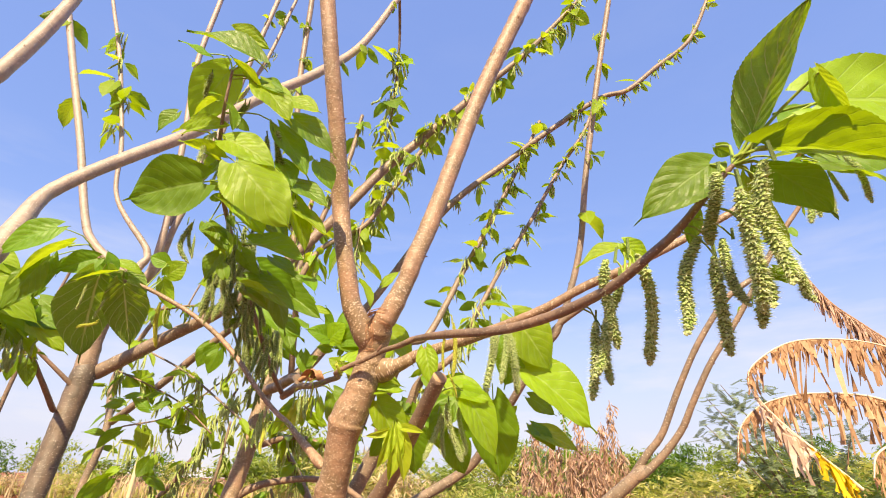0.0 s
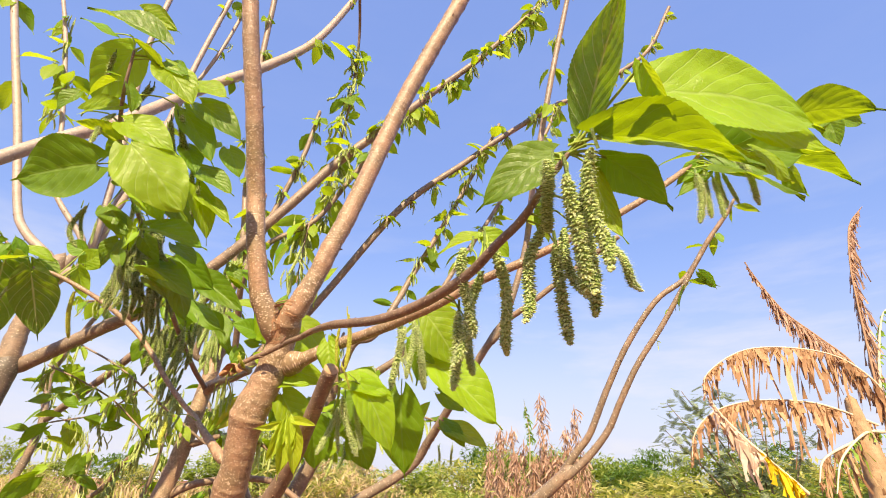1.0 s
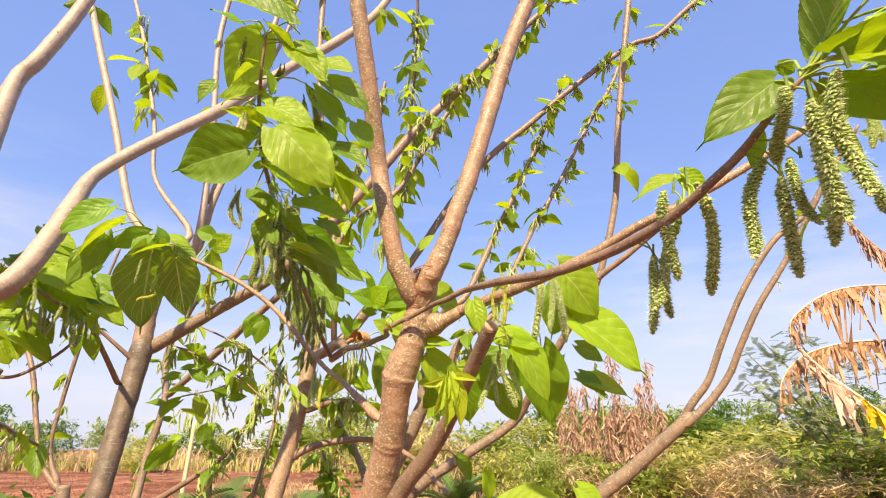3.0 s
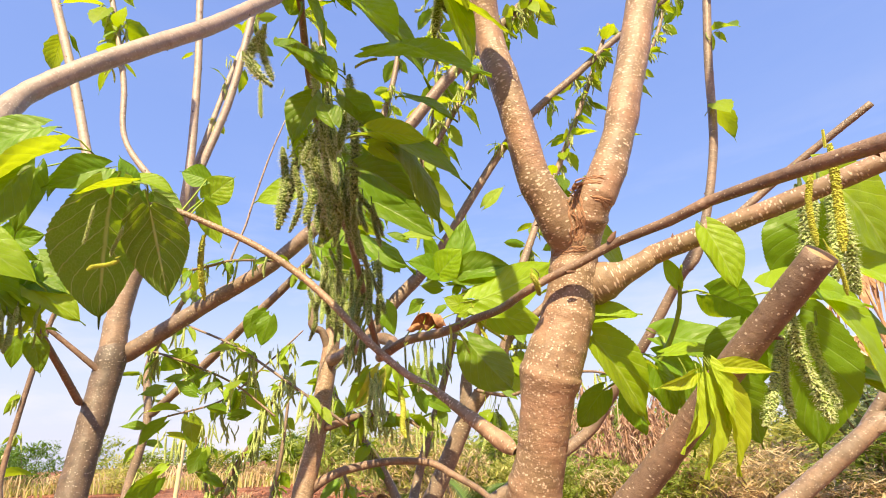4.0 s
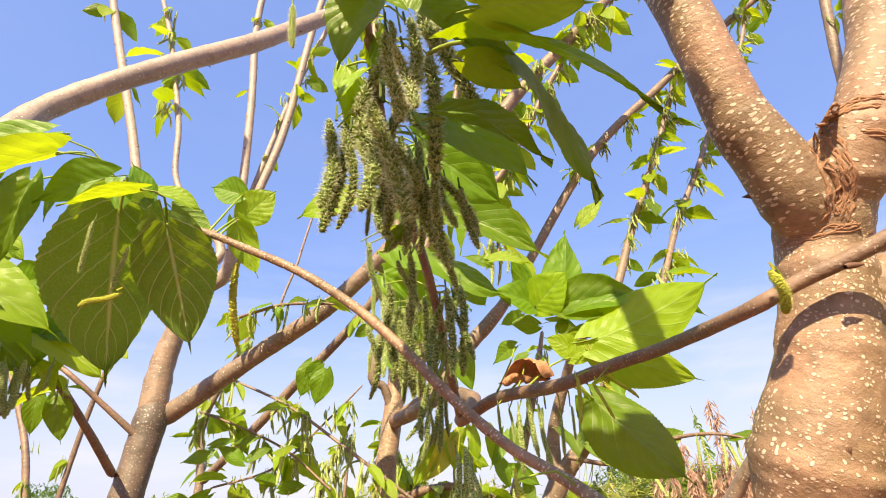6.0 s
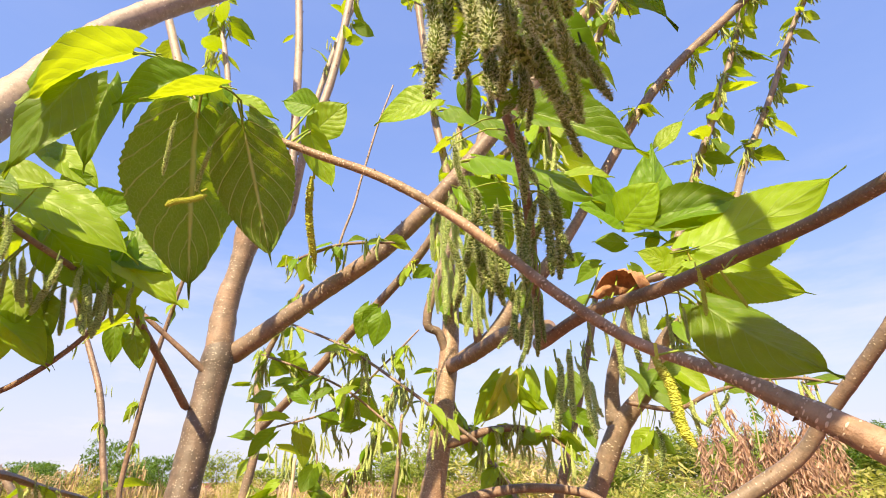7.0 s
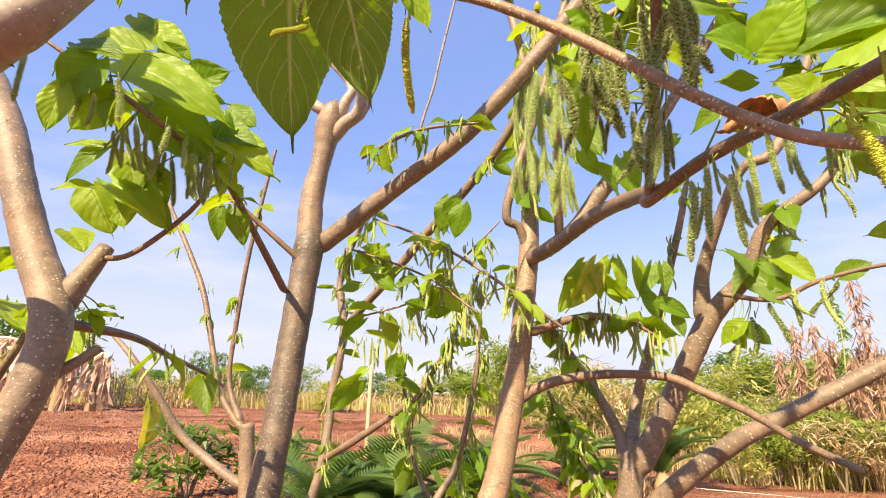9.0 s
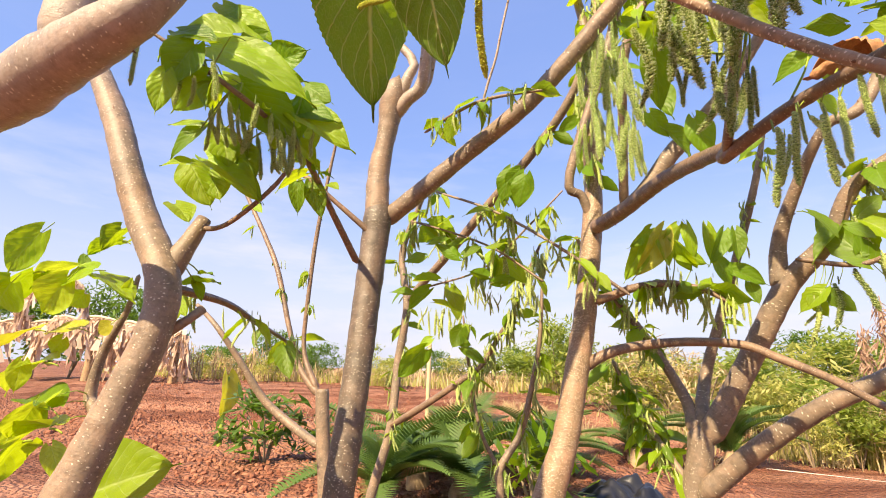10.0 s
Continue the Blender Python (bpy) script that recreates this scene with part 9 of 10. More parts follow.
# dead bananas at the field's edge: a few broad torn leaves hang from pale arching ribs
EDGE_BANANAS = []
for k, (bx, by) in enumerate(((-28.18, 10.99), (-25.89, 12.34), (-23.71, 13.63), (-22.51, 14.33))):
    plant = thing("banana_plant", "withered banana plant with drooping bleached leaves", "banana plant", "banana plants", (bx, by, 0))
    v, f, uv, idx, _, _ = sweep([(bx, by, -0.1, 0.2), (bx + 0.05, by, 1.0, 0.17), (bx, by, 2.0, 0.13), (bx, by, 2.5, 0.07)], 12, 0.1, 0.18, 0.06)
    part("stem", mesh_of("stem", v, f, [PSEUDO, PSEUDO, PSEUDO], uv, idx), plant)
    EDGE_BANANAS.append(plant)
for k, (which, rib) in enumerate((
    (0, [(-27.556, 10.527, 2.809), (-28.667, 9.93, 2.578), (-30.248, 9.155, 1.99), (-31.271, 8.976, 0.489)]),
    (0, [(-28.03, 10.354, 2.427), (-27.141, 10.829, 2.626), (-26.273, 11.353, 2.604), (-25.338, 12.032, 2.193), (-25.141, 12.515, 0.926)]),
    (1, [(-25.594, 11.683, 2.87), (-24.836, 12.143, 2.845), (-24.215, 12.601, 2.547), (-23.892, 13.109, 1.455)]),
    (1, [(-25.619, 11.739, 2.625), (-26.466, 11.169, 2.843), (-27.401, 10.795, 2.202), (-27.758, 10.974, 0.844)]),
    (2, [(-23.452, 13.05, 2.571), (-22.79, 13.418, 2.665), (-22.361, 13.813, 2.189), (-22.263, 14.209, 1.017)]),
    (2, [(-23.452, 13.05, 2.571), (-23.984, 12.701, 2.676), (-24.476, 12.567, 2.122), (-24.793, 12.72, 0.937)]),
    (0, [(-27.909, 10.391, 2.553), (-28.051, 10.095, 3.283), (-27.418, 10.22, 4.159), (-26.726, 10.521, 4.548)]),
    (1, [(-25.619, 11.739, 2.625), (-25.422, 11.607, 3.488), (-25.661, 11.219, 4.337), (-26.278, 10.75, 4.685)]),
    (3, [(-22.399, 13.776, 2.237), (-22.002, 13.996, 2.298), (-21.795, 14.273, 1.766), (-21.809, 14.547, 0.786)]),
    (3, [(-22.399, 13.776, 2.237), (-22.704, 13.596, 2.227), (-23, 13.578, 1.679), (-23.204, 13.726, 0.742)]))):
    banana_leaf(EDGE_BANANAS[which], rib, 0.95, DRY_PALE, 0.95, 1, "", 900 + k, 0.08, 0.42)


def clump_mesh(name, w, h, count, size, mat, seed, flat=0.6, open_=0.55):
    """A crown of many small leaves in uneven bunches, with gaps."""
    rg = random.Random(seed)
    bunches = [(rg.uniform(-1, 1) * w * 0.5, rg.uniform(-1, 1) * w * 0.5, h * rg.uniform(0.22, 1.0) ** 0.8, rg.uniform(0.14, 0.34) * w) for _ in range(22)]
    bunches = [(x * (1.15 - 0.6 * z / h), y * (1.15 - 0.6 * z / h), z, r) for x, y, z, r in bunches]
    quads = []
    for _ in range(count):
        x, y, z, r = rg.choice(bunches)
        d = Vector((rg.gauss(0, 1), rg.gauss(0, 1), rg.gauss(0, 1))).normalized() * r * rg.uniform(open_, 1.0)
        c = Vector((x, y, max(0.03, z + d.z * 0.75))) + Vector((d.x, d.y, 0))
        a = Vector((rg.uniform(-1, 1), rg.uniform(-1, 1), rg.uniform(-0.8, 0.5))).normalized()
        b = a.cross(Vector((rg.uniform(-0.5, 0.5), rg.uniform(-0.5, 0.5), 1))).normalized()
        s = size * rg.uniform(0.6, 1.4)
        quads.append((c - a * s, c + b * s * flat * 0.5 - a * s * 0.1, c + a * s, c - b * s * flat * 0.5 - a * s * 0.1))
    v, f = soup(quads)
    return mesh_of(name, v, f, [mat], smooth=False)


def dead_stalk(x, y, h, seed, owner):
    """An upright dead stem hung from top to foot with small crumpled leaves."""
    rg = random.Random(seed)
    lean = rg.uniform(-0.12, 0.12)
    v, f, uv, idx, S, _ = sweep([(x, y, -0.05, 0.022), (x + 0.4 * lean, y, 0.5 * h, 0.017), (x + lean, y + rg.uniform(-0.08, 0.08), h, 0.006)], 7, 0.08, 0.15, 0.1)
    ob = part("stem", mesh_of("stem", v, f, [RIB_BROWN, RIB_BROWN, RIB_BROWN], uv, idx), owner)
    quads = []
    for _ in range(320):
        t = rg.random() ** 0.85
        p = Vector(S[int(t * (len(S) - 1))][:3]) + Vector((rg.gauss(0, 1), rg.gauss(0, 1), rg.gauss(0, 0.6))) * 0.07 * (1.15 - 0.55 * t)
        d = Vector((rg.gauss(0, 0.5), rg.gauss(0, 0.5), -1)).normalized()
        w = d.cross(Vector((rg.uniform(-1, 1), rg.uniform(-1, 1), 0.1))).normalized() * rg.uniform(0.006, 0.017)
        ln = rg.uniform(0.08, 0.24)
        m = p + d * ln * 0.5 + Vector((rg.uniform(-1, 1), rg.uniform(-1, 1), 0)) * 0.02
        quads += [(p - w * 0.4, p + w * 0.4, m + w, m - w), (m - w, m + w, p + d * ln)]
    fv, ff = soup(quads)
    part("dead_foliage", mesh_of("dead_foliage", fv, ff, [DRY_RED], smooth=False), ob)


dead = thing("dead_plant", "clump of upright dead plants with rusty shrivelled leaves", "plant", "", (1.90, 9.16, 0))
for k, (dx, dy, dh) in enumerate(((1.14, 9.52, 2.09), (1.36, 9.14, 1.63), (1.63, 9.79, 1.88), (1.94, 9.16, 2.61), (2.08, 9.42, 1.76), (2.21, 9.16, 1.65), (2.51, 9.59, 2.5), (2.68, 9.59, 1.64), (1.69, 9.12, 1.55), (0.99, 9.96, 1.75), (2.02, 9.1, 1.37), (1.34, 9.18, 1.21), (1.48, 9.3, 2.05), (1.22, 9.3, 1.34), (1.97, 9.6, 1.76), (2.43, 9.4, 2.1), (1.73, 9.5, 1.59), (2.29, 9.7, 1.58))):
    dead_stalk(dx, dy, dh, 500 + k, dead)
banana_leaf(dead, [(1.67, 9.372, 1.341), (1.653, 9.145, 1.89), (1.547, 8.91, 2.438)], 0.13, GREEN_BLADE, 0.15, 4, "one curled green leaf still upright", 77)
WOOD = grain_material("grey brushwood", (0.2, 0.15, 0.1), (0.33, 0.26, 0.19), 20, 0.9)


def woody(name, at, w, h, crown, label, group, stems=4, seed=0):
    rg = random.Random(seed)
    ob = thing(name, label, "bush" if h < 3 else "tree", group, at)
    x, y, z = at
    for i in range(stems):
        a = rg.uniform(0, 6.28)
        r = 0.012 * h + 0.006
        v, f, uv, idx, _, _ = sweep([(x, y, z - 0.05, r), (x + 0.12 * w * math.cos(a), y + 0.12 * w * math.sin(a), z + h * 0.35, r * 0.8), (x + 0.3 * w * math.cos(a), y + 0.3 * w * math.sin(a), z + h * 0.8, r * 0.3)], 6, h * 0.06, 0.1, 0)
        part("stem", mesh_of("stem", v, f, [WOOD, WOOD, WOOD], uv, idx), ob)
    part("crown", crown, ob, m=Matrix.Translation(at) @ pose(0, 0, 0, 0, 0, rg.uniform(0, 360)) @ Matrix.Diagonal((w, w, h, 1)))
    return ob


CROWN_A = [clump_mesh("crown", 1, 1, 1500, 0.055, SHRUB, 60 + i) for i in range(3)]
CROWN_B = [clump_mesh("crown", 1, 1, 1500, 0.05, SHRUB_DARK, 70 + i) for i in range(2)]
CROWN_C = [clump_mesh("crown", 1, 1, 1100, 0.06, WEED, 80 + i, 0.45) for i in range(3)]
CROWN_D = [clump_mesh("crown", 1, 1, 900, 0.09, STRAW, 90 + i, 0.2) for i in range(2)]
# tree line far to the right and ahead
for i in range(26):
    x = -12 + i * 2.1 + RG.uniform(-0.8, 0.8)
    y = 26 + RG.uniform(-4, 10)
    h = RG.uniform(1.7, 3.0)
    woody("bush", (x, y, 0), RG.uniform(2.2, 4.0), h, RG.choice(CROWN_A + CROWN_A + CROWN_B), "dense green bush in the far hedge", "far hedge", 2, 200 + i)
for i in range(15):
    x = -46 + i * 2.6 + RG.uniform(-1, 1)
    y = 24 + RG.uniform(0, 9) + 0.1 * i
    woody("bush", (x, y, 0), RG.uniform(2.5, 4.2), RG.uniform(1.6, 3.0), RG.choice(CROWN_A + CROWN_B + CROWN_B), "rounded dark green bush beyond the field", "far hedge", 2, 240 + i)
for i in range(30):
    woody("bush", (2 + i * 1.5 + RG.uniform(-0.7, 0.7), 30 + RG.uniform(-3, 5), 0), RG.uniform(2.4, 3.8), RG.uniform(2.0, 3.3), RG.choice(CROWN_A + CROWN_B), "dense green bush in the far hedge", "far hedge", 2, 700 + i)
# scrub in the middle distance on the right
for i, (x, y, w, h) in enumerate(((-1.6, 11.5, 1.8, 1.15), (-0.6, 12.3, 2.0, 1.3), (0.5, 11.6, 1.8, 1.0), (-2.6, 13.5, 2.4, 1.4), (0.2, 14.5, 2.6, 1.5), (2.9, 9.3, 1.6, 0.9), (3.6, 11.0, 2.2, 1.1), (4.6, 8.2, 1.6, 1.0), (5.8, 7.8, 1.8, 1.3), (2.6, 13.0, 2.6, 1.2), (-3.6, 15.5, 2.6, 1.5), (5.2, 12.0, 2.6, 1.3), (6.8, 9.6, 2.4, 1.5), (0.6, 8.7, 0.9, 0.8), (1.3, 9.0, 1.1, 0.95), (2.1, 8.8, 1.0, 0.75), (-0.1, 9.6, 1.0, 0.9), (0.1, 8.2, 0.7, 0.5))):
    woody("shrub", (x, y, 0), w, h, (CROWN_C + CROWN_A)[(5 * i) % 6], "yellow-green scrub bush in rough grass", "scrub bushes", 3, 300 + i)
for i, (x, y, w, h) in enumerate(((-1.2, 10.6, 1.2, 1.2), (0.9, 10.4, 1.0, 0.9), (3.2, 8.4, 1.3, 0.8), (4.2, 10.0, 1.6, 0.9), (-2.2, 12.4, 1.6, 1.6), (1.2, 8.4, 0.9, 0.7), (5.0, 8.9, 1.6, 0.9), (6.4, 8.6, 1.8, 1.0), (3.9, 7.6, 1.2, 0.6), (5.6, 6.9, 1.4, 0.7))):
    woody("dry_bush", (x, y, 0), w, h, RG.choice(CROWN_D), "dry straw-coloured brush in rough grass", "scrub bushes", 3, 330 + i)
for i in range(16):
    woody("dry_bush", (-34 + i * 2.0 + RG.uniform(-0.9, 0.9), RG.uniform(19.5, 25), 0), RG.uniform(1.2, 2.4), RG.uniform(0.6, 1.5), RG.choice(CROWN_C + CROWN_D), "withered tan bush at the edge of the field", "field edge bushes", 2, 400 + i)
# round bushes at the far edge of the field
for k, (x, y, w, h) in enumerate(((-25.3, 22.3, 2.6, 2.8), (-22.6, 23.8, 2.2, 2.3), (-26.2, 14.5, 3.9, 4.1), (-33.8, 12.4, 4.3, 4.5), (-32.4, 14.4, 4.4, 4.7), (-26.6, 26.3, 1.5, 1.6), (-30.5, 22.8, 1.8, 1.9))):
    woody("bush", (x, y, 0), w, h, CROWN_B[k % 2], "rounded dark green bush beyond the field", "far hedge", 3, 270 + k)
# leafy shrub at the field's near edge
woody("shrub", (-4.5, 4.3, 0), 0.75, 0.62, clump_mesh("crown", 1, 1, 420, 0.13, SHRUB_DARK, 99, 0.42), "small dark green leafy shrub", "", 4, 351)
woody("shrub", (-3.9, 4.75, 0), 0.6, 0.6, clump_mesh("crown", 1, 1, 380, 0.13, SHRUB_DARK, 98, 0.42), "small dark green leafy shrub", "", 4, 352)
woody("shrub", (-1.62, 3.85, 0), 0.5, 0.6, clump_mesh("crown", 1, 1, 130, 0.16, LEAF, 97, 0.6), "low bushy mulberry shoots with broad leaves", "", 5, 353)

# feathery tree behind the dead banana
aca = thing("acacia_tree", "thin feathery grey-green acacia tree", "tree", "", (5.4, 8.9, 0))
def feather(at, d, ln, rg, quads):
    d = Vector(d).normalized()
    for k in range(7):
        p = Vector(at) + d * ln * (k + 1) / 7
        for s in (-1, 1):
            b = d.cross(Vector((0, 0, 1))).normalized() * s
            q = p + (b * 0.8 + d * 0.4) * ln * 0.32
            w = d * ln * 0.06
            quads.append((p - w, p + w, q + w * 0.6, q - w * 0.6))
rg = random.Random(5)
for i in range(9):
    ends = ((3.75, 8.3, 2.35), (3.65, 8.3, 1.95), (4.1, 8.5, 2.6), (4.5, 8.5, 1.7), (5.0, 8.6, 2.2), (5.6, 8.8, 2.5), (6.2, 8.8, 2.1), (4.7, 8.7, 2.8), (5.3, 8.7, 1.5))[i]
    mid = (0.5 * (5.4 + ends[0]) + rg.uniform(-0.1, 0.1), 0.5 * (8.9 + ends[1]), 0.55 * ends[2] + 0.1)
    v, f, uv, idx, S, _ = sweep([(5.4, 8.9, -0.05, 0.03), (*mid, 0.015), (*ends, 0.005)], 6, 0.08, 0.1, 0)
    st = part("branch", mesh_of("branch", v, f, [WOOD, WOOD, WOOD], uv, idx), aca)
    quads = []
    for k in range(85):
        p = S[int(rg.uniform(0.55, 1) * (len(S) - 1))][:3]
        feather(p + np.array([rg.gauss(0, 0.09), rg.gauss(0, 0.09), rg.gauss(0, 0.07)]), (rg.uniform(-1, 1), rg.uniform(-1, 1), rg.uniform(-0.5, 0.4)), rg.uniform(0.12, 0.24), rg, quads)
    v, f = soup(quads)
    part("foliage", mesh_of("foliage", v, f, [FEATHER], smooth=False), st)


# cycads
def frond_mesh(seed):
    rg = random.Random(seed)
    n = 34
    v = [Vector(((k + 1) / (n + 1), 0, 0.55 * (k + 1) / (n + 1) - 0.75 * ((k + 1) / (n + 1)) ** 2)) for k in range(n + 1)]
    v.insert(0, Vector((0, 0, 0)))
    f = []
    for k in range(1, n + 1):
        t = k / (n + 1)
        p, d = v[k], (v[k + 1] - v[k])
        ln = 0.24 * math.sin(math.pi * min(1, 0.15 + 0.85 * t)) ** 0.7 + 0.02
        for s in (-1, 1):
            q = p + Vector((0.45, s * 0.95, 0.28 - 0.25 * t)).normalized() * ln * rg.uniform(0.88, 1.12)
            m = p.lerp(q, 0.5) + Vector((0, 0, 0.015))
            i = len(v)
            v += [m + d * 0.62, m - d * 0.02, q + d * 0.2]
            f += [(k, k + 1, i, i + 1), (i + 1, i, i + 2)]
    i = len(v)
    v += [Vector((0, 0.012, 0)), v[1] + Vector((0, 0.010, 0))]
    f += [(0, 1, i + 1, i)]
    return mesh_of("frond", v, f, [PALM], smooth=False)


FRONDS = [frond_mesh(i) for i in range(3)]
for i, (x, y, s) in enumerate(((-2.4, 4.35, 0.78), (-2.95, 4.6, 0.75), (-2.1, 5.2, 0.75), (-1.6, 6.9, 0.65), (-0.7, 7.4, 0.7), (-2.7, 3.75, 0.68))):
    c = thing("cycad", "low cycad with arching dark green fronds", "cycad", "cycads under the trees", (x, y, 0))
    v, f, uv, idx, _, _ = sweep([(x, y, -0.05, 0.09), (x, y, 0.06, 0.085), (x, y, 0.16, 0.05)], 10, 0.02, 0.25, 0.15, gap=0.03)
    part("trunk", mesh_of("trunk", v, f, [PSEUDO, PSEUDO, PSEUDO], uv, idx), c)
    for k in range(17):
        m = pose(x, y, 0.12, 0, -RG.uniform(5, 62), 360 * k / 17 * 2.4 + RG.uniform(-9, 9)) @ Matrix.Diagonal((s * RG.uniform(0.8, 1.15),) * 3 + (1,))
        part("frond", RG.choice(FRONDS), c, m=m)


# grass and weeds
def blades(name, label, count, area, hmin, hmax, mat, seed, lean=0.5, width=0.006):
    rg = random.Random(seed)
    quads = []
    for _ in range(count):
        x, y = area(rg)
        h = rg.uniform(hmin, hmax)
        b = Vector((x, y, height(x, y) - 0.01))
        d = Vector((rg.gauss(0, lean), rg.gauss(0, lean), 1))
        t = b + d * h
        m = b + Vector((d.x * 0.3, d.y * 0.3, 1)) * h * 0.6
        w = Vector((rg.uniform(-1, 1), rg.uniform(-1, 1), 0)).normalized() * width * (0.5 + y * 0.12)
        quads += [(b - w, b + w, m + w * 0.8, m - w * 0.8), (m - w * 0.8, m + w * 0.8, t)]
    v, f = soup(quads)
    tagged(part(name, mesh_of(name, v, f, [mat], smooth=False)), label, "grass", kind="stuff")


CLUMPS = []
for _ in range(150):
    cy = RG.uniform(8.4, 20.0)
    CLUMPS.append((RG.uniform(-0.35 * cy + 1.6, 0.95 * cy + 0.5), cy, RG.uniform(0.12, 0.45)))


def rough_right(rg):
    x, y, s = rg.choice(CLUMPS)
    return x + rg.gauss(0, s), y + rg.gauss(0, s)


EDGE = [RG.uniform(-46, 0) for _ in range(26)]


def far_edge(rg):
    x = rg.choice(EDGE) + rg.gauss(0, 0.7)
    return x, 21 + rg.random() ** 2 * 6 + rg.uniform(0, 1.5)


def tufts(rg, spots=tuple((RG.uniform(-7, 0.5), RG.uniform(5, 16)) for _ in range(34))):
    x, y = rg.choice(spots)
    return x + rg.gauss(0, 0.12), y + rg.gauss(0, 0.12)


TALL = ((0.46, 10.08), (0.60, 9.04), (1.12, 10.22), (1.08, 8.90), (1.80, 11.38), (0.21, 11.93), (-0.21, 12.72), (1.17, 11.71))


def tall_tufts(rg):
    x, y = rg.choice(TALL)
    return x + rg.gauss(0, 0.10), y + rg.gauss(0, 0.10)


blades("grass", "tall green grass tufts by the path", 1300, tall_tufts, 0.35, 0.95, WEED, 9, 0.3, 0.006)
blades("grass", "rough mixed green and dry grass", 7000, rough_right, 0.12, 0.5, GRASS, 1, 0.45, 0.006)
blades("dry_grass", "dry straw-coloured grass", 6000, rough_right, 0.15, 0.55, STRAW, 2, 0.4, 0.005)
blades("dry_stalks", "row of withered tan maize stalks", 2200, far_edge, 0.2, 1.2, STRAW, 3, 0.3, 0.010)
blades("grass", "strip of weeds along the field", 2600, far_edge, 0.15, 0.7, WEED, 4, 0.3, 0.012)
blades("dry_grass", "scattered dry weed tufts in the soil", 2200, tufts, 0.05, 0.3, STRAW, 6, 0.7, 0.004)

# withered maize at the far edge
def maize(x, y, seed):
    rg = random.Random(seed)
    h = rg.uniform(1.5, 2.3)
    ob = thing("maize_stalk", "withered tan maize stalk with hanging dry leaves", "maize", "withered maize", (x, y, 0))
    v, f, uv, idx, S, _ = sweep([(x, y, -0.05, 0.03), (x + rg.uniform(-0.1, 0.1), y, 0.5 * h, 0.025), (x + rg.uniform(-0.25, 0.25), y, h, 0.012)], 6, 0.12, 0.05, 0.1)
    part("stem", mesh_of("stem", v, f, [RIB_BROWN, RIB_BROWN, RIB_BROWN], uv, idx), ob)
    quads = []
    for k in range(26):
        p = Vector(S[int(rg.uniform(0.1, 1.0) * (len(S) - 1))][:3])
        a = rg.uniform(0, 6.28)
        d = Vector((math.cos(a), math.sin(a), 0))
        w = Vector((-d.y, d.x, 0.3)) * rg.uniform(0.02, 0.05)
        ln = rg.uniform(0.2, 0.45)
        m = p + d * ln * 0.5 + Vector((0, 0, ln * rg.uniform(-0.1, 0.35)))
        e = p + d * ln * 0.8 + Vector((0, 0, -ln * rg.uniform(0.5, 1.2)))
        quads += [(p - w * 0.6, p + w * 0.6, m + w, m - w), (m - w, m + w, e)]
    v, f = soup(quads)
    part("dry_leaves", mesh_of("dry_leaves", v, f, [STRAW if seed % 3 else WEED], smooth=False), ob)


for k, (x, y) in enumerate(((-27.6, 17.9), (-28.0, 18.3), (-28.3, 18.7), (-27.2, 18.1), (-27.6, 18.5), (-28.0, 18.9), (-26.9, 18.3), (-27.2, 18.7), (-27.6, 19.1), (-24.7, 19.6), (-25.0, 20.1), (-25.3, 20.5), (-24.3, 19.9), (-24.6, 20.3), (-24.9, 20.7), (-23.9, 20.1), (-24.2, 20.5), (-24.4, 21.0), (-26.1, 18.8), (-26.4, 19.2), (-26.7, 19.7), (-22.6, 20.9), (-22.7, 21.4), (-22.8, 21.9), (-21.8, 21.3))):
    maize(x, y, 820 + k)

# small things
STAKE = grain_material("pale bamboo", (0.55, 0.42, 0.22), (0.68, 0.56, 0.34), 12, 0.7)
v, f, uv, idx, _, _ = sweep([(-4.45, 7.1, -0.1, 0.03), (-4.45, 7.1, 0.6, 0.03), (-4.44, 7.1, 1.35, 0.027)], 8, 0.05, 0.03, 0.12, True, gap=0.25)
tagged(part("stake", mesh_of("stake", v, f, [STAKE, STAKE, STAKE], uv, idx)), "pale bamboo stake standing in the field", "stake")
PVC = grain_material("white plastic pipe", (0.66, 0.62, 0.56), (0.42, 0.34, 0.28), 8, 0.4)
v, f, uv, idx, _, _ = sweep([(-0.7, 7.75, -0.025, 0.009), (0.2, 7.7, -0.025, 0.009), (0.9, 7.64, -0.025, 0.009)], 8, 0.1, 0.0, 0.0, True)
tagged(part("pipe", mesh_of("pipe", v, f, [PVC, PVC, PVC], uv, idx)), "white plastic irrigation pipe on the ground", "pipe")
BLACK = Mat("black plastic").surface((0.02, 0.02, 0.022), 0.28, None, 0.6)
pv, pf = [], []
N = 36
for j in range(N + 1):
    for i in range(N + 1):
        a, b = i / N * 2 - 1, j / N * 2 - 1
        e = max(0.0, 1 - (a * a + b * b) ** 1.5)
        h = 0.15 * e * (0.8 + 0.8 * noise.noise(Vector((a * 2.2, b * 2.2, 4))) + 0.35 * noise.noise(Vector((a * 5, b * 5, 6))))
        pv.append((-1.42 + a * 0.36, 5.2 + b * 0.3, h - 0.015))
for j in range(N):
    for i in range(N):
        pf.append((j * (N + 1) + i, j * (N + 1) + i + 1, (j + 1) * (N + 1) + i + 1, (j + 1) * (N + 1) + i))
tagged(part("plastic_sheet", mesh_of("plastic_sheet", pv, pf, [BLACK])), "crumpled black plastic sheet on the soil", "plastic sheet")
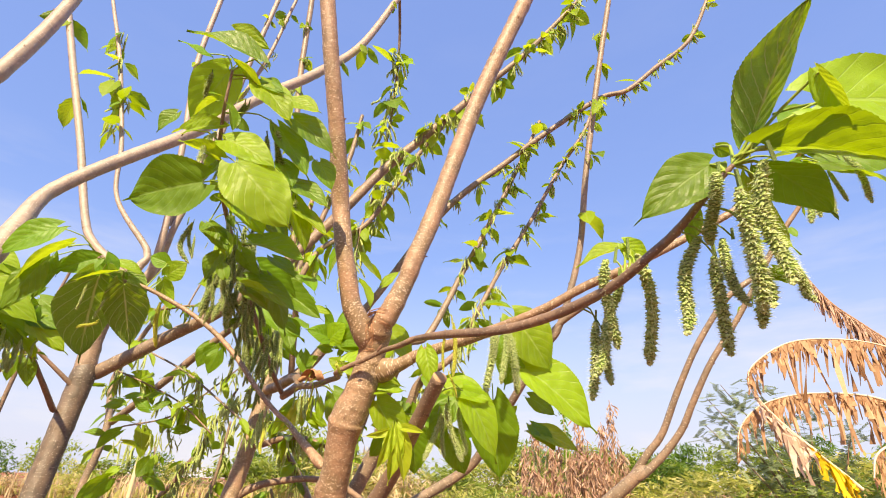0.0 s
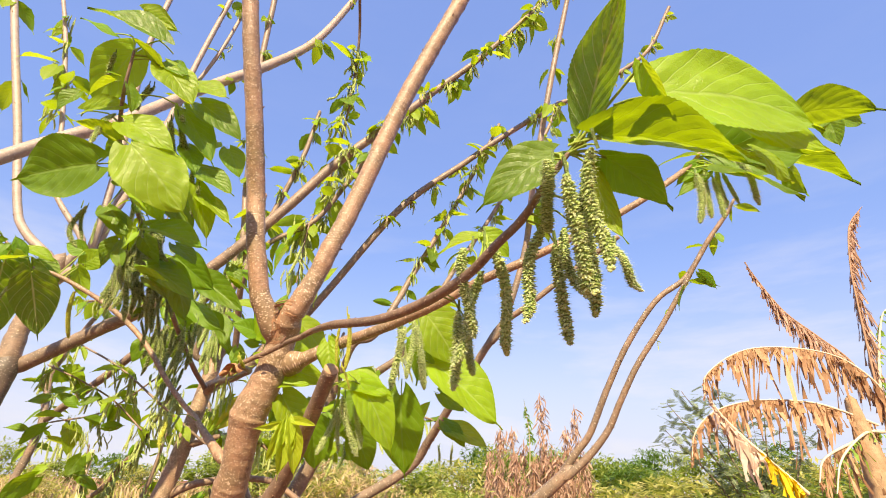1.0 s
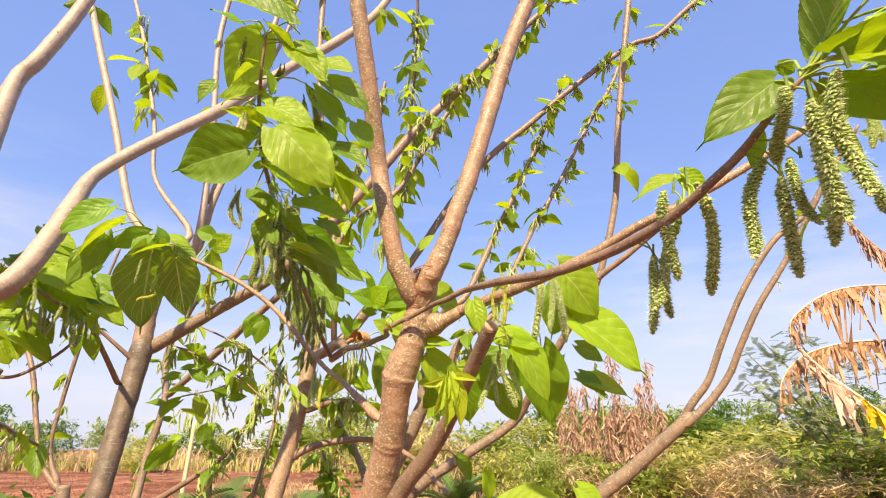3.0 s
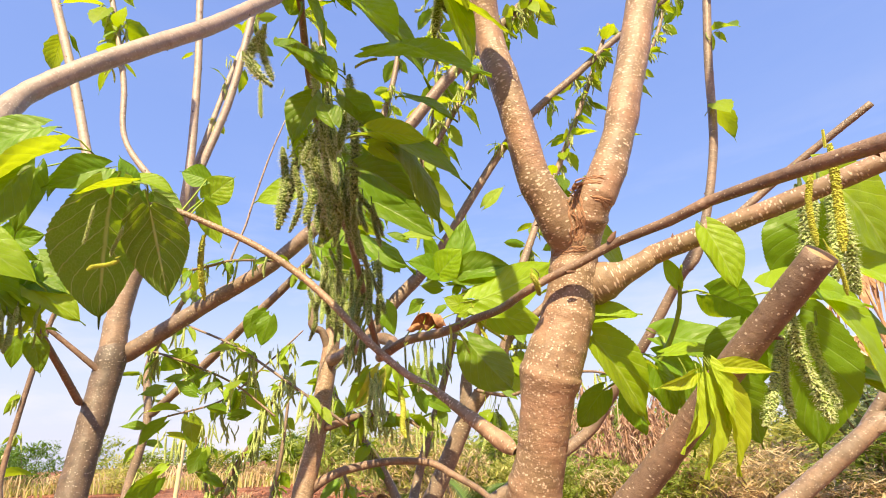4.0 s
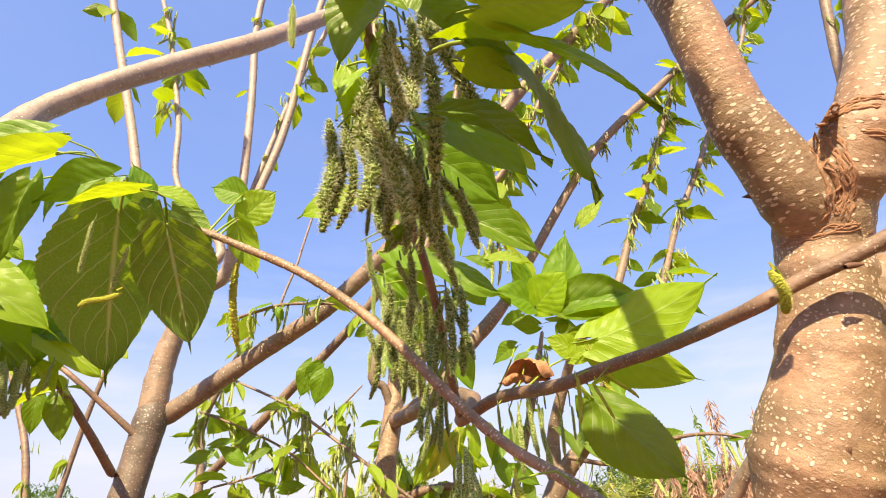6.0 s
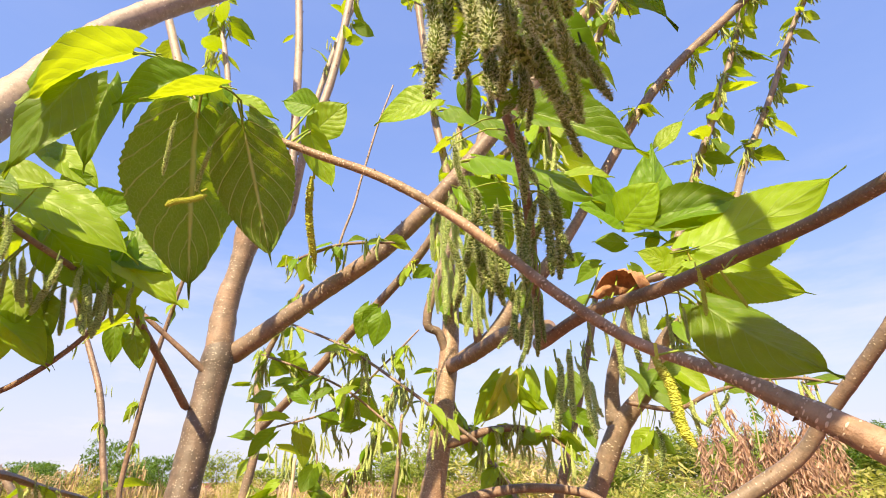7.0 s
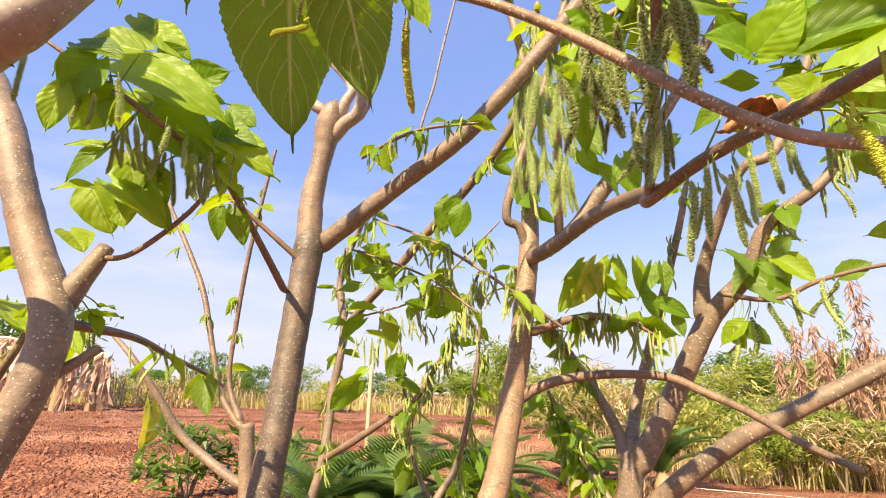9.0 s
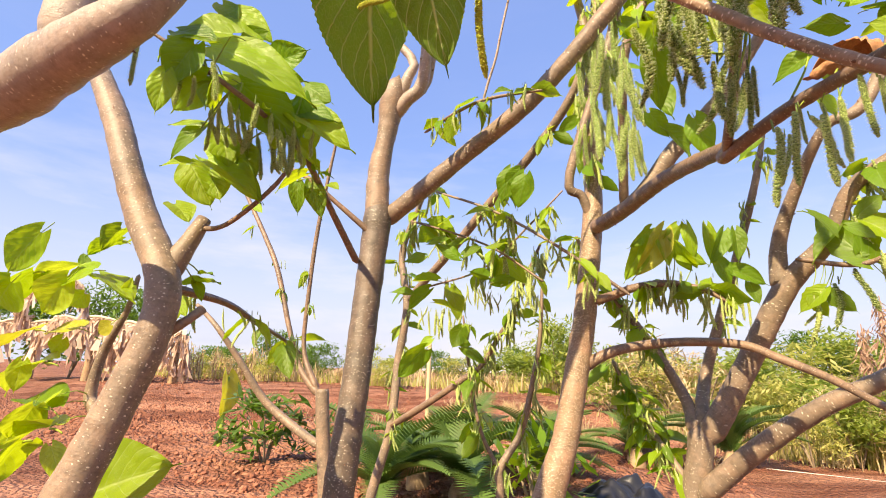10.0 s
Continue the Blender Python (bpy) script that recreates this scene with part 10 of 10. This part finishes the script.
# yellowed sucker out in the field
suck = thing("banana_sucker", "small banana sucker with one yellow leaf", "plant", "", (-5.6, 4.6, 0))
v, f, uv, idx, _, _ = sweep([(-5.6, 4.6, -0.05, 0.03), (-5.6, 4.6, 0.35, 0.022), (-5.58, 4.6, 0.8, 0.012)], 8, 0.05, 0.05, 0)
part("stem", mesh_of("stem", v, f, [PETIOLE, PETIOLE, PETIOLE], uv, idx), suck)
part("leaf", LEAVES["big_yellow"][1], suck, "yellow drooping leaf", pose(-5.58, 4.58, 0.82, 0, 80, 20) @ Matrix.Diagonal((0.5, 0.42, 0.5, 1)))
# distant hills, with the haze of distance put into their grey-blue colour
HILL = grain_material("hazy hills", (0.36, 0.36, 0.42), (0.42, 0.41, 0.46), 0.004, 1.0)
hv, hf = [], []
for i in range(90):
    x = -700 + i * 15
    hz = 14 + 10 * noise.noise(Vector((i * 0.16, 0, 0))) + 6 * noise.noise(Vector((i * 0.5, 3, 0)))
    hv += [(x, 900, -5), (x, 930, hz), (x, 1000, -5)]
for i in range(89):
    k = i * 3
    hf += [(k, k + 3, k + 4, k + 1), (k + 1, k + 4, k + 5, k + 2)]
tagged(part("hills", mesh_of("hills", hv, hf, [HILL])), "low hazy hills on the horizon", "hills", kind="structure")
# withered leaf caught on the long limb
DEAD = grain_material("dead brown leaf", (0.36, 0.17, 0.09), (0.60, 0.33, 0.18), 70, 0.85, 0.004, 0.8)
NU, NV = 30, 22
dv, df = [], []
for i in range(NU + 1):
    for j in range(NV + 1):
        u, v = i / NU * 2 - 1, j / NV * 2 - 1
        ang = v * 2.6 + 0.9 * u
        taper = math.sqrt(max(0.02, 1 - abs(u) ** 2.4))
        r = 0.017 * taper * (1 + 0.5 * noise.noise(Vector((u * 2.2, v * 2.5, 7))) + 0.25 * noise.noise(Vector((u * 7, v * 7, 2))) + 0.25 * v)
        dv.append((-0.373 + 0.034 * u + 0.012 * noise.noise(Vector((u, v * 2.5, 1))) + 0.4 * r * math.sin(ang), 1.5 + r * math.cos(ang), 1.306 + r * math.sin(ang) * 0.95 - 0.012 * u * u))
for i in range(NU):
    for j in range(NV):
        k = i * (NV + 1) + j
        df.append((k, k + NV + 1, k + NV + 2, k + 1))
part("dead_leaf", mesh_of("dead_leaf", dv, df, [DEAD]), STEMS["C_limb"][0], "curled brown dead leaf")
stalk("C_limb", (-0.373, 1.5, 1.318), 0.0012)
